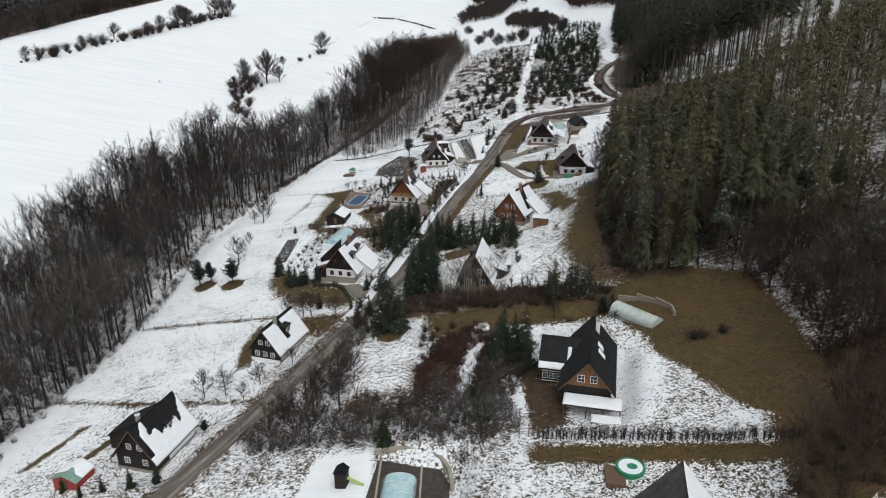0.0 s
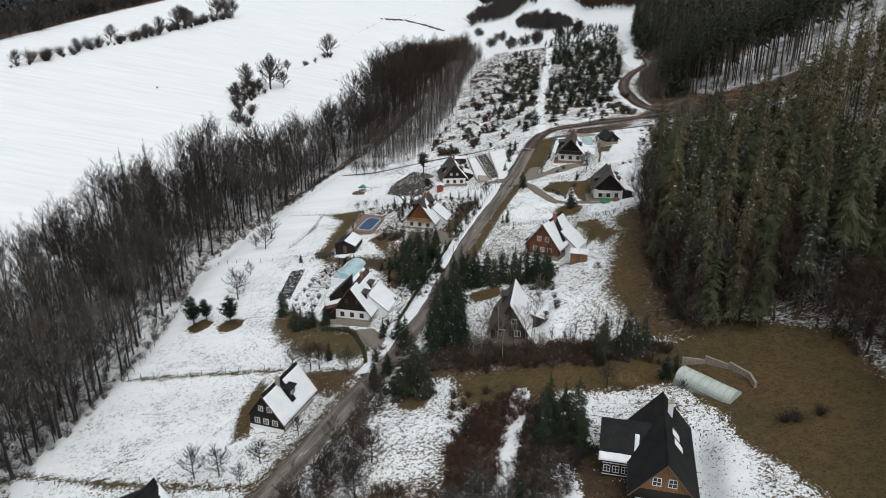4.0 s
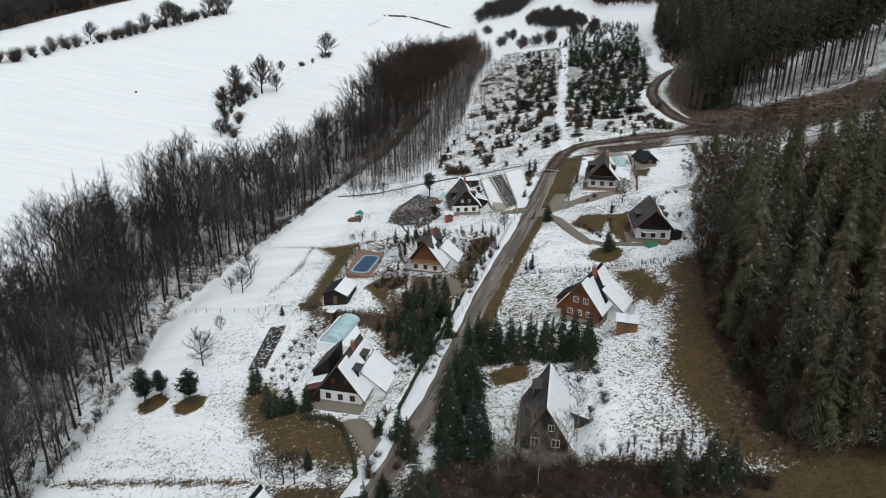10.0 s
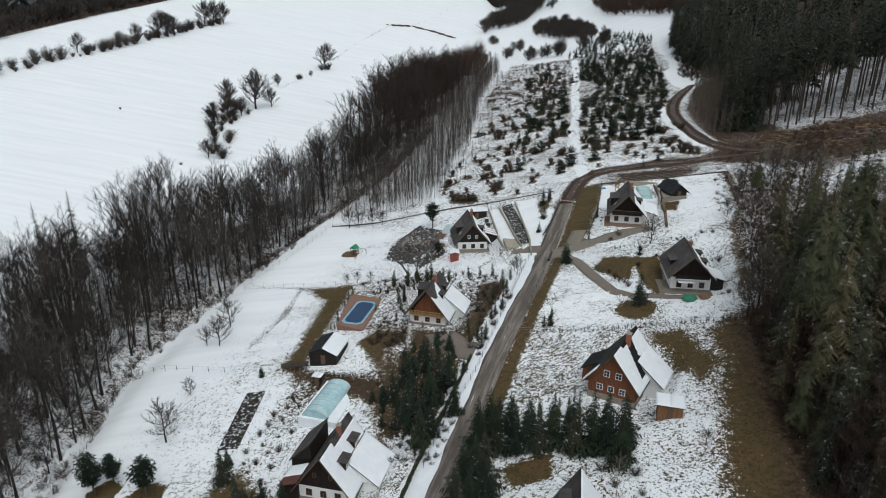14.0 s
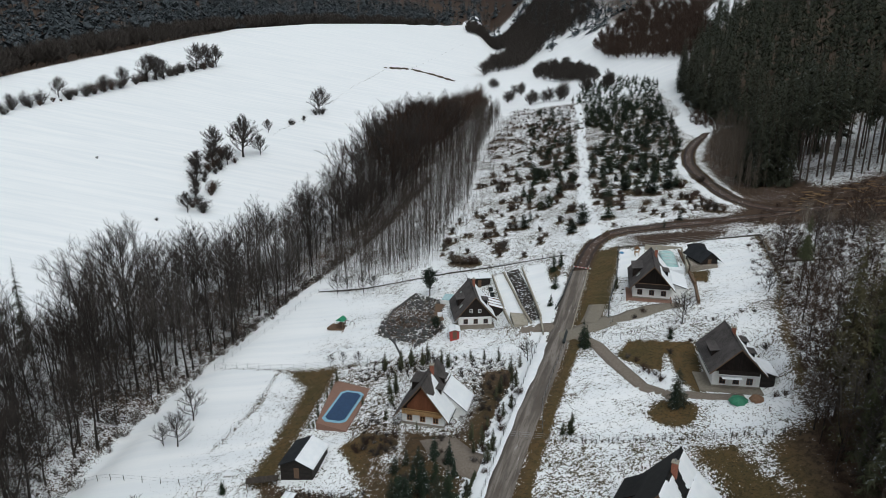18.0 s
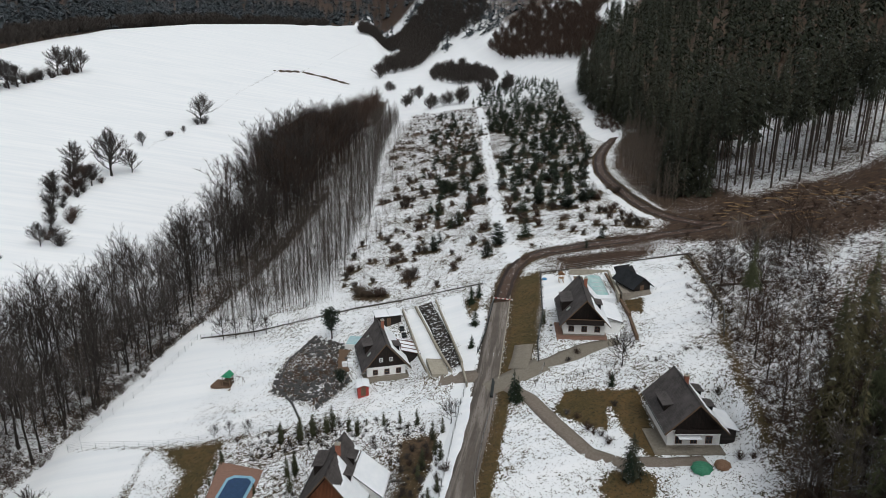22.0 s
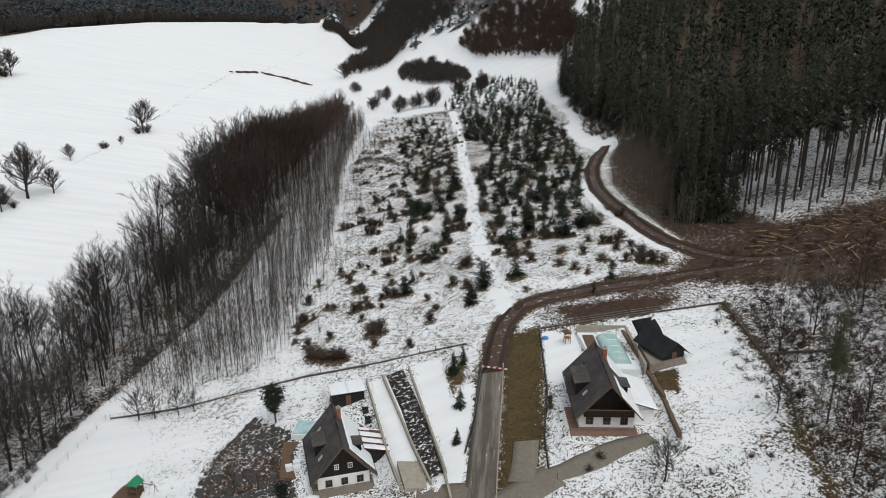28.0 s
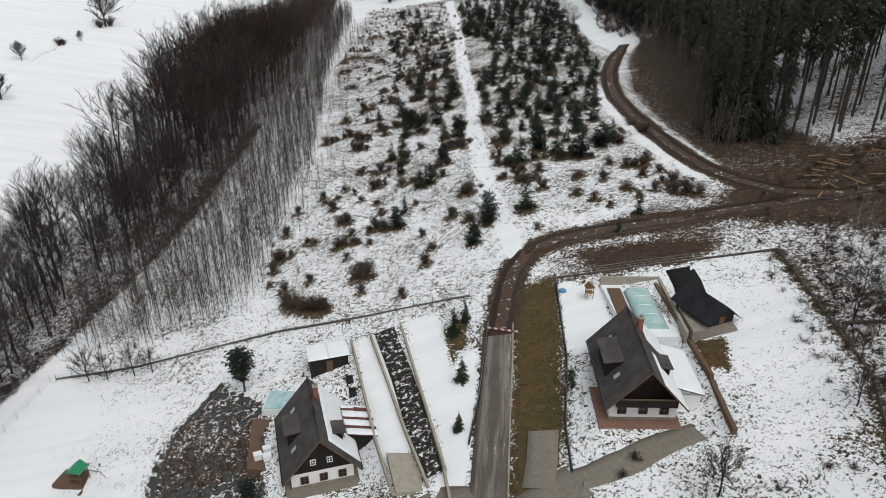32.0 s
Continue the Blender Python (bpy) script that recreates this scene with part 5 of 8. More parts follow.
# house with the green tarpaulin
hi = House("house", "white-walled house with a brown-grey roof and garden balcony", 37.5, 210.9, 2.3, -6, 7.7, 10.2, 3.8, 7.7, "roof_taupe", "white", "wood_dark", 2.9, 0.8, 1.2)
hi.gable_windows((-2.2, 0.0, 2.2), 0.7, 1.0, 1.2, frame_mat="frame_brown")
bal = part("balcony", Shape().box(-3.2, -1.1, 2.75, 3.4, 0.0, 2.9), M["frame_white"], hi.root, "timber balcony under the gable")
part("parapet", Shape().box(-3.2, -1.1, 2.9, 3.4, -1.04, 3.6), M["wood_dark"], bal)
part("awning", Shape().box(-2.6, -1.5, 2.2, 0.6, -0.1, 2.3), M["snow"], bal, "snow-covered awning")
hi.dormer(-1, 3.2, 6.6, 3.6, 5.2, glazed=False)
hi.dormer(1, 1.8, 3.6, 3.0, 5.7, face="roof_dark")
hi.dormer(1, 6.0, 7.8, 2.8, 5.9, face="roof_dark")
hi.snow(1, lambda a, d: 0.75 * (d > 0.3) - 0.4 * (a < 0.15) * (d < 0.7) + 0.2 * math.sin(a * 7), 16.0)
hi.chimney(0.5, 6.4, 8.3, 0.6)
lean_to(hi, 3.85, 1.0, 6.6, 6.0, 2.3, 3.2, "+x", "roof_grey", "wood_dark_h", "side porch under snow", snow=full)

# house whose roof is seen at the start of the flight
hn = House("house", "dark-roofed house below the garden pool", 26.0, 58.5, -3.4, -12, 8.4, 10.5, 2.8, 8.0, "roof_grey", "white", "wood_dark", 2.5, 0.9, 0.7)
hn.snow(1, lambda a, d: 0.7, 17.0)


# ---- plants ----
rng = random.Random(5)


def spray(shape, r, start, way, length, width):
    """One fine twig, a sliver that tapers to a point."""
    side = way.cross(Vector((r.uniform(-1, 1), r.uniform(-1, 1), r.uniform(-1, 1))))
    if side.length < 0.05:
        side = Vector((1, 0, 0))
    side = side.normalized() * width
    n = len(shape.v)
    shape.v += [start - side, start + side, start + way * length]
    shape.f.append((n, n + 1, n + 2))


def bare_tree(seed, tall=16.0, spread=3.2, limbs=15, start=0.35, twigs=6, thick=0.20, up=0.75, branches=6, forks=0, fine=0.03, dome=False):
    """A leafless tree: trunk with forks, limbs, branches and fine twigs. Returns the meshes of trunk and crown."""
    r = random.Random(seed)
    trunk, crown = Shape(), Shape()
    stems = []
    for k in range(forks + 1):
        pts, x, y = [], 0.0, 0.0
        w, out = k * 2.2 + r.uniform(-0.4, 0.4), 0.0 if k == 0 else r.uniform(0.10, 0.17) * tall
        low = 0.0 if k == 0 else r.uniform(0.0, 0.3)
        end = 0.95 if k == 0 else r.uniform(0.74, 0.93)
        for i in range(7):
            f = i / 6
            pts.append((x + math.cos(w) * out * f ** 0.8, y + math.sin(w) * out * f ** 0.8, tall * (low + (end - low) * f)))
            x += r.uniform(-1, 1) * tall * 0.014
            y += r.uniform(-1, 1) * tall * 0.014
        rad = thick * (1.0 if k == 0 else 0.7)
        trunk.tube(pts, [rad * (1.3 if i == 0 else 1) * (1 - 0.86 * i / 6) for i in range(7)], 6)
        stems.append((pts, rad, low, end))

    for i in range(limbs):
        pts, rad0, low, end = stems[i % len(stems)]
        f = max(0.1, start - low) + (0.98 - max(0.1, start - low)) * (i + r.random()) / limbs
        k = min(5, int(f * 6))
        base = Vector(pts[k]).lerp(Vector(pts[k + 1]), f * 6 - k)
        w = i * 2.4 + r.uniform(-0.6, 0.6)
        if dome:
            # limbs reach out to a rounded crown
            e = -0.35 + 1.85 * ((i + r.random()) / limbs) ** 0.8
            mid = 0.5 * (1 + start) * tall
            tip = Vector((math.cos(w) * math.cos(e) * spread * 1.45, math.sin(w) * math.cos(e) * spread * 1.45, mid + 0.5 * (1 - start) * tall * math.sin(e))) * r.uniform(0.86, 1.06)
            tip += Vector(pts[5]) * 0.75 - Vector((0, 0, pts[5][2] * 0.75))
            f = min(0.9, max(0.12, (tip.z / tall - r.uniform(0.22, 0.36) - low) / (end - low)))
            k = min(5, int(f * 6))
            base = Vector(pts[k]).lerp(Vector(pts[k + 1]), f * 6 - k)
            length = (tip - base).length
            d = (tip - base).normalized()
            p1 = base.lerp(tip, 0.5) + Vector((math.cos(w), math.sin(w), -0.6)) * length * 0.07
            p2 = tip
        else:
            g = min(1.0, max(0.0, (low + (end - low) * f - start) / (1 - start)))
            length = spread * (1.15 - 0.75 * g) * r.uniform(0.7, 1.2) * 1.5
            d = Vector((math.cos(w), math.sin(w), up * r.uniform(0.7, 1.4))).normalized()
            p1 = base + d * length * 0.5
            p2 = p1 + (d + Vector((r.uniform(-0.3, 0.3), r.uniform(-0.3, 0.3), 0.35))).normalized() * length * 0.5
        rad = rad0 * (1 - 0.86 * f) * 0.55 + 0.012
        crown.tube([base, p1, p2], [rad, rad * 0.6, 0.02], 4)
        for j in range(branches):
            g = 0.22 + 0.78 * j / branches
            s = base.lerp(p1, g * 2) if g < 0.5 else p1.lerp(p2, g * 2 - 1)
            bd = (d + Vector((r.uniform(-1, 1), r.uniform(-1, 1), r.uniform(-0.1, 0.8))) * 0.9).normalized()
            bl = length * (r.uniform(0.22, 0.40) if dome else r.uniform(0.30, 0.52))
            e = s + bd * bl
            crown.tube([s, e], [max(0.022, rad * 0.4), 0.014], 3)
            for k in range(twigs):
                q = s.lerp(e, 0.2 + 0.8 * (k + r.random()) / twigs)
                td = (bd + Vector((r.uniform(-1, 1), r.uniform(-1, 1), r.uniform(-0.2, 0.7))) * 0.95).normalized()
                tl = bl * r.uniform(0.35, 0.75)
                spray(crown, r, q, td, tl, fine)
                for _ in range(2):
                    sd = (td + Vector((r.uniform(-1, 1), r.uniform(-1, 1), r.uniform(-0.3, 0.6)))).normalized()
                    spray(crown, r, q + td * tl * r.uniform(0.2, 0.8), sd, tl * r.uniform(0.4, 0.7), fine * 0.75)
    return trunk, crown


def light_tree(seed, tall, spread, limbs, start, twigs, thick, up, fine, dome=False):
    """A leafless tree for stands: a trunk whose limbs and twigs are all slivers."""
    r = random.Random(seed)
    s = Shape()
    lean = Vector((r.uniform(-1, 1), r.uniform(-1, 1), 0)) * tall * 0.05
    top = Vector((0, 0, tall)) + lean
    s.tube([(0, 0, 0), Vector((0, 0, tall * 0.5)) + lean * 0.2, top], [thick, thick * 0.6, 0.02], 4)
    for i in range(limbs):
        f = start + (0.97 - start) * (i + r.random()) / limbs
        w = i * 2.4 + r.uniform(-0.6, 0.6)
        d = Vector((math.cos(w), math.sin(w), up * r.uniform(0.7, 1.4))).normalized()
        g = (f - start) / (1 - start)
        length = 1.5 * spread * (1.15 - 0.75 * g) * r.uniform(0.7, 1.2)
        base = Vector((0, 0, tall * f)) + lean * f
        if dome:
            e = -0.3 + 1.8 * g
            tip = Vector((math.cos(w) * math.cos(e) * spread * 1.4, math.sin(w) * math.cos(e) * spread * 1.4, 0.5 * (1 + start) * tall + 0.5 * (1 - start) * tall * math.sin(e))) * r.uniform(0.8, 1.1) + lean
            base = Vector((0, 0, max(0.08 * tall, tip.z - r.uniform(0.25, 0.45) * tall)))
            length, d = (tip - base).length, (tip - base).normalized()
        spray(s, r, base, d, length, fine * 1.5)
        for k in range(twigs):
            td = (d + Vector((r.uniform(-1, 1), r.uniform(-1, 1), r.uniform(-0.2, 0.9))) * 0.9).normalized()
            spray(s, r, base + d * length * ((0.35 if dome else 0.15) + (0.6 if dome else 0.8) * (k + r.random()) / twigs), td, length * r.uniform(0.25, 0.55), fine)
    return s


def weed(seed, tall, wide, stems):
    r = random.Random(seed)
    s = Shape()
    for i in range(stems):
        w, lean = r.random() * 6.283, r.random()
        d = Vector((math.cos(w) * lean * wide, math.sin(w) * lean * wide, tall * r.uniform(0.6, 1.0)))
        spray(s, r, Vector((r.uniform(-0.3, 0.3) * wide, r.uniform(-0.3, 0.3) * wide, 0)), d.normalized(), d.length, 0.03)
    return s


def conifer(seed, tall=20.0, wide=3.0, bare=0.12, layers=18, arms=7, droop=0.35, thick=0.22, slim=0.28, belly=0.0, dead=0, sprigs=0):
    """A conifer: trunk, and whorls of narrow sprays of needles with ragged ends; belly rounds the crown."""
    r = random.Random(seed)
    trunk, crown = Shape(), Shape()
    trunk.tube([(0, 0, 0), (0, 0, tall * 0.5), (0, 0, tall * 0.98)], [thick, thick * 0.6, 0.02], 6)
    for i in range(dead):
        w, z = r.random() * 6.283, tall * bare * r.uniform(0.35, 1.1)
        d = Vector((math.cos(w), math.sin(w), r.uniform(-0.3, 0.2)))
        trunk.tube([(0, 0, z), Vector((0, 0, z)) + d * wide * r.uniform(0.3, 0.6)], [0.04, 0.015], 3)
    gaps = [(r.random() * 6.283, r.random(), r.uniform(0.4, 0.9)) for _ in range(5)]
    for i in range(layers):
        f = i / (layers - 1)
        z = tall * (bare + (0.985 - bare) * f)
        cone = (1 - f) ** 0.8
        reach = wide * (cone + (math.sin(math.pi * min(1, 0.12 + f * 0.9)) ** 0.6 - cone) * belly) * r.uniform(0.72, 1.12) + 0.12
        w0 = r.random() * 6.3
        for j in range(max(4, round(arms * (1 - 0.35 * f)))):
            w = w0 + 6.283 * j / arms + r.uniform(-0.35, 0.35)
            c, s = math.cos(w), math.sin(w)
            R = reach * r.uniform(0.55, 1.18)
            for gw, gf, gk in gaps:
                if abs(f - gf) < 0.12 and math.cos(w - gw) > 0.6:
                    R *= gk
            zz = z + r.uniform(-0.5, 0.5) * tall / layers
            dip = R * droop * r.uniform(0.5, 1.3)
            hw = R * slim * r.uniform(0.75, 1.25) + 0.04

            def at(d, side, dz):
                return (c * R * d - s * side, s * R * d + c * side, zz - dip * d * d + dz)

            n = len(crown.v)
            if sprigs:
                bend = r.uniform(-0.25, 0.25) * R
                crown.v += [at(0.02, 0.035 * R, 0.0), at(0.02, -0.035 * R, 0.0), at(1.0, bend, 0.0)]
                crown.f.append((n, n + 1, n + 2))
                for k in range(sprigs):
                    d0 = 0.12 + 0.8 * (k + r.random()) / sprigs
                    side = 1 if k % 2 else -1
                    out = R * (0.12 + 0.26 * (1 - abs(2 * d0 - 0.9))) * r.uniform(0.6, 1.4)
                    o, n = bend * d0, len(crown.v)
                    wide_at = 0.6 / sprigs
                    crown.v += [at(d0 - wide_at, o, 0.02 * R), at(d0 + wide_at, o, 0.0), at(d0 + 0.13, o + side * out, -0.10 * R * r.uniform(0.3, 1.8))]
                    crown.f.append((n, n + 1, n + 2))
                continue
            crown.v += [at(0.02, 0, 0.05), at(0.55, hw, -0.12 * R), at(0.6, 0, 0.05 * R), at(0.5, -hw, -0.12 * R), at(1.0, r.uniform(-0.3, 0.3) * hw, -0.02 * R), at(0.92, hw * 0.8, -0.2 * R), at(0.9, -hw * 0.8, -0.2 * R)]
            crown.f += [(n, n + 1, n + 2), (n, n + 2, n + 3), (n + 2, n + 1, n + 5), (n + 2, n + 5, n + 4), (n + 2, n + 4, n + 6), (n + 2, n + 6, n + 3)]
    return trunk, crown


def shrub(seed, tall=2.2, wide=1.3, stems=26, stout=False, fine=1.0):
    r = random.Random(seed)
    s = Shape()
    for i in range(stems):
        w, lean = r.random() * 6.283, r.random() ** 0.6
        d = Vector((math.cos(w) * lean * wide, math.sin(w) * lean * wide, tall * r.uniform(0.6, 1.0) * (1 - 0.3 * lean)))
        b = Vector((r.uniform(-0.2, 0.2), r.uniform(-0.2, 0.2), 0)) * wide
        if stout:
            s.tube([b, b + d * 0.55 + Vector((0, 0, 0.1)), b + d], [0.03, 0.022, 0.01], 3)
        else:
            spray(s, r, b, d.normalized(), d.length, 0.035 * fine)
        for k in range(9):
            q = b + d * r.uniform(0.3, 0.95)
            spray(s, r, q, Vector((r.uniform(-1, 1), r.uniform(-1, 1), r.uniform(-0.3, 0.9))).normalized(), tall * r.uniform(0.15, 0.38), 0.024 * fine)
    return s


def plant_kind(name, meshes, mats, label, category, group):
    """A first plant, kept as a model for its copies."""
    return name, [(n, sh.mesh(n, M[mt], False)) for (n, sh), mt in zip(meshes, mats)], label, category, group


def plant(kind, x, y, scale=1.0, turn=None, z=None):
    name, parts, label, category, group = kind
    root = thing(name, pose(x, y, (height(x, y) if z is None else z) - 0.1, 0, 0, rng.uniform(0, 360) if turn is None else turn) @ Matrix.Scale(scale, 4), label, category, group)
    for n, me in parts:
        part(n, me, None, root)
    return root


def single(kind, x, y, scale=1.0):
    """A plant that is one mesh."""
    name, parts, label, category, group = kind
    return solid(name, parts[0][1], None, pose(x, y, height(x, y) - 0.05, 0, 0, rng.uniform(0, 360)) @ Matrix.Scale(scale, 4), label, category, group)


def tree_kind(name, made, mats, label, group):
    return plant_kind(name, [("trunk", made[0]), ("crown", made[1])], mats, label, "tree", group)


TALL = [tree_kind("bare_tree", bare_tree(10 + i, 21.0 + 1.1 * i, 3.7 + 0.2 * i, 18, 0.40, 8, 0.27, 1.3, 6, (0, 1, 2, 1, 0, 2)[i], 0.034, True), ("bark", ("twig", "twig_frost", "twig")[i % 3]), "tall leafless tree on the stream bank", "bank trees") for i in range(6)]
ROUND = [tree_kind("garden_tree", bare_tree(40 + i, 8.0, 2.2, 22, 0.16, 8, 0.14, 0.8, 6, 0, 0.022, True), ("bark", "twig"), "leafless garden tree standing in snow", "garden trees") for i in range(3)]
FIELD = [tree_kind("field_tree", bare_tree(45 + i, 13.0, 3.2, 36, 0.12, 9, 0.32, 0.7, 8, 1, 0.045, True), ("bark", "twig"), "broad leafless tree on the snowfield", "field trees") for i in range(3)]
BIRCH = [tree_kind("birch", bare_tree(50 + i, 11.0, 2.0, 15, 0.30, 6, 0.09, 1.1, 5, i, 0.018), ("birch", "twig_light"), "slender pale birch without leaves", "birches") for i in range(2)]
BROWN = [tree_kind("slope_tree", bare_tree(55 + i, 12.0 + i, 3.2, 16, 0.22, 7, 0.15, 0.9, 6, (0, 1, 0)[i], 0.028), ("bark", ("twig_warm", "twig_frost", "twig_warm")[i]), "leafless brown tree below the forest", "slope trees") for i in range(3)]
SPRUCE = [tree_kind("spruce", conifer(60 + i, 24 + 1.5 * i, 3.1, (0.16, 0.40, 0.12, 0.48, 0.28)[i], 36, 11, 0.5, 0.24, 0.11, 0, 26, 13), ("bark_spruce", ("needle", "needle_frost", "needle_brown", "needle", "needle_brown")[i]), "tall dark spruce at the edge of the forest", "forest spruces") for i in range(5)]
EDGE = [tree_kind("spruce", conifer(65 + i, 31 + i, 3.0, (0.52, 0.58, 0.48)[i], 26, 10, 0.5, 0.26, 0.12, 0, 22, 8), ("bark_spruce", "needle_dark"), "tall dark spruce above the felled slope", "forest spruces") for i in range(3)]
DARK = [tree_kind("spruce", conifer(75 + i, 26, 3.3, 0.05, 34, 11, 0.5, 0.24, 0.12, 0, 0, 8), ("bark_spruce", "needle_dark"), "dark spruce with branches down to the ground", "forest spruces") for i in range(2)]
YOUNG = [tree_kind("young_conifer", conifer(80 + i, 3.8, (1.25, 1.4, 1.3, 1.75, 1.65)[i], 0.03, 16, 12, (0.1, 0.1, 0.2, -0.35, -0.3)[i], 0.06, 0.13, (0, 0.1, 0, 0.75, 0.65)[i], 0, 8), ("bark_spruce", ("needle_young", "needle_blue", "needle_young", "needle_young", "needle_blue")[i]), ("young green conifer in the clearing", "young green conifer in the clearing", "young green conifer in the clearing", "broad young pine in the clearing", "broad young pine in the clearing")[i], "young conifers") for i in range(5)]
GARDEN = [tree_kind("garden_conifer", conifer(86 + i, 8.0, 1.9 + 0.3 * i, 0.02, 27, 13, 0.25, 0.13, 0.11, 0, 0, 8), ("bark_spruce", ("needle_blue", "needle_young", "needle_dark")[i]), "dense green garden conifer", "garden conifers") for i in range(3)]
PINE = [tree_kind("pine", conifer(92 + i, 8.4, 2.4, 0.30, 20, 15, -0.35, 0.2, 0.12, 1.0, 0, 8), ("bark_spruce", "needle_blue"), "rounded green pine with a broad crown", "garden pines") for i in range(2)]
THUJA = [tree_kind("thuja", conifer(96 + i, 3.6, 0.62, 0.01, 22, 11, -0.5, 0.06, 0.22, 0.5, 0, 7), ("bark_spruce", "needle"), "slim dark green columnar thuja", "thujas") for i in range(2)]
BUSH = [plant_kind("shrub", [("shrub", shrub(100 + i, 2.2, 1.3, 30, True))], (("twig", "twig_warm", "twig_frost", "twig_warm")[i],), "leafless brown shrub standing in snow", "shrub", "shrubs") for i in range(4)]
DOME = [plant_kind("scrub_bush", [("scrub_bush", shrub(102 + 7 * i, (2.2, 2.5, 1.9, 2.9)[i], (1.5, 1.4, 1.7, 1.2)[i], 64))], (("twig_scrub", "twig_warm", "twig_scrub", "twig_pale")[i],), "low domed brown leafless bush in the clearing", "shrub", "clearing bushes") for i in range(4)]
BIG = [plant_kind("field_bush", [("field_bush", shrub(106 + i, 4.6, 2.7, 54, False, 1.7))], (("twig", "twig_warm", "twig")[i],), "large leafless bush on the snowfield", "bush", "field bushes") for i in range(3)]
POLE = [plant_kind("sapling", [("sapling", shrub(110 + i, 3.0, 0.35, 7, True))], ("twig",), "thin bare sapling in a hedge row", "sapling", "hedge saplings") for i in range(3)]


def joined(name, shapes, places, material, label, category, seed):
    """Many plants that nobody would count, as one object: places are x, y, scale."""
    r = random.Random(seed)
    packs = []
    for sh in shapes:
        tri = []
        for f in sh.f:
            tri += [(f[0], f[i], f[i + 1]) for i in range(1, len(f) - 1)]
        packs.append((np.array(sh.v, float), np.array(tri, int)))
    vs, fs, n = [], [], 0
    for x, y, k in places:
        v, f = packs[r.randrange(len(packs))]
        w = r.random() * 6.283
        c, s = math.cos(w) * k, math.sin(w) * k
        vs.append(np.stack([x + v[:, 0] * c - v[:, 1] * s, y + v[:, 0] * s + v[:, 1] * c, height(x, y) - 0.15 + v[:, 2] * k], -1))
        fs.append(f + n)
        n += len(v)
    v, f = np.concatenate(vs), np.concatenate(fs)
    me = bpy.data.meshes.new(name)
    me.vertices.add(len(v))
    me.vertices.foreach_set("co", v.ravel())
    me.loops.add(f.size)
    me.loops.foreach_set("vertex_index", f.ravel())
    me.polygons.add(len(f))
    me.polygons.foreach_set("loop_start", np.arange(0, f.size, 3))
    me.update(calc_edges=True)
    me.materials.append(M[material])
    return tagged(new(name, me), label, category, kind="stuff")


def both(made):
    """Trunk and crown in one shape."""
    a, b = made
    s = Shape()
    s.v = a.v + b.v
    s.f = a.f + [tuple(i + len(a.v) for i in f) for f in b.f]
    return s


def sized(places, lo, hi, seed):
    r = random.Random(seed)
    return [(x, y, r.uniform(lo, hi)) for x, y in places]


# the wooded stream bank
for i, (x, y) in enumerate(inside(WOODS, 270, 3.4, 1, (-110, 95, 0, 350))):
    if y > 262 and i % 6 < 1:
        continue
    plant(TALL[(1, 4, 1, 4, rng.randrange(6), rng.randrange(6))[i % 6] if y < 175 else rng.randrange(6)], x, y, rng.choice((0.45, 0.65, 0.8, 0.92, 1.0, 1.0)) * rng.uniform(0.92, 1.05) * float(np.interp(y, [250, 290, 350], [1.0, 0.93, 0.86])))
for x, y, k in ((-97.7, 212, 0.85), (-102, 210, 0.8), (-101, 154, 0.85), (-107, 245, 0.8), (-112, 238, 0.75), (-95, 172, 0.7), (-99, 162, 0.6)):
    plant(DARK[rng.randrange(2)], x, y, k * 1.12)
THIN = [both(bare_tree(120 + i, 18, 4.4, 15, 0.30, 5, 0.2, 1.1, 4, i % 3, 0.045, True)) for i in range(4)]
FAR_WOODS = [(-42, 342), (-29, 371), (-25, 418), (-14, 443), (-4, 520), (6, 576), (0, 600), (-12, 570), (-22, 535), (-36, 490), (-48, 430), (-54, 390), (-58, 350)]
far_trees = [(x, y, float(np.interp(y, [340, 358, 374, 392, 438, 462, 500, 560], [1.1, 1.2, 1.65, 1.75, 1.75, 1.4, 1.15, 0.95])) * rng.choice((0.45, 0.62, 0.78, 0.88, 0.96))) for x, y in inside(FAR_WOODS, 250, 3.7, 5, (-70, 338, 30, 610))]
joined("bank_wood", THIN, [p for i, p in enumerate(far_trees) if p[1] < 470 and i % 2], "twig", "dense leafless grey wood along the stream", "wood", 1)
joined("brown_bank_wood", THIN, [p for i, p in enumerate(far_trees) if p[1] < 470 and not i % 2], "twig_warm", "dense leafless brown wood along the stream", "wood", 68)
joined("upper_wood", [light_tree(128 + i, 17, 3.2, 26, 0.12, 9, 0.2, 1.0, 0.06, True) for i in range(4)], [p for p in far_trees if p[1] >= 470], "twig_warm", "reddish-brown leafless wood along the upper stream", "wood", 71)
joined("bank_trees", THIN, sized(inside(WOODS, 165, 3.0, 60, (-112, 90, 20, 360)), 0.35, 1.05, 61), "twig", "leafless trees crowding the stream bank", "wood", 61)
joined("bank_thicket", [shrub(130 + i, 3.0, 1.5, 16) for i in range(3)], sized(inside(WOODS, 300, 2.3, 6, (-110, 95, 20, 640)), 0.5, 1.4, 2), "twig_frost", "leafless undergrowth on the stream bank", "undergrowth", 2)
joined("bank_brush", [shrub(134 + i, 2.6, 1.6, 20) for i in range(3)], sized(inside(LOW_BANK, 430, 1.4, 72, (-112, 88, -54, 282)), 0.4, 1.25, 73), "twig_pale", "brown leafless brush below the bank trees", "undergrowth", 73)
STREAM_BANK = [(x - 2.6, y - 1) for x, y in STREAM] + [(x + 1.8, y + 1) for x, y in STREAM[::-1]]
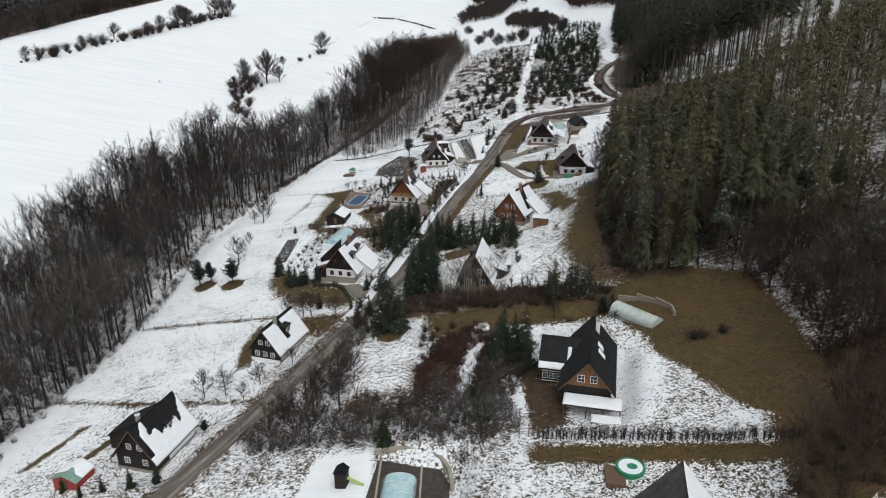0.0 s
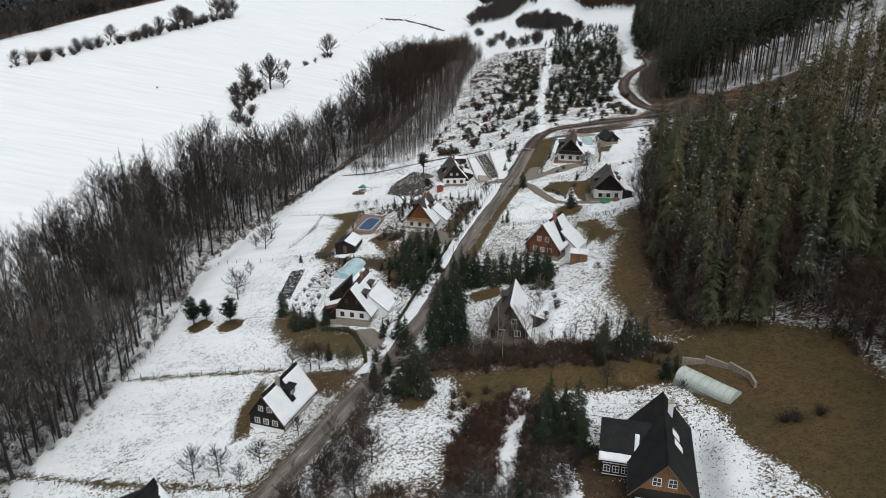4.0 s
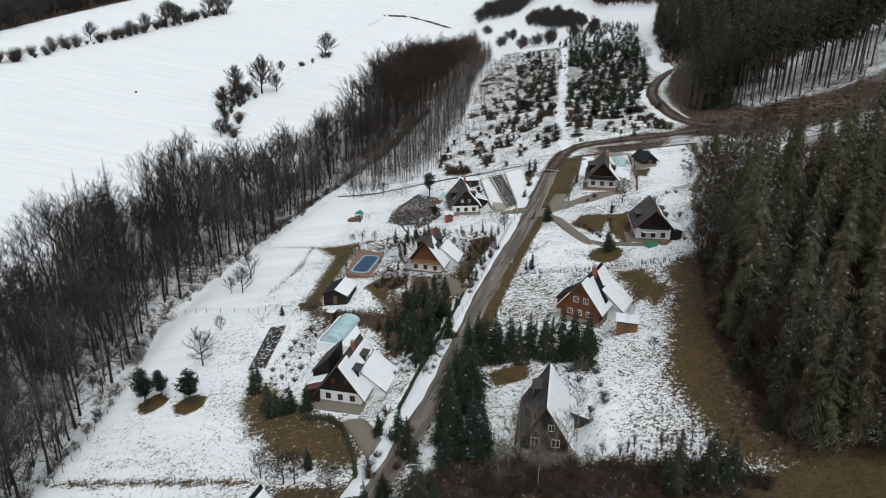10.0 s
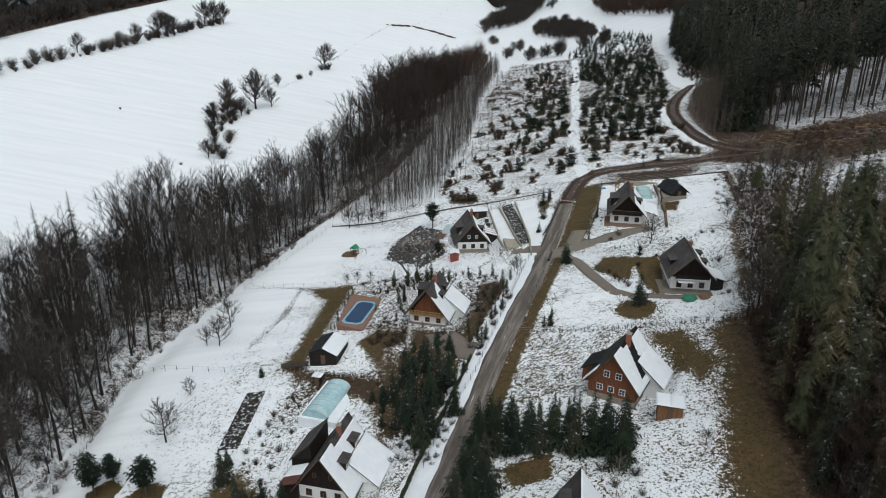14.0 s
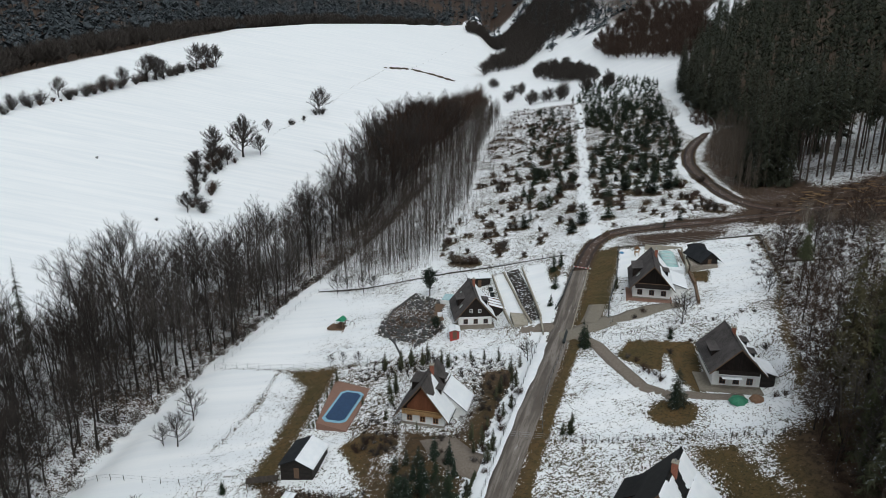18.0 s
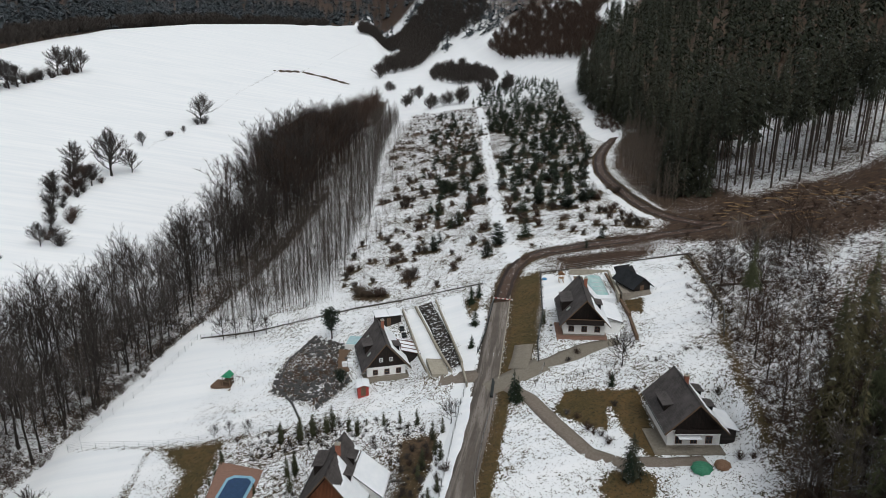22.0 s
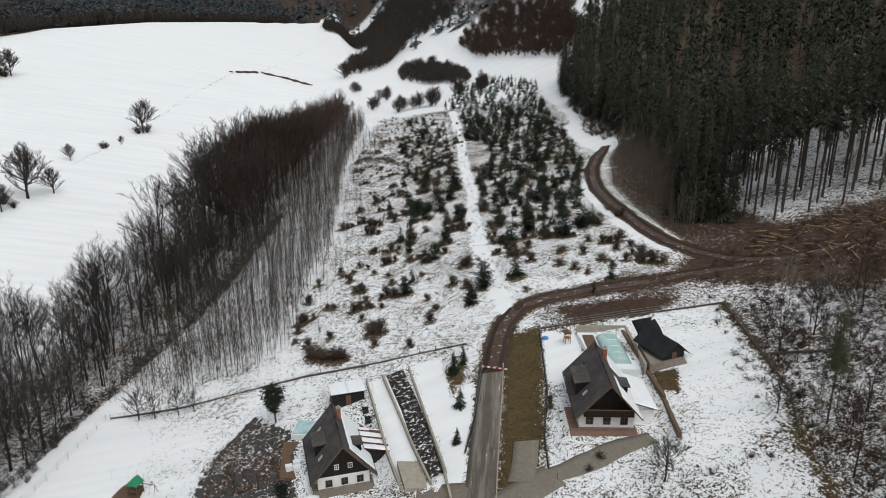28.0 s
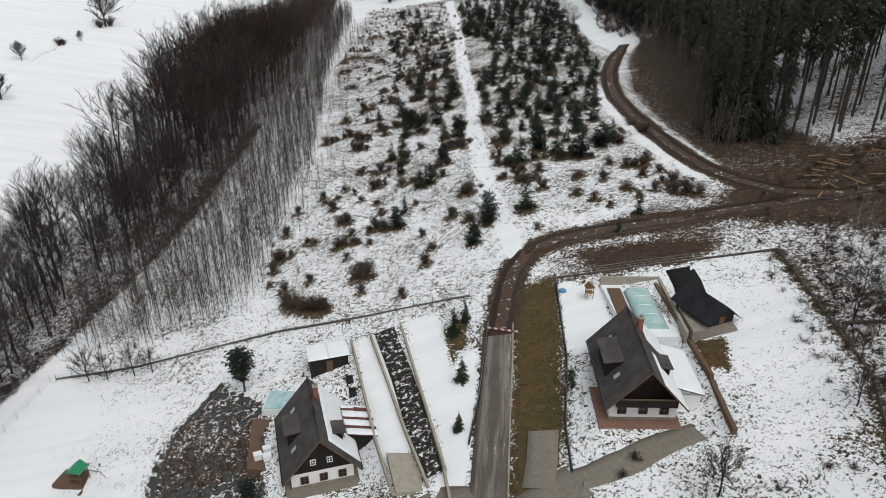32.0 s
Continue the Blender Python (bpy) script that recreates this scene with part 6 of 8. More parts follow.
joined("stream_brush", [shrub(137 + i, 1.9, 1.5, 20) for i in range(3)], sized(inside(STREAM_BANK, 230, 1.1, 97, (-72, 260, -20, 398)), 0.5, 1.1, 98), "twig", "dark leafless brush along a stream bed", "undergrowth", 97)
joined("stream_trees", THIN, sized(inside([(x - 5, y) for x, y in STREAM] + [(x, y + 1) for x, y in STREAM[::-1]], 34, 2.6, 99, (-75, 260, -20, 396)), 0.4, 0.8, 99), "twig", "leafless trees leaning over a stream bed", "wood", 99)
STAND = [(-54, 296), (-34, 293), (-17, 298), (-13, 328), (-7, 348), (-4, 392), (1, 455), (13, 533), (4, 560), (-3, 520), (-12, 446), (-23, 418), (-27, 371), (-40, 342)]
STAND_EDGE = [(-17, 297), (-13, 328), (-7, 348), (-4, 392), (1, 455), (13, 520), (18, 500), (8, 440), (4, 390), (2, 345), (-6, 325), (-9, 300)]
joined("sapling_stand", [light_tree(140 + i, 10.6, 1.2, 20, 0.20, 8, 0.05, 1.7, 0.022) for i in range(5)], sized(inside(STAND, 1750, 0.9, 7, (-55, 290, 25, 560)), 0.4, 1.2, 3) + sized(inside(STAND_EDGE, 110, 1.6, 17, (-20, 296, 25, 520)), 0.25, 0.7, 18), "twig_pale", "stand of thin pale leafless saplings", "saplings", 3)
joined("stand_brush", [shrub(144 + i, 2.4, 1.0, 14) for i in range(3)], sized(inside(STAND, 110, 2.4, 94, (-55, 290, 25, 480)), 0.4, 0.9, 95), "twig_pale", "low pale brush between thin saplings", "undergrowth", 95)

# scrub and planted conifers up the clearing
for x, y, k in CONIFERS:
    plant(YOUNG[rng.randrange(5)], x, y, k)
for x, y, k in BUSHES:
    if y < 400:
        single(DOME[rng.randrange(4)], x, y, k)
joined("scrub_bushes", [shrub(230 + i, 1.7, 1.2, 30) for i in range(4)], [p for p in BUSHES if p[1] >= 400] + sized(inside([(2, 420), (50, 420), (58, 540), (24, 560)], 190, 2.2, 62, (0, 410, 60, 560)), 0.4, 1.0, 63), "twig_scrub", "low brown scrub over patchy snow", "scrub", 63)
joined("planted_conifers", [both(conifer(240 + i, 3.8, 1.35, 0.03, 11, 7, 0.1, 0.05, 0.22)) for i in range(3)], sized(clear_of_path(inside([(74, 470), (92, 470), (102, 515), (112, 560), (112, 640), (84, 640), (58, 560), (52, 480)], 230, 3.4, 64, (50, 468, 124, 650))), 0.7, 1.4, 65), "needle_young", "close planting of young conifers", "young forest", 65)
joined("dry_tufts", [weed(150 + i, 0.6, 0.55, 14) for i in range(3)], sized(inside(SCRUB, 2300, 0.7, 10, (-16, 286, 66, 470)), 0.5, 1.3, 4), "twig_scrub", "dry weeds poking through thin snow", "weeds", 4)

# the forest on the slope
FRONT = [(40, 134), (38, 165), (43, 195), (54, 203), (74, 203), (74, 120), (58, 128)]
for x, y in inside(FRONT, 60, 4.0, 74, (36, 118, 62, 205)):
    plant(BROWN[rng.randrange(3)], x, y, rng.uniform(0.7, 1.35))
for x, y in inside(FRONT, 120, 3.8, 2, (36, 118, 76, 205)):
    plant(SPRUCE[rng.randrange(5)], x, y, rng.uniform(0.8, 1.1))
NORTH_EDGE = [(84, 307), (91, 297), (104, 296), (118, 293), (134, 296), (134, 318), (110, 334), (104, 360), (112, 400), (112, 470), (121, 530), (118, 536), (109, 502), (104, 476), (101.5, 446), (100, 405), (97, 380), (95, 350), (92, 325)]
for x, y in inside(NORTH_EDGE, 135, 3.6, 3, (82, 290, 136, 536)):
    if y > 338:
        plant(DARK[rng.randrange(2)], x, y, rng.uniform(0.8, 1.15))
    else:
        plant(EDGE[rng.randrange(3)], x, y, rng.uniform(0.9, 1.15))
for x, y in inside([(75.5, 318), (79, 312), (85, 305.5), (89, 312), (92, 330), (95, 352), (88, 340), (80, 326)], 22, 2.8, 69, (74, 304, 97, 354)):
    plant(DARK[rng.randrange(2)], x, y, rng.uniform(0.75, 1.1))
DEEP = [both(conifer(160 + i, 25, 3.2, (0.18, 0.3, 0.4, 0.25)[i], 22, 8, 0.5, 0.22, 0.13, 0, 0, 5)) for i in range(4)]
joined("deep_forest", DEEP, sized(inside([(74, 196), (74, 110), (62, 84), (80, 70), (180, 120), (180, 250), (116, 252), (92, 226)], 330, 5.2, 11, (60, 70, 180, 256)), 0.75, 1.25, 5), "needle_brown", "dark spruce forest up the slope", "forest", 5)
joined("north_forest", [both(conifer(164 + i, 25, 3.4, (0.2, 0.35, 0.3)[i], 15, 7, 0.5, 0.22, 0.2)) for i in range(3)], sized(inside([(108, 336), (132, 324), (260, 320), (330, 700), (200, 720), (126, 545), (114, 500), (109, 450), (111, 400), (105, 356)], 640, 5.0, 12, (96, 305, 300, 700)), 0.85, 1.25, 6), "needle_dark", "dark spruce forest above the clearing", "forest", 6)
BRUSH_EDGE = [(38, 66), (48, 76), (56, 92), (60, 112), (56, 128), (78, 128), (84, 90), (70, 60)]
for x, y in inside(BRUSH_EDGE, 95, 2.9, 13, (36, 58, 86, 130)):
    plant(BROWN[rng.randrange(3)], x, y, rng.uniform(0.5, 1.25))
joined("slope_thicket", [shrub(170 + i, 3.2, 1.7, 24) for i in range(3)], sized(inside(BRUSH_EDGE, 260, 1.8, 14, (36, 58, 86, 130)), 0.5, 1.4, 7), "twig_warm", "brown leafless thicket under the forest", "undergrowth", 7)
for x, y in inside([(36, 134), (41, 134), (41, 165), (46, 195), (42, 196), (38, 165)], 24, 2.8, 15, (34, 132, 48, 198)):
    plant(BROWN[rng.randrange(3)], x, y, rng.uniform(0.35, 0.8))
EDGE_BAND = [(36, 139), (40, 139), (41, 160), (44, 180), (47, 194), (42, 193), (38.5, 176), (36, 160)]
joined("edge_brush", [shrub(176 + i, 2.8, 1.6, 24) for i in range(3)], sized(inside(EDGE_BAND, 110, 1.5, 33, (34, 136, 50, 196)), 0.5, 1.3, 34), "twig_warm", "brown leafless brush along the forest edge", "undergrowth", 33)
for x, y in inside(EDGE_BAND, 13, 3.6, 35, (34, 136, 50, 196)):
    plant((SPRUCE[0], SPRUCE[2], DARK[0], DARK[1])[rng.randrange(4)], x, y, rng.uniform(0.4, 0.75))
# young growth between the last houses and the felled slope
GROWTH = [(46, 205), (54, 232), (60, 252), (66, 268), (84, 264), (78, 244), (68, 224), (60, 205)]
for x, y in inside(GROWTH, 52, 3.2, 16, (44, 204, 88, 270)):
    plant((BROWN[0], BROWN[2], BROWN[1], BIRCH[1])[rng.randrange(4)], x, y, rng.uniform(0.3, 0.85))
for x, y in inside([(56, 206), (66, 226), (80, 232), (76, 206)], 9, 3.6, 17, (44, 204, 94, 240)):
    plant(SPRUCE[rng.randrange(5)], x, y, rng.uniform(0.3, 0.7))
plant(SPRUCE[3], 57.2, 233.9, 0.62)
joined("felling_brush", [shrub(180 + i, 1.2, 1.2, 16) for i in range(3)], sized(inside([(52, 240), (62, 276), (70, 290), (100, 296), (112, 270), (80, 240)], 260, 1.9, 18, (50, 236, 114, 300)), 0.5, 1.3, 8), "twig_warm", "brown brushwood on the felled slope", "brushwood", 8)
joined("slope_brush", [shrub(184 + i, 2.0, 1.4, 18) for i in range(3)], sized(inside(GROWTH, 230, 1.8, 75, (44, 204, 88, 270)), 0.4, 1.2, 76), "twig_warm", "brown leafless brush on the snowy slope", "undergrowth", 76)
joined("brown_saplings", [light_tree(190 + i, 11, 1.5, 16, 0.2, 8, 0.06, 1.5, 0.032) for i in range(4)], sized(inside([(73, 303), (80, 309), (80, 325), (90, 338), (97, 352), (105, 392), (98, 399), (88, 381), (80, 359), (75.5, 335), (73, 315)], 260, 1.4, 19, (70, 298, 108, 402)), 0.65, 1.15, 9), "twig_tan", "pale brown sapling stand in the bend of the track", "saplings", 9)
joined("track_brush", [shrub(194 + i, 2.4, 1.6, 26) for i in range(3)], sized(inside([(95, 404), (101, 402), (103, 440), (102, 470), (100, 446), (92, 424)], 70, 1.3, 67, (90, 400, 106, 472)), 0.6, 1.3, 70), "twig_warm", "brown leafless brush above the bend of the track", "undergrowth", 70)

# across the stream: field trees, hedgerow and far woods
for x, y, k in ((-109.5, 417, 1.35), (-104, 425, 0.7), (-111, 466, 0.5), (-122, 414, 0.9), (-117, 398, 0.8), (-112, 402, 0.65), (-121, 390, 0.6), (-116, 376, 0.65), (-110, 358, 0.5), (-107, 342, 0.55), (-96.5, 526, 1.15), (-100, 500, 0.3)):
    plant(FIELD[rng.randrange(3)], x, y, k)
for x, y in inside([(-106.8, 338), (-118, 373), (-126, 400), (-122, 420), (-110, 412), (-107, 373), (-102, 344)], 26, 3.0, 77, (-128, 334, -100, 422)):
    single(BIG[rng.randrange(3)], x, y, rng.uniform(0.6, 1.4))
for x, y, k in ((-105, 489.5, 1.6), (-104, 491, 1.2), (-98, 523, 2.0), (-95, 528, 2.2), (-158, 381, 0.5), (-113, 330, 0.6)):
    single(BIG[rng.randrange(3)], x, y, k * 0.55)
# the hedgerow between two fields
for x, y, k in ((-226, 377, 0.6), (-217, 462, 0.75), (-206, 487, 0.7), (-204, 506, 0.85), (-201, 531, 1.2), (-199, 540, 1.15), (-197, 546, 0.95), (-194, 594, 1.25), (-191, 604, 1.2), (-188, 616, 1.1), (-221, 429, 0.5)):
    plant(FIELD[rng.randrange(3)], x, y, k)
for i in range(58):
    f = i / 57
    x, y = -226 + 36 * f + rng.uniform(-2.5, 2.5), 374 + 240 * f + rng.uniform(-3, 3)
    if i % 9 != 4:
        single(BIG[rng.randrange(3)], x, y, rng.choice((0.4, 0.7, 1.1, 1.4, 1.8)))
FULL = [light_tree(124 + i, 14, 4.2, 34, 0.06, 8, 0.22, 0.7, 0.22, True) for i in range(4)]
joined("valley_wood", FULL, sized(inside([(6, 792), (64, 960), (98, 1091), (136, 1050), (163, 1090), (127, 1594), (5, 1940), (-9, 1367), (62, 1277), (39, 989)], 800, 4.5, 20, (-10, 790, 165, 1500)), 0.8, 1.25, 10), "twig", "leafless wood in the upper valley", "wood", 10)
joined("field_copse", FULL, sized(inside([(54, 779), (69, 874), (97, 863), (99.7, 688), (88, 647), (59, 732)], 170, 3.0, 21, (50, 645, 104, 880)), 0.35, 0.8, 11), "twig", "low leafless copse in the snowfield", "copse", 11)
joined("hill_wood", FULL, sized(inside([(130, 903), (145, 960), (200, 1000), (260, 860), (205, 797), (180, 660), (146, 601), (134, 743)], 420, 4.2, 22, (128, 600, 262, 1002)), 0.5, 0.95, 12), "twig_warm", "brown leafless wood on the far hillside", "wood", 12)
joined("lower_copse", FULL, [(x + rng.uniform(-4, 4), y + rng.uniform(-6, 6), k * rng.uniform(0.8, 1.2)) for x, y, k in ((35, 577, 0.6), (45, 580, 0.55), (54, 577, 0.7), (89, 600, 0.8), (74, 612, 0.6), (24, 600, 0.5), (30, 640, 0.6), (14, 700, 0.5)) for _ in range(4)], "twig", "leafless trees at the foot of the snowfield", "trees", 78)
SMALL = [both(conifer(200 + i, 25, 6.0, 0.05, 6, 5, 0.5, 0.3, 0.4)) for i in range(3)]


r2 = random.Random(30)
ridge = []
while len(ridge) < 2300:
    y = r2.uniform(420, 1800)
    d = 40 + r2.random() ** 1.3 * 330
    ridge.append((float(crest_x(y)) - 14 - d, y, r2.uniform(0.9, 1.45)))
joined("ridge_forest", SMALL, ridge, "needle_haze", "dark mixed forest behind the snowfield", "forest", 13)
ridge = [(float(crest_x(y)) - 8 - r2.random() * 60, y, r2.uniform(0.7, 1.1)) for y in [r2.uniform(380, 1500) for _ in range(620)]]
joined("ridge_wood", FULL, ridge, "twig", "leafless wood edge behind the snowfield", "wood", 14)
ridge = [(r2.uniform(90, 620), r2.uniform(1000, 1700), r2.uniform(0.8, 1.3)) for _ in range(700)]
ridge += [(r2.uniform(-500, 800), r2.uniform(1600, 2300), r2.uniform(1.2, 2.0)) for _ in range(700)]
joined("far_forest", SMALL, [p for p in ridge if p[1] > 1580 or p[0] > 60 + (p[1] - 1000) * 0.1], "needle_haze", "snow-dusted forest on the far hills", "forest", 15)


# ---- gardens and yards ----
def top_of(pts):
    return max(height(x, y) for x, y in pts)


def pad(name, corners, material, label, category, lift=0.06, deep=2.5, kind=""):
    """A level slab on sloping ground, held up by its own sides."""
    z = top_of(corners) + lift
    return solid(name, Shape().slab(corners, z - deep, z), M[material], Matrix(), label, category, kind=kind), z


def fence(pts, step, tall, label, wires=2, post="post", thick=0.06, rails=False):
    x0, y0 = pts[0]
    root = thing("fence", on_land(x0, y0), label, "fence", "fences")
    back = root.matrix_world.inverted()
    spots = []
    for (xa, ya), (xb, yb) in zip(pts, pts[1:]):
        k = max(1, round(math.hypot(xb - xa, yb - ya) / step))
        spots += [(xa + (xb - xa) * i / k, ya + (yb - ya) * i / k) for i in range(k)]
    spots.append(pts[-1])
    me = Shape().tube([(0, 0, -0.4), (0, 0, tall)], [thick, thick * 0.85], 5, True).mesh("post", M[post])
    tops = []
    for x, y in spots:
        p = part("post", me, None, root)
        lean = rng.uniform(-3, 3)
        m = pose(x, y, height(x, y), lean, rng.uniform(-3, 3), 0)
        p.matrix_basis = back @ m
        tops.append(back @ Vector((x, y, height(x, y))))
    w = Shape()
    for k in range(wires):
        h = tall * (0.95 - 0.8 * k / max(1, wires - 0.4))
        r = 0.035 if rails else 0.014
        w.tube([p + Vector((0, 0, h)) for p in tops], [r] * len(tops), 4)
    part("rail" if rails else "wire", w, M[post if rails else "metal"], root)
    return root


def sapling_row(pts, step, scale, kinds=None):
    for (xa, ya), (xb, yb) in zip(pts, pts[1:]):
        k = max(1, round(math.hypot(xb - xa, yb - ya) / step))
        for i in range(k):
            f = (i + rng.uniform(-0.3, 0.3)) / k
            single((kinds or POLE)[rng.randrange(len(kinds or POLE))], xa + (xb - xa) * f + rng.uniform(-0.25, 0.25), ya + (yb - ya) * f + rng.uniform(-0.25, 0.25), scale * rng.uniform(0.75, 1.2))


def green_hedge(pts, step, scale, label, seed):
    spots = []
    for (xa, ya), (xb, yb) in zip(pts, pts[1:]):
        k = max(1, round(math.hypot(xb - xa, yb - ya) / step))
        spots += [(xa + (xb - xa) * i / k, ya + (yb - ya) * i / k, scale * rng.uniform(0.85, 1.15)) for i in range(k)]
    joined("hedge", [conifer(210 + i, 3.0, 0.85, 0.01, 12, 8, -0.3, 0.05)[1] for i in range(2)], spots, "needle", label, "hedge", seed)


def vault(name, x, y, z, az, w, length, h, material, ribs, label, category, base="metal"):
    """A low arched enclosure of clear panels between ribs."""
    root = thing(name, pose(x, y, z, 0, 0, az), label, category)
    arc = [(-w / 2 * math.cos(math.pi * i / 12), h * math.sin(math.pi * i / 12) ** 0.8) for i in range(13)]
    n = ribs - 1
    for k in range(n):
        y0, y1 = -length / 2 + length * k / n, -length / 2 + length * (k + 1) / n
        s = Shape()
        for (xa, za), (xb, zb) in zip(arc, arc[1:]):
            s.face((xa, y0, za), (xb, y0, zb), (xb, y1, zb), (xa, y1, za))
            s.face((xa * 0.985, y1, za * 0.98), (xb * 0.985, y1, zb * 0.98), (xb * 0.985, y0, zb * 0.98), (xa * 0.985, y0, za * 0.98))
        part("panel", s.mesh("panel", M[material], True), None, root)
    for k in range(ribs):
        yy = -length / 2 + length * k / n
        part("rib", Shape().tube([(xa * 1.01, yy, za * 1.01) for xa, za in arc], [0.05] * 13, 4), M["metal"], root)
    for yy in (-length / 2, length / 2):
        part("end_panel", Shape().prism(arc, yy - 0.02, yy + 0.02), M[material], root)
    part("base_frame", Shape().box(-w / 2 - 0.15, -length / 2 - 0.15, -1.2, -w / 2 + 0.05, length / 2 + 0.15, 0.12).box(w / 2 - 0.05, -length / 2 - 0.15, -1.2, w / 2 + 0.15, length / 2 + 0.15, 0.12), M[base], root)
    return root


def shed(name, label, x, y, az, w, length, tall, rise, wall, roof, snow=None, snow_side=1, z=None, over=0.3):
    """A small gabled outbuilding; its ridge runs along y."""
    z = height(x, y) if z is None else z
    root = thing(name, pose(x, y, z, 0, 0, az), label, "shed", "outbuildings")
    h = w / 2
    part("wall", Shape().box(-h, -length / 2, -1.5, h, length / 2, tall), M[wall], root)
    if rise > 0:
        tri = [(-h, tall - 0.02), (h, tall - 0.02), (0, tall + rise - 0.1)]
        part("gable", Shape().prism(tri, -length / 2, -length / 2 + 0.1), M[wall], root)
        part("gable", Shape().prism(tri, length / 2 - 0.1, length / 2), M[wall], root)
    for sx in (-1, 1):
        e = (sx * (h + over), tall - over * rise / h + 0.05)
        part("roof", slope_sheet((0, tall + rise + 0.05), e, -length / 2 - over, length / 2 + over, 0.1), M[roof], root)
        if snow and (rise == 0 or sx == snow_side or snow_side == 0):
            add_snow(root, (0, tall + rise + 0.05), e, -length / 2 - over, length / 2 + over, snow, x + sx)
    part("door", Shape().box(-0.45, -length / 2 - 0.05, 0.0, 0.45, -length / 2 + 0.01, min(1.95, tall - 0.1)), M["wood_plain"], root)
    return root


# paved ways off the road
def way(pts, width, material, label, lift=0.10, name="driveway"):
    solid(name, ribbon(pts, width, lift, 1.0).mesh(name, M[material], True), None, Matrix(), label, "driveway", kind="structure")


M["paving_grey"] = worn("grey-brown block paving", (0.17, 0.15, 0.12), (0.25, 0.22, 0.18), 2.5, 0.9, 0.5)
M["gravel"] = worn("brown gravel", (0.15, 0.122, 0.10), (0.25, 0.21, 0.175), 3, 0.95, 0.6)
way([(11.5, 236.5), (15.5, 237.5), (22.5, 240.2)], 5.0, "paving_grey", "grey block-paved road junction", 0.12)
way([(18.0, 240.5), (19.5, 244.0), (21.0, 248.5)], 3.6, "paving_grey", "grey block-paved parking bay", 0.15)
way([(22.2, 240.2), (28.0, 240.4), (33.0, 241.6), (37.5, 242.5)], 3.0, "paving_grey", "grey block-paved driveway to a house", 0.14)
way([(15.0, 235.5), (17.9, 230.3), (20.1, 221.7), (22.7, 213.2), (26.7, 208.9), (32.5, 207.6), (38, 207.5)], 2.4, "gravel", "curved brown gravel drive", 0.10)
way([(-18.4, 141.5), (-19.6, 147.5), (-22.5, 153.5), (-25.5, 158.5)], 3.6, "paving_grey", "paved drive half under snow", 0.10)
way([(-4.0, 196.0), (-8.5, 199.5), (-11.5, 204.0), (-13.0, 208.0)], 5.5, "gravel", "brown gravel yard in front of a house", 0.10)
solid("drain", Shape().slab([(11.6, 233.2), (12.1, 233.0), (13.6, 239.0), (13.1, 239.2)], height(12.5, 236) - 0.2, height(12.5, 236) + 0.35), M["metal_dark"], Matrix(), "dark drainage grate across the road edge", "drain")

# the snow that the plough left on one edge of the road
bank_snow, bank_rows = Shape(), []
for i in range(150):
    y = 138 + i * 0.65
    c, n = float(road_x(y)), len(bank_snow.v)
    edge = -1.0 + 0.14 * math.sin(y * 0.31 + 1) + 0.1 * math.sin(y * 0.83) + rng.uniform(-0.06, 0.06)
    for u, dz in ((-4.1, -0.05), (-3.4, 0.22), (edge - 0.5, 0.25), (edge, 0.12)):
        bank_snow.v.append((c + u, y, height(c + u, y) + dz))
    bank_rows.append(n)
for a, b in zip(bank_rows, bank_rows[1:]):
    bank_snow.f += [(a + k, a + k + 1, b + k + 1, b + k) for k in range(3)]
solid("snow_bank", bank_snow.mesh("snow_bank", M["snow"], True), None, Matrix(), "strip of snow along the road edge", "snow", kind="structure")

# kerb stones along the upper road
kerb = thing("kerb", pose(0, 0, 0), "pale stone kerb along the road verge", "kerb", kind="structure")
stone = Shape().box(-0.09, -0.48, -0.25, 0.09, 0.48, 0.16).mesh("kerb_stone", M["concrete"])
for i in range(34):
    y = 236 + i * 1.0
    x = float(road_x(y)) + 3.15
    if 234 < y < 239:
        continue
    k = part("kerb_stone", stone, None, kerb)
    k.matrix_basis = pose(x, y, height(x, y) + 0.05, 0, 0, -15)

# barrier at the end of the road
bar = thing("road_barrier", on_land(18.7, 269.3, -24), "red and white striped barrier across the road", "barrier")
for i in range(9):
    b = part("board", Shape().box(i * 0.5, -0.04, 0.85, i * 0.5 + 0.5, 0.04, 1.1), M["red" if i % 2 else "barrier_white"], bar)
for x in (0.1, 4.4):
    part("post", Shape().box(x - 0.06, 0.04, -0.3, x + 0.06, 0.14, 1.15), M["metal"], bar)

# fences
fence([(-88, 124), (-75.7, 118), (-62.4, 115), (-49, 112.3), (-34.8, 108.4)], 3.2, 1.3, "weathered wooden post fence across a snowy meadow", 2)
fence([(-75, 151.2), (-65.8, 149.3), (-52.2, 147), (-43.6, 145.7), (-40, 145)], 3.0, 1.3, "weathered wooden post fence across a snowy meadow", 2)
fence([(-80, 211.4), (-68, 207.5), (-56.5, 204), (-48, 202)], 3.5, 1.2, "post fence at the edge of a snowy meadow", 2)
fence([(-66.2, 249), (-46.4, 244.4), (-31.7, 241), (-24, 240)], 2.8, 1.6, "wire mesh fence between gardens", 4, "metal", 0.035)
fence([(-50.5, 289), (-57.5, 267.7), (-66.2, 249)], 2.8, 1.6, "wire mesh fence along the stream bank", 4, "metal", 0.035)
fence([(-49.8, 289.3), (-31, 288), (-12, 286.3), (6.5, 282), (18, 279)], 2.8, 1.2, "dark wire fence along the clearing", 4, "metal_dark", 0.05)
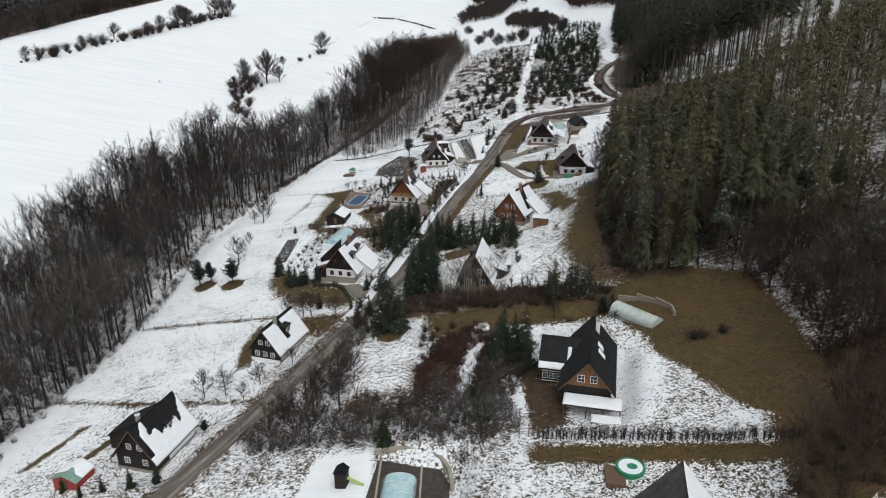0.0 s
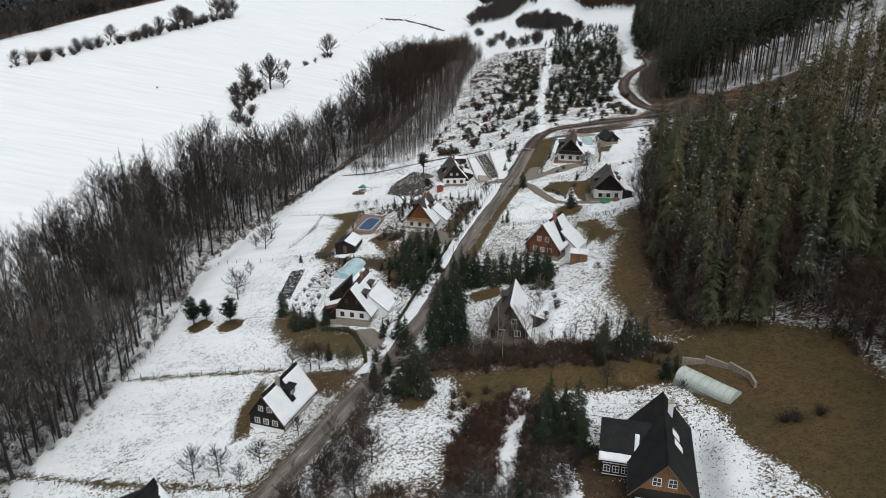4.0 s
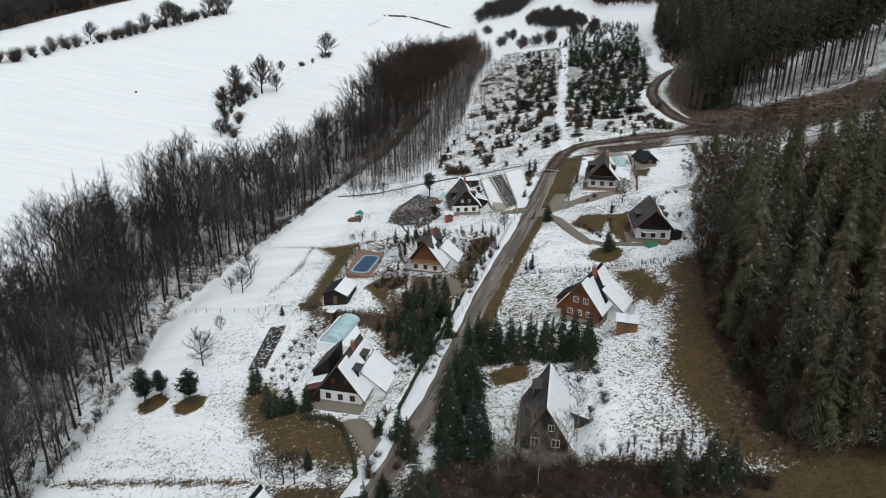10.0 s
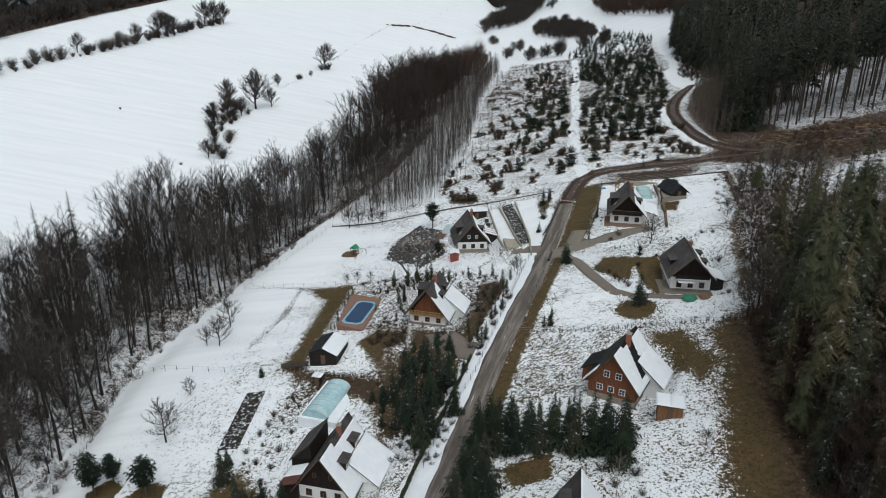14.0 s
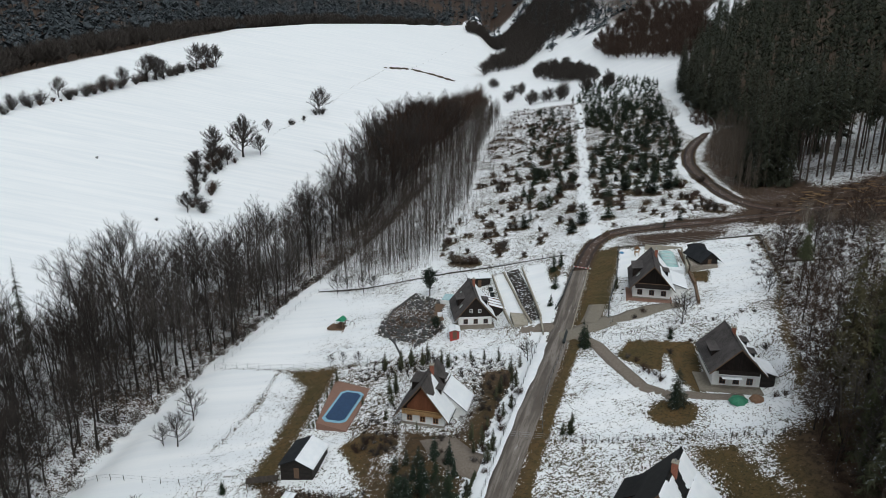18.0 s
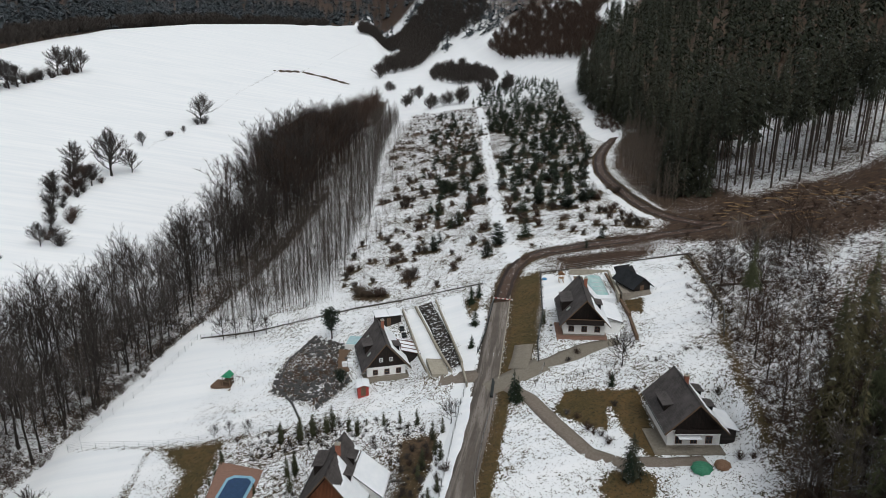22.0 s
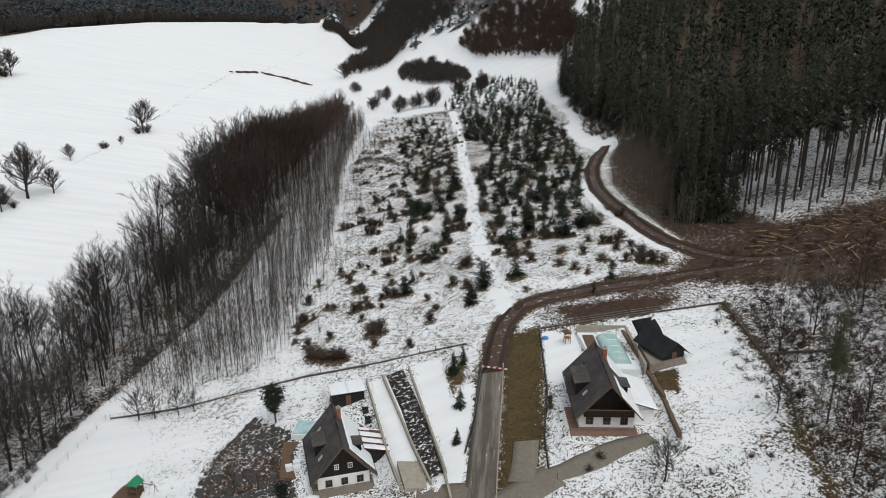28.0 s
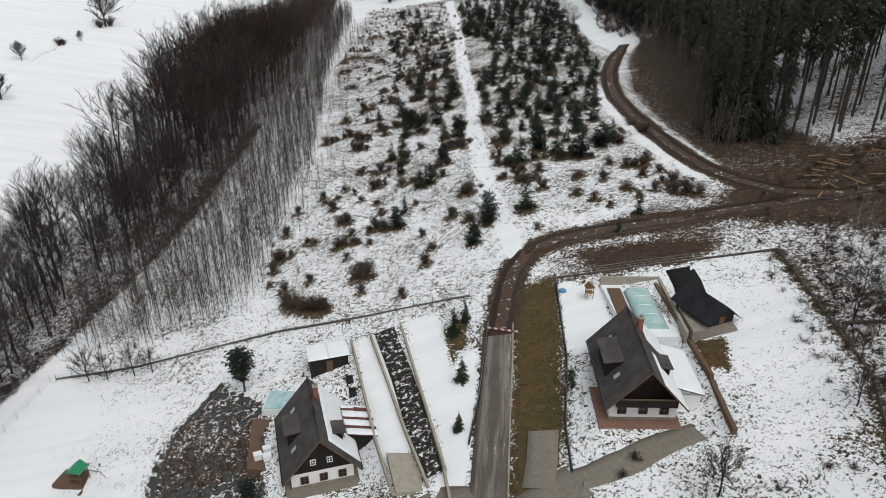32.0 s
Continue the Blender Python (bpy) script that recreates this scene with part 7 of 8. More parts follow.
fence([(-54, 214), (-50.6, 227.7), (-49.8, 244)], 2.6, 1.0, "low wire fence with dry weeds", 3, "metal_dark", 0.04)
fence([(31.3, 277), (27.3, 259), (23.7, 248.4), (22.2, 241.5)], 2.4, 1.4, "dark green metal garden fence", 3, "metal_dark", 0.04)
fence([(31.5, 277.7), (46, 275), (63.7, 270.6), (60.3, 256.3), (57.5, 242), (53, 233)], 2.8, 1.4, "garden fence along a snowy plot", 3, "metal_dark", 0.045)
fence([(19.1, 270.2), (14.9, 257), (12.1, 249.8)], 2.4, 1.4, "dark metal fence along the road", 4, "metal_dark", 0.045)
fence([(8.3, 238.5), (6.4, 233), (-0.3, 208.4), (-5.5, 190.5), (-10.1, 179.3), (-13.6, 168)], 2.4, 1.5, "green mesh fence along the snowy road edge", 4, "metal_dark", 0.04)
fence([(11.5, 231), (8.5, 222), (5.5, 212), (4.6, 203)], 2.5, 1.2, "low mesh fence along a garden", 3, "metal_dark", 0.04)
fence([(22.6, 239), (19.5, 233), (22.6, 231)], 1.8, 1.3, "dark metal garden fence with a gate", 3, "metal_dark", 0.04)
fence([(-1.6, 204), (8, 200.6), (18, 198.8), (29, 196.6), (40.7, 193.4)], 2.6, 1.2, "wire fence between two gardens", 3, "metal_dark", 0.04)
fence([(-80, 209), (-76, 180), (-75, 160), (-75, 151.2)], 3.0, 1.3, "wooden posts along the wooded stream bank", 2)
fence([(9.4, 88.2), (13.2, 86.7)], 1.2, 1.3, "brown wooden gate in the hedge", 4, "wood_plain", 0.07, True)

for pts, mt, text in (([(-49.8, 289.6), (-31, 288.3), (-12, 286.6), (6.5, 282.3), (18, 279.3)], "post", "dark timber edging below a fence"), ([(31.3, 277), (27.3, 259), (23.7, 248.4), (22.2, 241.5)], "metal_dark", "dark green edging below a garden fence"), ([(19.1, 270.2), (14.9, 257), (12.1, 249.8)], "metal_dark", "dark green edging below a roadside fence"), ([(31.5, 277.9), (46, 275.2), (63.7, 270.8), (57.5, 242), (53, 233)], "post", "dark timber edging below a fence")):
    solid("timber_edging", ribbon(pts, 0.24, 0.24, 1.2).mesh("timber_edging", M[mt], True), None, Matrix(), text, "edging", "fence edgings")

# hedges
sapling_row([(13.3, 86), (21.2, 84.1), (31, 81.1), (40.4, 79.2), (47.5, 77)], 0.42, 0.9)
sapling_row([(22.6, 232.6), (32.5, 234.2), (45.7, 231.2)], 0.8, 0.36)
sapling_row([(8, 200.2), (18, 198.3), (28.9, 196.1), (40.7, 192.9)], 0.8, 0.45)
sapling_row([(-37, 197.6), (-30.2, 195.4), (-24.8, 194.6)], 0.5, 0.55)
green_hedge([(-34.1, 160.3), (-29.5, 159.1), (-26.4, 155.6), (-23.4, 147.7), (-22.2, 141.7)], 0.55, 0.55, "clipped dark green thuja hedge round a drive", 31)
green_hedge([(-17.2, 159), (-14.9, 168.2), (-11.5, 178.7), (-8.6, 187.7), (-6.2, 196)], 0.7, 0.5, "dark green hedge along the road fence", 32)

# conifers in the gardens
for x, y in inside([(-23, 178), (-15, 176), (-10.5, 184), (-6.4, 193), (-8, 199), (-14, 202), (-19, 201), (-19, 189), (-24, 187)], 34, 2.2, 81, (-25, 174, -5, 204)):
    plant((GARDEN[0], GARDEN[1], PINE[0], GARDEN[2])[rng.randrange(4)], x, y, rng.uniform(0.35, 0.72))
for x, y in inside([(-9.6, 141), (-3.5, 141), (-2.6, 150), (-4.4, 162), (-3, 172), (-6, 171), (-9, 160)], 17, 2.3, 82, (-11, 140, -2, 173)):
    plant(GARDEN[rng.randrange(3)], x, y, rng.uniform(0.8, 1.4))
for x, y in inside([(-5, 168), (3, 167.5), (13, 164), (15, 160), (16, 167), (3, 171), (-4, 172)], 13, 2.2, 83, (-6, 158, 17, 173)):
    plant(GARDEN[rng.randrange(3)], x, y, rng.uniform(0.8, 1.25))
for x, y, k, i in ((-46, 171, 0.8, 2), (-39.5, 162.5, 0.75, 0), (-37, 163, 0.8, 0), (-34, 163, 0.7, 1), (-41.5, 164.5, 0.8, 2), (21.6, 133, 1.1, 2), (25.7, 132.4, 1.15, 2), (28.7, 133, 0.9, 2), (10.1, 116, 1.15, 1), (12, 113.6, 1.1, 1), (13.8, 112.3, 1.25, 2), (9, 113, 0.9, 1), (5.3, 93.5, 0.9, 1), (-9.8, 89.6, 0.8, 1), (-14, 128, 1.3, 2), (-10.4, 130, 1.25, 1), (-12.4, 131.5, 1.4, 2)):
    plant(GARDEN[i], x, y, k)
for x, y, k, i in ((-9.7, 148.5, 0.75, 1), (-7.7, 146.8, 0.95, 0), (-5.2, 142.6, 1.1, 0), (-3.2, 142.6, 0.9, 1), (-8.6, 153, 0.85, 2), (-6.8, 158, 0.8, 0), (-6.5, 163, 0.7, 1), (-5.1, 170.3, 0.85, 0), (-3.2, 169.6, 0.95, 1), (-0.6, 170.1, 1.05, 0), (2, 169.1, 0.95, 0), (10.9, 166.2, 1.1, 1), (12.8, 166.4, 0.85, 0), (-7.5, 150.5, 0.7, 1)):
    plant(GARDEN[i], x, y, k * 1.2)
for x, y, k, i in ((-19.7, 133.4, 0.85, 0), (-11.9, 129.2, 1.35, 2), (-10.2, 127.4, 1.0, 2), (-13.4, 128, 1.1, 0), (-14.8, 145.4, 1.0, 2), (-16.5, 150.5, 0.9, 0), (-17.5, 136.5, 0.7, 1), (-14.4, 173.4, 1.0, 1), (-12.6, 175.1, 0.9, 0), (-16.8, 185.8, 0.95, 0), (-11.8, 187.4, 1.0, 2), (-9.1, 180, 0.85, 1), (-14.3, 193.7, 0.9, 0), (-17, 179, 1.05, 0), (-13.4, 183, 1.1, 1), (-10.4, 191, 0.8, 1), (-18.6, 190.5, 0.8, 2)):
    plant(GARDEN[i], x, y, k)
for x, y, k, i in ((-45.9, 171.1, 0.55, 1), (-38.3, 162.7, 0.6, 0), (-34.3, 163.2, 0.55, 1), (-40.8, 162, 0.45, 0), (-30.2, 145.8, 0.6, 0), (-20, 152.7, 0.6, 0), (-46.2, 174.5, 0.5, 2), (20.6, 131.5, 0.85, 2), (25, 132.1, 0.95, 2), (27, 131.6, 0.8, 0), (30.1, 123.6, 0.6, 1), (32, 124.8, 0.5, 1), (13.8, 107.7, 0.95, 1), (9.7, 112.6, 0.7, 0), (8.2, 110.2, 0.8, 0), (11.4, 110.6, 0.6, 1), (15.8, 230.4, 0.62, 1), (26, 205.8, 0.65, 0)):
    plant(GARDEN[i], x, y, k)
for x, y, k, i in ((14.2, 271.5, 0.62, 1), (16.2, 273.2, 0.55, 0), (13.4, 261.1, 0.55, 1), (11.4, 252.6, 0.4, 1), (31.4, 228.4, 0.38, 1), (-47.6, 200, 0.36, 1), (-2, 103, 0.5, 0), (4, 98, 0.6, 0), (-8, 98, 0.45, 1), (-62, 90, 0.4, 1), (-46.6, 90.4, 0.6, 0), (-50, 88.6, 0.5, 1), (-54.5, 88.4, 0.42, 0), (-58, 88, 0.35, 1)):
    plant(GARDEN[i], x, y, k)
for x, y, k in ((-67.6, 171.4, 1.0), (-65.2, 173.4, 0.75), (-58.2, 170.0, 0.95), (-17.2, 273.6, 0.95), (-14.6, 250.8, 0.5), (29.5, 122.0, 0.5), (-44, 105, 0.35)):
    plant(PINE[rng.randrange(2)], x, y, k)
for x, y, k in ((4.2, 172.1, 1.2), (5.8, 171.5, 1.3), (8.1, 171, 1.2), (9.9, 171.3, 1.15), (4.5, 176.2, 0.9), (7.3, 174.8, 1.1), (8.8, 174.5, 1.0), (10.3, 174.1, 1.1), (0.6, 176.3, 0.9), (-34.1, 231, 0.7), (-27.6, 222.6, 0.6), (-21.8, 220.6, 1.1), (-21.2, 224.7, 1.0), (-22.2, 215.1, 0.75), (-16.4, 211.4, 0.5), (-35.8, 220.3, 0.75), (-36.6, 224, 0.5), (-35.6, 228, 0.5), (-36.8, 216.5, 0.45), (-6.8, 233.1, 0.8), (-4.1, 232.4, 0.75), (-1.3, 230.6, 0.95)):
    plant(THUJA[rng.randrange(2)], x, y, k)
for x, y, k in ((-24.7, 235.6, 1.0), (-21.4, 236.8, 1.1), (-19.4, 237.2, 1.0), (-16.8, 235.4, 1.2), (-9.8, 234.5, 0.45), (-11.5, 232, 0.9), (-12.8, 234, 1.0), (9, 202.2, 1.15), (26.3, 253.8, 0.85), (26.5, 255.2, 0.7), (-14.5, 226, 0.7), (-2.4, 216, 0.8), (0.8, 221, 0.9), (-4.2, 207, 0.7), (-6.5, 201, 0.7), (2.6, 226.4, 0.8), (20.3, 129.7, 1.9)):
    plant(THUJA[rng.randrange(2)], x, y, k)

for x, y, k in ((-24.8, 236.6, 1.15), (-21.3, 235.1, 1.3), (-19.1, 235.5, 1.25), (-15.8, 236.7, 1.3), (-21.5, 225.6, 1.2), (-22.7, 225, 1.1), (-34.7, 229.2, 0.9), (-34.7, 234, 0.9), (0.8, 225, 1.1), (1.4, 219.2, 1.0), (-1.5, 218.2, 1.1), (-11.2, 232.3, 1.0), (-6.9, 204.6, 1.0), (-5.2, 202.7, 1.1), (-3.5, 200.7, 1.2), (-4.4, 198.2, 1.2), (-1.4, 209.6, 0.9), (0.1, 211.7, 0.9), (7.7, 202.4, 0.8), (9, 202.3, 1.2)):
    plant(THUJA[rng.randrange(2)], x, y, k)
for x, y in inside([(-27, 210), (-19, 210), (-19, 203), (-27, 206)], 14, 1.2, 96, (-28, 202, -18, 211)):
    single(BUSH[rng.randrange(4)], x, y, rng.uniform(0.4, 0.75))
for x, y in ((23.6, 222), (24.3, 218.7), (25.7, 216.4), (26.1, 214.3), (24.8, 217.4), (32, 230.4), (22.4, 223.6), (46.5, 221.4), (42.3, 203.5), (41.2, 211.5), (44, 215), (43, 207.5)):
    single(BUSH[rng.randrange(4)], x, y, rng.uniform(0.45, 0.8))
plant(GARDEN[0], 15.3, 231.1, 0.75)
plant(GARDEN[2], 26.5, 206.5, 0.9)
joined("garden_brush", [shrub(272 + i, 1.5, 0.9, 16) for i in range(3)], sized(inside([(-16, 236), (-8, 236), (2, 226), (1, 212), (-4, 206), (-6, 214), (-10, 230)], 60, 1.4, 97, (-18, 204, 4, 238)) + inside([(-30, 240), (-14, 240), (-14, 230), (-30, 232)], 50, 1.4, 98, (-31, 229, -13, 241)) + inside([(-20, 172), (-12, 168), (-8, 180), (-15, 178), (-22, 180)], 40, 1.3, 99, (-23, 166, -7, 182)) + inside([(-24, 205), (-18, 212), (-22, 222), (-28, 214)], 20, 1.5, 79, (-30, 204, -16, 223)), 0.5, 1.2, 80), "twig", "leafless brush and perennials in the gardens", "undergrowth", 80)

# leafless trees in gardens and meadows
for x, y, k in ((-60.3, 183.1, 1.05), (-62.6, 226.3, 0.95), (-62, 216.8, 0.9), (-65.1, 217.5, 0.6), (-61, 197, 0.5), (-46.5, 113.2, 0.75), (-42.2, 112.7, 0.7), (-38.1, 110.3, 0.45), (-36, 114.3, 0.6), (-37.7, 145.5, 0.65), (-33.6, 143.3, 0.75), (-31.7, 143, 0.75), (-25.5, 139.4, 0.7)):
    plant(ROUND[rng.randrange(3)], x, y, k)
for x, y, k in ((35, 233.5, 0.85), (53.5, 238.8, 0.6), (-37.8, 243.9, 0.33), (-35, 243.6, 0.36), (-31.4, 242.2, 0.36), (4.2, 228.5, 0.6), (-31.6, 122.5, 0.5), (20.5, 123.5, 0.55), (-22.6, 95, 0.7), (-28, 100, 0.85), (-19, 103, 0.9), (-17.5, 111, 0.8), (-13, 98, 0.7), (-24, 107.5, 0.75), (-3, 114, 0.6), (26, 163, 0.35), (31, 118, 0.35), (-55, 292, 0.7), (-44, 287.5, 0.8), (-41, 287, 0.7), (-36.5, 286.5, 0.75), (-33.5, 286, 0.6)):
    plant(ROUND[rng.randrange(3)], x, y, k)
for x, y, k in ((3.2, 139.4, 0.95), (3.9, 134.5, 0.85), (1.6, 141.5, 0.9), (8.6, 141.2, 0.8), (0.2, 139, 0.8), (10.8, 146, 0.7), (12.2, 152, 0.65), (12.8, 157, 0.6), (6.5, 138.5, 0.8), (-1.5, 137, 0.7)):
    plant(BIRCH[rng.randrange(2)], x, y, k)
THICKET = [(-17.1, 140), (-17.7, 124), (-19.7, 119), (-18.2, 111), (-20.6, 107), (-23.3, 103), (-15.5, 98), (-8.2, 96.5), (-4.8, 101.7), (10.6, 100), (10.4, 89.6), (2, 85.5), (-3.5, 89.5), (-11.2, 91), (-18, 91), (-27, 92), (-31, 90), (-34.5, 96.6), (-27.5, 104), (-23, 120.5), (-20, 134)]
thick_spots = inside(THICKET, 360, 1.25, 41, (-36, 84, 14, 141))
joined("garden_thicket", [shrub(250 + i, 2.6, 1.4, 22) for i in range(4)], sized(thick_spots[:70], 0.6, 1.7, 66), "twig_pale", "dense leafless thicket beside the road", "thicket", 66)
joined("frosted_thicket", [shrub(254 + i, 2.6, 1.4, 22) for i in range(3)], sized(thick_spots[70:180], 0.6, 1.7, 84), "twig_frost", "leafless thicket with snow on its twigs", "thicket", 84)
RED_THICKET = [(-1.2, 119.7), (2.1, 123), (6.5, 125), (7.2, 119.8), (3.5, 115.5), (1.4, 103.6), (-0.2, 100.7), (-5.8, 102.7), (-6.1, 110.5), (-3.2, 117)]
joined("red_thicket", [shrub(257 + i, 2.2, 1.3, 24) for i in range(3)], sized(inside(RED_THICKET, 90, 1.1, 85, (-7, 100, 8, 126)), 0.6, 1.3, 86), "twig_red", "dark red leafless thicket in a garden", "thicket", 86)
joined("hedge_thicket", [shrub(260 + i, 2.2, 1.3, 22) for i in range(3)], sized(inside([(6.2, 119), (13.6, 120), (13.5, 106), (10.6, 100), (3.6, 100), (4.9, 109)], 70, 1.3, 87, (3, 99, 14, 121)), 0.6, 1.4, 88), "twig", "leafless thicket beside a snowy footpath", "thicket", 88)
for x, y in inside(THICKET, 24, 3.6, 89, (-36, 84, 14, 141)):
    plant(BROWN[rng.randrange(3)], x, y, rng.uniform(0.35, 0.62))
BAND = [(-8.2, 142.5), (0.1, 140.2), (10.3, 138.6), (20.9, 136.6), (28.9, 135), (34, 131), (28.5, 130), (8.5, 132.5), (-8.1, 135), (-13, 134), (-13, 140)]
joined("brush_band", [shrub(263 + i, 2.4, 1.4, 22) for i in range(3)], sized(inside(BAND, 190, 1.1, 90, (-14, 128, 35, 143)), 0.5, 1.25, 91), "twig_warm", "band of brown leafless brush below a cottage", "thicket", 91)
joined("pale_brush", [shrub(266 + i, 2.6, 1.2, 20) for i in range(3)], sized(inside([(-2, 137), (-1, 143), (10.5, 142), (12, 138)], 40, 1.2, 92, (-3, 136, 13, 144)), 0.7, 1.4, 93), "twig_light", "pale brush in front of a cottage", "thicket", 93)
for x, y, k in ((42, 107.2, 1.3), (43.4, 107, 1.1), (46.9, 107.4, 1.0), (25.7, 106.5, 1.1), (24.6, 107.8, 1.2)):
    single(BUSH[0], x, y, k)
solid("yellow_shrub", shrub(270, 3.4, 2.0, 60).mesh("yellow_shrub", M["grass_tuft"], False), None, on_land(23.6, 122.2), "dense yellowish leafless shrub behind a house", "shrub")
for x, y in inside([(-12, 136), (-2, 131.5), (20, 129.5), (32, 126), (33, 132), (20, 136), (0, 140)], 60, 1.4, 42, (-14, 124, 34, 142)):
    single(BUSH[rng.randrange(4)], x, y, rng.uniform(0.7, 1.2))
for x, y in inside([(-18, 128), (-10, 134), (-13.5, 150), (-16, 158), (-20, 158), (-21, 140)], 20, 1.8, 43, (-22, 126, -9, 160)):
    single(BUSH[rng.randrange(4)], x, y, rng.uniform(0.7, 1.2))
for x, y in inside([(-6, 113), (3, 113), (5, 124), (-5, 126)], 16, 1.8, 44, (-8, 110, 8, 128)):
    single(BUSH[1], x, y, rng.uniform(0.7, 1.2))
for x, y in inside([(-22, 176), (-11, 178), (-3, 200), (3, 218), (-3, 224), (-8, 212), (-16, 200), (-24, 196)], 46, 1.8, 45, (-26, 174, 6, 226)):
    single(BUSH[rng.randrange(4)], x, y, rng.uniform(0.4, 0.9))
for x, y in inside([(-45, 178), (-38, 196), (-34, 192), (-37, 178), (-40, 166)], 22, 1.7, 46, (-46, 164, -32, 198)):
    single(BUSH[rng.randrange(4)], x, y, rng.uniform(0.35, 0.8))
for x, y in inside([(10, 148), (16, 150), (16, 166), (12, 166)], 14, 1.5, 47, (8, 146, 18, 168)):
    single(BUSH[2], x, y, rng.uniform(0.6, 1.0))
for x, y in inside([(16, 137), (28, 136), (34, 142), (20, 141), (12, 140)], 26, 1.3, 48, (10, 134, 36, 144)):
    single(POLE[rng.randrange(3)], x, y, rng.uniform(0.7, 1.1))
for x, y in ((-8.5, 215), (-25, 206.5), (-23.5, 205.5), (-22, 206), (-20.5, 207), (34.5, 226), (30, 223), (29, 240.5), (27, 239), (-24, 215), (-33, 240), (46, 232.5), (48, 231.5), (38, 250), (40.5, 232), (17, 168), (18.2, 168.6)):
    single(BUSH[rng.randrange(4)], x, y, rng.uniform(0.4, 0.75))
joined("meadow_tufts", [weed(220 + i, 0.4, 0.3, 14) for i in range(3)], sized(inside([(-60, 120), (-40, 116), (-22, 124), (-4, 128), (-10, 110), (20, 84), (46, 80), (50, 92), (34, 110), (30, 134), (30, 196), (22, 192), (22, 140), (-36, 146), (-44, 172), (-66, 148)], 900, 0.8, 49, (-66, 80, 52, 196)), 0.5, 1.2, 50), "grass_tuft", "dry grass tufts poking through snow", "grass", 50)

# pools
_, z = pad("pool_terrace", [(-35.2, 215.6), (-29.2, 213.0), (-26.8, 228.6), (-34.4, 231.8)], "paving_red", "reddish brick terrace round the pool", "terrace")
pool = thing("pool", pose(-31.1, 221.6, z, 0, 0, -11), "blue swimming pool under a dark winter cover", "pool")
edge = [(-2.4, -5.0), (-1.4, -5.9), (1.4, -5.9), (2.4, -5.0), (2.4, 5.0), (1.4, 5.9), (-1.4, 5.9), (-2.4, 5.0)]
part("rim", Shape().slab(edge, -0.3, 0.06), M["pool_blue"], pool, "pale blue wavy pool liner edge")
part("cover", Shape().slab([(x * 0.8, y * 0.88) for x, y in edge], -0.2, 0.1), M["pool_cover"], pool, "dark blue winter cover")
for i in range(8):
    plant(THUJA[i % 2], -35.9 + 0.16 * i, 216.5 + 1.9 * i, rng.uniform(0.3, 0.5))
zb = max(height(-33, 183), height(-30, 191))
vault("pool_enclosure", -32.0, 187.6, zb, -14, 4.6, 10.6, 1.7, "panel_blue", 7, "pale blue arched pool enclosure beside a house", "pool enclosure")
pad("pool_deck", [(-36.2, 182.6), (-29.2, 181.0), (-27.0, 192.6), (-33.4, 194.6)], "snow", "snow-covered deck round a pool", "deck", -0.45)
shed("chimney_hut", "small dark hut with a snow cap", -35.1, 194.6, -12, 1.3, 1.3, 2.0, 0.0, "wood_dark_h", "roof_black", full)
solid("garden_bed", ribbon([(-47.6, 178.5), (-47.4, 186), (-47.2, 194.6)], 3.6, 0.2).mesh("garden_bed", M["bed"], True), None, Matrix(), "dark bare vegetable bed", "garden bed")
vault("greenhouse", 35.0, 118.2, height(35, 118) + 0.1, 39, 3.4, 9.6, 1.8, "panel_clear", 8, "arched clear greenhouse tunnel on a grassy bank", "greenhouse")
wall = Shape()
bow = [(33.4, 126.2), (36.9, 125.4), (39.8, 122.6), (41.6, 119.3), (41.4, 116.2)]
for (xa, ya), (xb, yb) in zip(bow, bow[1:]):
    za, d = height((xa + xb) / 2, (ya + yb) / 2), math.hypot(xb - xa, yb - ya)
    wall.box(-0.05, -0.2, -1.0, d + 0.05, 0.2, 1.1, pose(xa, ya, za, 0, 0, math.degrees(math.atan2(yb - ya, xb - xa))))
solid("retaining_wall", wall, M["stone"], Matrix(), "curved rough stone wall behind the greenhouse", "wall")
zf = height(-12, 269)
low_pool = thing("pool", pose(-8.2, 267.6, -5.0, 0, 0, -12), "pale blue pool under a flat cover half in snow", "pool")
part("rim", Shape().box(-5.6, -2.2, -1.2, 5.6, 2.2, 0.16), M["frame_white"], low_pool, "white pool edge")
for k in range(5):
    part("cover_panel", Shape().box(-5.4 + k * 2.16, -2.0, 0.1, -3.3 + k * 2.16, 2.0, 0.3), M["panel_blue" if k != 4 else "snow"], low_pool)
pad("deck", [(-15.4, 255.8), (-10.4, 254.6), (-10.8, 264.4), (-15.4, 265.6)], "wood_plain", "brown wooden terrace beside the house", "deck", -0.3)
for tx, ty in ((-14.0, 257.4), (-12.8, 257.0), (-12.9, 258.4)):
    solid("garden_table", Shape().box(-0.5, -0.4, 0.0, 0.5, 0.4, 0.72).box(-0.54, -0.44, 0.72, 0.54, 0.44, 0.86), M["snow"], pose(tx, ty, height(-10.4, 254.6) - 0.24, 0, 0, 12), "snow-covered garden table on a wooden deck", "table", "garden tables")
_, zp = pad("pool_yard", [(35.6, 259.0), (42.4, 257.6), (45.2, 271.4), (37.0, 273.0)], "snow", "snow-covered paved pool yard", "yard", -1.0)
solid("deck", Shape().box(-1.0, -5.0, -0.1, 1.0, 5.0, 0.1, pose(37.6, 266.6, zp, 0, 0, -10)), M["wood_plain"], Matrix(), "brown wooden deck beside a pool", "deck")
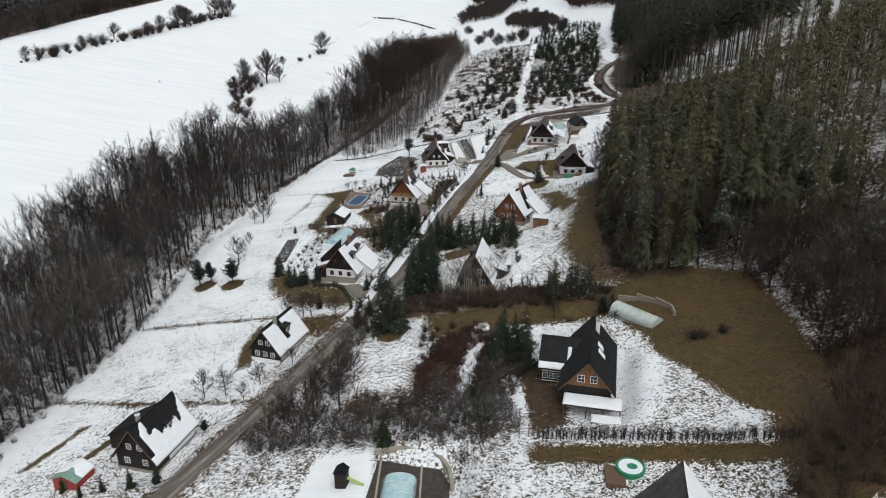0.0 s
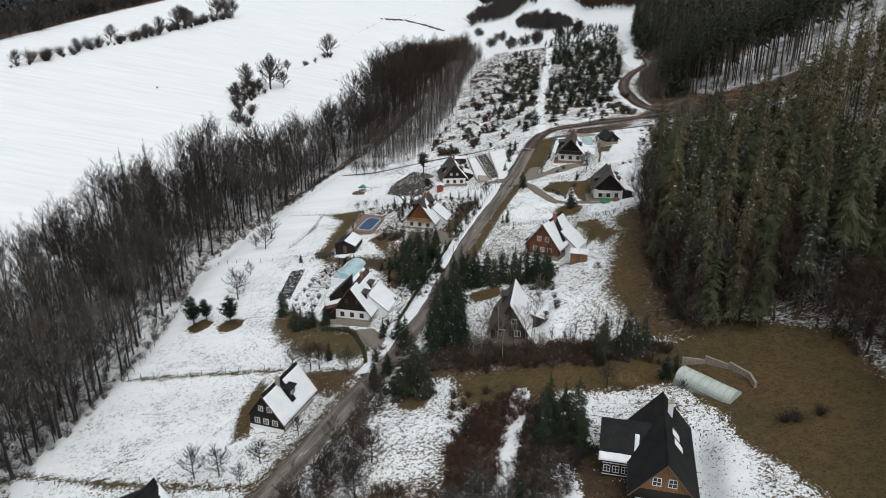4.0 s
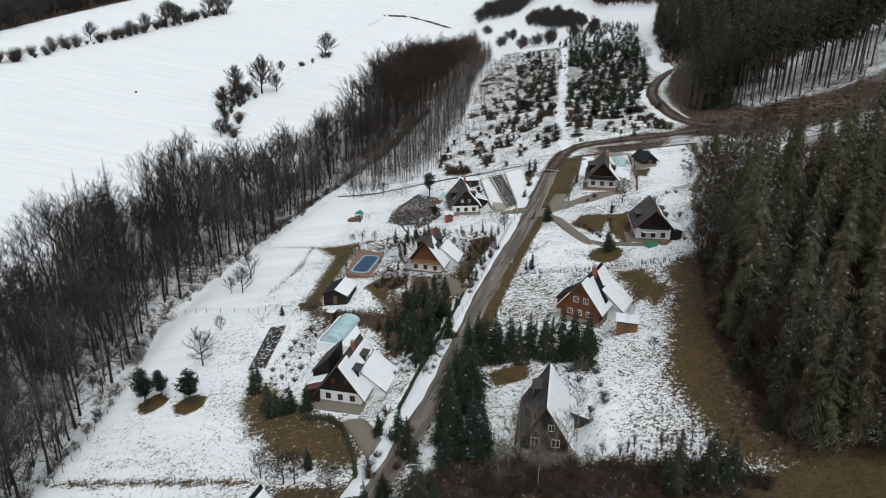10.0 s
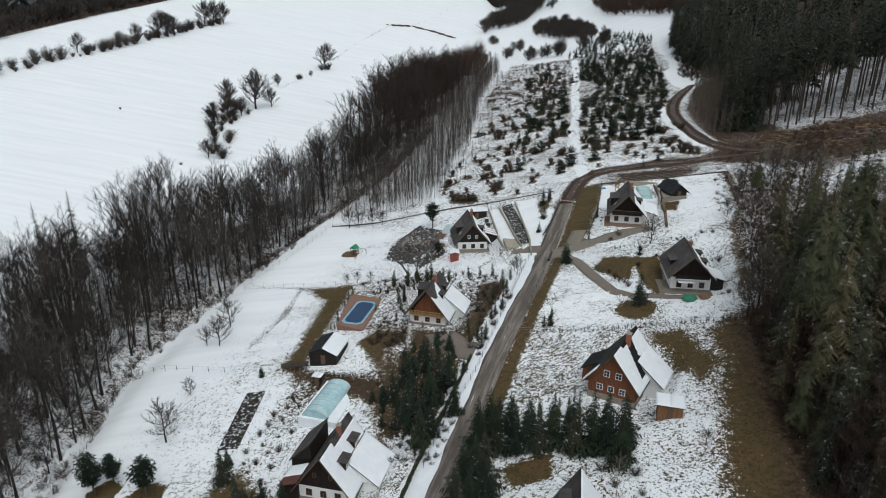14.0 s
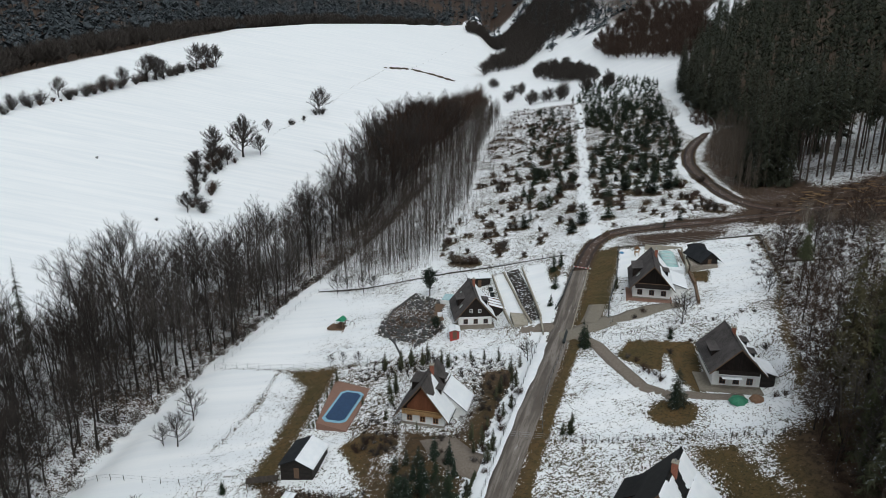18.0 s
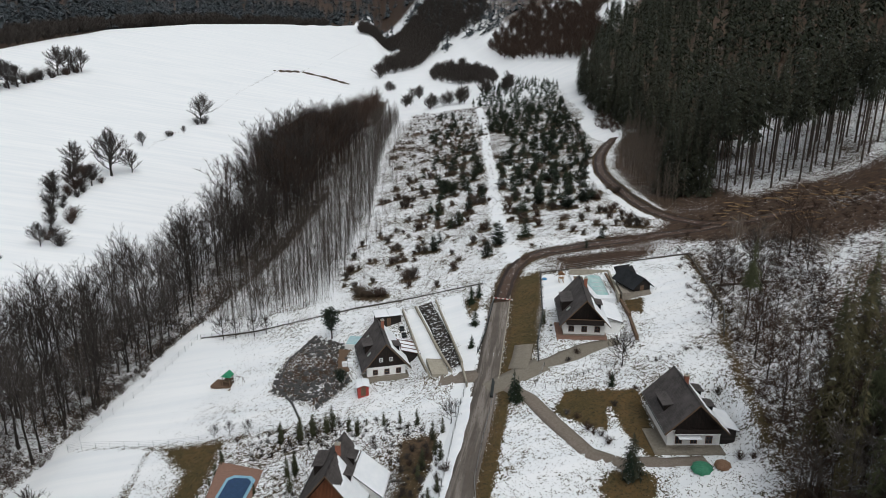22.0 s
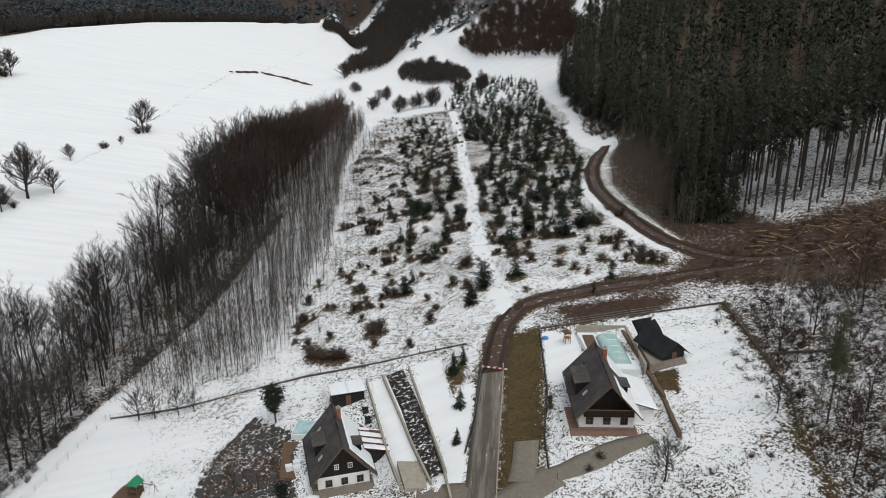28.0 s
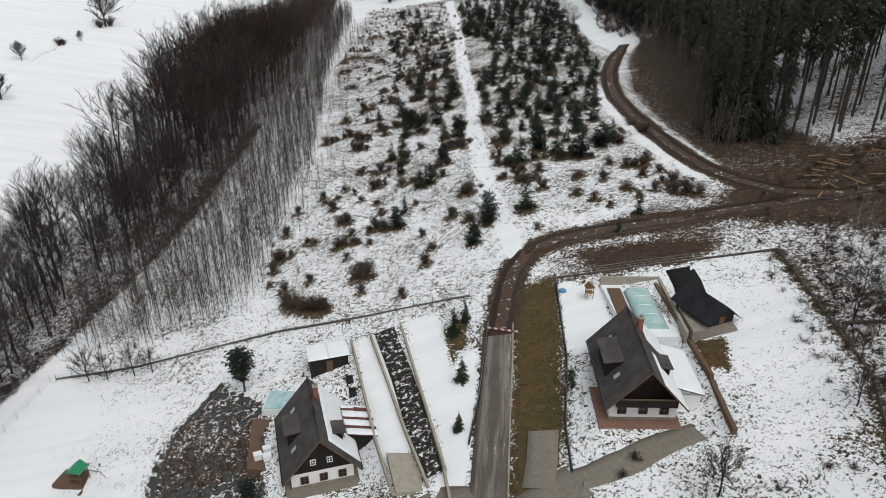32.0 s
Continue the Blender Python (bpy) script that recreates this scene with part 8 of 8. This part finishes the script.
vault("pool_enclosure", 40.6, 265.0, zp, -10, 3.7, 9.8, 0.9, "turquoise", 5, "low turquoise pool cover behind a house", "pool enclosure")
solid("low_wall", Shape().box(0, -0.2, -1.5, 8.6, 0.2, 1.3, pose(37.0, 273.2, zp, 0, 0, -11)).box(-0.2, 0, -1.5, 0.2, 15.2, 1.3, pose(42.8, 256.9, zp, 0, 0, -10.5)), M["concrete"], Matrix(), "yellowish concrete wall round a pool", "wall")
zn = -9.1
solid("pool_terrace", Shape().slab([(-12.6, 68.0), (0.2, 68.0), (0.3, 81.5), (-1.0, 84.8), (-3.4, 87.2), (-7.0, 88.0), (-10.4, 87.6)], zn - 1.5, zn), M["soil_wet"], Matrix(), "dark wet paved terrace with a curved end wall", "terrace")
for xa, xb in ((-10.2, -9.9), (-4.0, -3.7)):
    solid("pool_rail", Shape().box(xa, 70.0, zn - 0.1, xb, 86.8, zn + 0.1), M["concrete"], Matrix(), "pale concrete guide rail of a pool enclosure", "rail", "pool rails")
vault("pool_enclosure", -7.0, 77.4, zn, -2, 4.6, 10.0, 1.3, "panel_blue", 6, "arched pool enclosure with clear panels", "pool enclosure")
rim = thing("round_pool", on_land(24.3, 76.4), "round green garden pool with a white rim", "pool")
ring = [(math.cos(i * math.pi / 8), math.sin(i * math.pi / 8)) for i in range(16)]
part("rim", Shape().slab([(x * 1.95, y * 1.95) for x, y in ring], -1.0, 0.6), M["plastic_green"], rim)
part("snow", Shape().slab([(x * 1.6, y * 1.6) for x, y in ring], 0.55, 0.64), M["snow"], rim, "snow and ice on the pool")
part("hole", Shape().slab([(x * 0.7 + 0.2, y * 0.6) for x, y in ring], 0.62, 0.67), M["plastic_green"], rim, "open green water")
pad("deck", [(20.6, 73.6), (23.0, 73.0), (23.6, 76.6), (21.0, 77.4)], "wood_plain", "brown wooden deck at a pool", "deck", 0.3)
stone_end = Shape()
bow = [(-11.0, 88.0), (-7.0, 88.6), (-3.0, 88.0), (-0.9, 86.2), (0.3, 83.6), (0.7, 80.2)]
for (xa, ya), (xb, yb) in zip(bow, bow[1:]):
    d = math.hypot(xb - xa, yb - ya)
    stone_end.box(-0.05, -0.25, -0.8, d + 0.05, 0.25, 0.75, pose(xa, ya, zn + 0.4, 0, 0, math.degrees(math.atan2(yb - ya, xb - xa))))
solid("retaining_wall", stone_end, M["concrete"], Matrix(), "curved concrete wall round a pool terrace", "wall")

# outbuildings
shed("shed", "orange timber shed with snow on its roof", 23.2, 171.2, -14, 3.6, 3.0, 2.2, 0.0, "wood_orange", "roof_black", full)
shed("pool_house", "dark timber garden house with half its roof under snow", -34.8, 204.4, -10, 5.6, 6.8, 2.3, 1.3, "wood_dark_h", "roof_dark", full, 1)
shed("garden_hut", "small red hut with a snowy roof", -10.4, 246.2, 6, 2.0, 2.6, 1.9, 0.3, "red", "roof_grey", full, 0)
hut = shed("summer_house", "dark timber summer house with a flat snowy roof", -4.6, 274.0, 8, 5.6, 3.6, 2.5, 0.0, "wood_dark_h", "roof_black", full)
solid("black_sheeting", ribbon([(47.8, 265.6), (48.6, 268.6), (49.2, 272.6)], 4.0, 0.12, 1.0).mesh("black_sheeting", M["roof_black"], True), None, Matrix(), "black ribbed sheeting on the bank behind a gazebo", "sheeting")
shed("gazebo", "dark roofed garden gazebo on a stone terrace", 46.9, 260.4, 14, 4.0, 6.4, 2.0, 1.7, "wood_dark_h", "roof_dark", lambda a, d: 0.75 * (d > 0.55), 1, None, 0.7)
pad("terrace", [(43.2, 256.2), (49.2, 255.8), (50.4, 263.0), (44.4, 263.6)], "stone", "rough stone terrace under a gazebo", "terrace", -0.1)
shed("shed", "red shed with a faded green roof", -61.2, 92.4, -12, 4.4, 4.2, 2.0, 0.9, "red", "roof_green", lambda a, d: 0.55 * (a > 0.3), 0)
shed("shed", "small dark lean-to with snow", 12.9, 154.0, -9, 2.4, 3.0, 1.8, 0.0, "wood_grey", "roof_black", full)
store = thing("flat_canopy", on_land(-41.0, 200.5, 12), "low timber canopy along the garden edge", "canopy")
part("roof", Shape().box(-2.6, -0.8, 1.3, 2.6, 0.8, 1.42), M["wood_grey"], store)
for x in (-2.4, 0, 2.4):
    part("post", Shape().box(x - 0.06, -0.7, -0.6, x + 0.06, -0.58, 1.3), M["wood_plain"], store)

# brick paving round two houses
for h, a, b, c, d in ((hh, -5.2, -1.6, 4.3, 6.0), (hi, -6.0, -1.8, 4.2, 5.0), (hf, -4.6, -1.6, 4.4, 2.0), (hb, -5.0, -2.6, 4.6, 1.0)):
    o = solid("paved_yard", Shape().box(a, b, -2.4, c, d, 0.05), M["paving_red" if h is hh else "paving_grey"], h.root.matrix_world.copy(), "paved yard along the foot of a house", "yard")

# walls and beds below the upper house
steps = Shape()
for (xa, ya), (xb, yb) in (((-0.9, 278.0), (0.9, 257.0)), ((0.9, 257.0), (2.4, 245.4)), ((2.1, 277.6), (4.9, 255.0)), ((4.9, 255.0), (6.4, 245.0)), ((6.9, 278.4), (8.6, 246.4)), ((8.6, 250.0), (8.4, 238.8))):
    d = math.hypot(xb - xa, yb - ya)
    steps.box(0, -0.15, -1.2, d, 0.15, 0.75, pose(xa, ya, height((xa + xb) / 2, (ya + yb) / 2), 0, 0, math.degrees(math.atan2(yb - ya, xb - xa))))
solid("garden_wall", steps, M["concrete"], Matrix(), "yellowish concrete retaining walls of a garden", "wall")
solid("garden_bed", ribbon([(4.3, 277.8), (5.7, 266.0), (6.6, 255.5), (7.4, 246.6)], 3.0, 0.22).mesh("garden_bed", M["bed"], True), None, Matrix(), "dark planted bed with patches of snow", "garden bed")
for x, y in inside([(3, 278), (6, 278), (9, 250), (7, 247)], 34, 0.9, 51, (2, 246, 10, 279)):
    single(BUSH[rng.randrange(4)], x, y, rng.uniform(0.15, 0.35))
pad("concrete_pad", [(2.7, 245.2), (6.2, 244.8), (5.2, 251.2), (2.2, 251.8)], "concrete", "concrete pad half under snow beside the road", "pad", 0.02)
way([(4.0, 243.6), (8.5, 242.4), (12.0, 241.0)], 4.0, "gravel", "brown gravel apron beside the road", 0.08)
bank_wall = Shape()
line = [(44.6, 270.6), (43.2, 257.4), (42.2, 249.0), (40.2, 240.0)]
for (xa, ya), (xb, yb) in zip(line, line[1:]):
    d = math.hypot(xb - xa, yb - ya)
    bank_wall.box(0, -0.25, -1.5, d, 0.25, 0.6, pose(xa, ya, height((xa + xb) / 2, (ya + yb) / 2), 0, 0, math.degrees(math.atan2(yb - ya, xb - xa))))
solid("timber_wall", bank_wall, M["wood_plain"], Matrix(), "weathered timber retaining wall beside a house", "wall")

# rockery
rocks = []
for i in range(3):
    s = Shape()
    r = random.Random(300 + i)
    pts = [(r.uniform(0.7, 1.1) * math.cos(k * 1.05), r.uniform(0.7, 1.1) * math.sin(k * 1.05)) for k in range(6)]
    s.slab(pts, -0.3, r.uniform(0.25, 0.45))
    rocks.append(s)
joined("rockery_stones", rocks, sized(inside(ROCKERY, 280, 0.75, 52, (-30, 244, -12, 278)), 0.3, 0.8, 53), "rock", "grey slabs of a rock garden", "rocks", 53)
for x, y in inside(ROCKERY, 22, 1.8, 54, (-29, 246, -14, 278)):
    single(BUSH[2], x, y, rng.uniform(0.2, 0.45))
solid("garden_edging", ribbon([(-21, 277), (-26.5, 268), (-28, 258), (-24, 249), (-22, 242)], 0.35, 0.25, 0.8).mesh("garden_edging", M["rock"], True), None, Matrix(), "pale stone edging of a rock garden", "edging")

# play things
play = thing("playground", on_land(-38.9, 264.2, -20), "wooden play tower with a green roof and swing", "play tower")
part("ground_mat", Shape().box(-3.4, -1.4, -0.5, 1.2, 1.6, 0.10).box(1.2, -2.4, -0.5, 3.4, 1.2, 0.08), M["wood_plain"], play)
for x, y in ((-0.8, -0.8), (0.8, -0.8), (-0.8, 0.8), (0.8, 0.8)):
    part("post", Shape().box(x - 0.06, y - 0.06, 0, x + 0.06, y + 0.06, 2.3), M["wood_plain"], play)
part("platform", Shape().box(-0.9, -0.9, 1.1, 0.9, 0.9, 1.2), M["wood_plain"], play)
part("roof", Shape().prism([(-1.1, 2.2), (1.1, 2.2), (0, 3.1)], -1.0, 1.0), M["plastic_green"], play, "green plastic roof")
part("swing_frame", Shape().tube([(1.0, 0.8, 0), (1.0, 0.0, 2.3), (1.0, -0.8, 0)], [0.06] * 3, 5).tube([(3.6, 0.8, 0), (3.6, 0.0, 2.3), (3.6, -0.8, 0)], [0.06] * 3, 5).tube([(1.0, 0, 2.3), (3.6, 0, 2.3)], [0.06] * 2, 5), M["wood_plain"], play)
tower = thing("play_tower", on_land(34.6, 271.2), "small orange wooden play tower", "play tower")
part("frame", Shape().box(-0.5, -0.5, 0, -0.4, -0.4, 2.0).box(0.4, -0.5, 0, 0.5, -0.4, 2.0).box(-0.5, 0.4, 0, -0.4, 0.5, 2.0).box(0.4, 0.4, 0, 0.5, 0.5, 2.0).box(-0.5, -0.5, 1.0, 0.5, 0.5, 1.1), M["wood_light"], tower)
part("roof", Shape().prism([(-0.7, 1.9), (0.7, 1.9), (0, 2.6)], -0.6, 0.6), M["wood_orange"], tower)
dome = [Shape() for _ in range(3)]


def cap(shape, rad, tall, ridges=0.0):
    for j in range(6):
        for i in range(18):
            def at(ii, jj):
                f, w = jj / 6, ii * 2 * math.pi / 18
                k = rad * math.cos(f * math.pi / 2) * (1 + ridges * math.cos(9 * w))
                return (k * math.cos(w), k * math.sin(w), tall * math.sin(f * math.pi / 2))
            shape.face(at(i, j), at(i + 1, j), at(i + 1, j + 1), at(i, j + 1))
    return shape


solid("tarpaulin", cap(dome[0], 1.5, 1.0, 0.06), M["tarp_green"], on_land(35.4, 203.8), "green tarpaulin heap with streaks of snow", "tarpaulin")
solid("tarpaulin", cap(dome[1], 1.1, 0.9, 0.08), M["tarp_brown"], on_land(37.9, 203.2), "brown tarpaulin heap beside a house", "tarpaulin")
solid("sandpit_shell", cap(dome[2], 0.6, 0.35), M["plastic_blue"], on_land(31.6, 274.4), "small round blue plastic shell in the snow", "toy")
ph = thing("playhouse", on_land(-15.2, 81.6, -10), "dark wooden playhouse tower with a lime slide", "play tower")
part("cabin", Shape().box(-0.8, -0.8, 0.0, 0.8, 0.8, 2.6), M["wood_dark_h"], ph)
part("roof", Shape().prism([(-1.0, 2.6), (1.0, 2.6), (0, 3.3)], -1.0, 1.0), M["roof_dark"], ph)
part("slide", Shape().tube([(0.8, 0, 1.5), (2.0, 0.2, 0.8), (3.2, 0.3, 0.3)], [0.22, 0.22, 0.22], 6), M["plastic_lime"], ph, "lime green plastic slide")
sw = thing("swing", on_land(18.8, 77.2, -10), "bare wooden garden swing frame", "swing")
for x in (-1.4, 1.4):
    part("leg", Shape().tube([(x, 0.8, 0), (x, 0, 2.2)], [0.06, 0.06], 5), M["wood_plain"], sw)
    part("leg", Shape().tube([(x, -0.8, 0), (x, 0, 2.2)], [0.06, 0.06], 5), M["wood_plain"], sw)
part("beam", Shape().tube([(-1.7, 0, 2.2), (1.7, 0, 2.2)], [0.07, 0.07], 5), M["wood_plain"], sw)
for y in (250.0, 252.2):
    b = thing("garden_bench", on_land(26.6 + (y - 250) * 0.3, y, 80), "white garden bench on a brick yard", "bench", "benches")
    part("seat", Shape().box(-0.7, -0.25, 0.40, 0.7, 0.25, 0.46), M["frame_white"], b)
    part("backrest", Shape().box(-0.7, 0.22, 0.46, 0.7, 0.28, 0.9), M["frame_white"], b)
    for x in (-0.6, 0.6):
        part("leg", Shape().box(x - 0.04, -0.22, 0, x + 0.04, 0.22, 0.4), M["metal_dark"], b)
for x, y in ((0.0, 268.4), (0.3, 266.2)):
    b = solid("lounge_chair", Shape().box(-0.5, -0.5, 0, 0.5, 0.5, 0.4).box(-0.5, 0.35, 0.4, 0.5, 0.5, 0.85), M["metal_dark"], on_land(x - 1.6, y, 5), "dark garden armchair with snow on its seat", "chair", "garden chairs")
solid("yellow_bin", Shape().box(-0.3, -0.3, 0, 0.3, 0.3, 0.95), worn("yellow plastic", (0.55, 0.45, 0.04), (0.65, 0.55, 0.08), 4, 0.5, 0.1), on_land(39.4, 247.6), "small yellow plastic bin beside a house", "bin")

# felled timber
logs = Shape().tube([(-2.2, 0, 0.2), (2.2, 0, 0.2)], [0.16, 0.13], 6, True)
joined("felled_logs", [logs], sized(inside([(78, 282), (84, 296), (108, 292), (116, 272), (92, 266)], 90, 1.1, 55, (76, 266, 114, 296)), 0.5, 1.2, 56), "log", "pale felled logs strewn over the bare slope", "logs", 56)
trunk_log = Shape().tube([(-7, 0, 0.35), (0, 0.2, 0.4), (7, 0, 0.3)], [0.24, 0.2, 0.12], 7, True)
solid("fallen_tree", trunk_log, M["bark_spruce"], pose(66, 247.5, height(66, 247.5), 0, -12, -28), "long fallen trunk on the slope", "fallen tree")
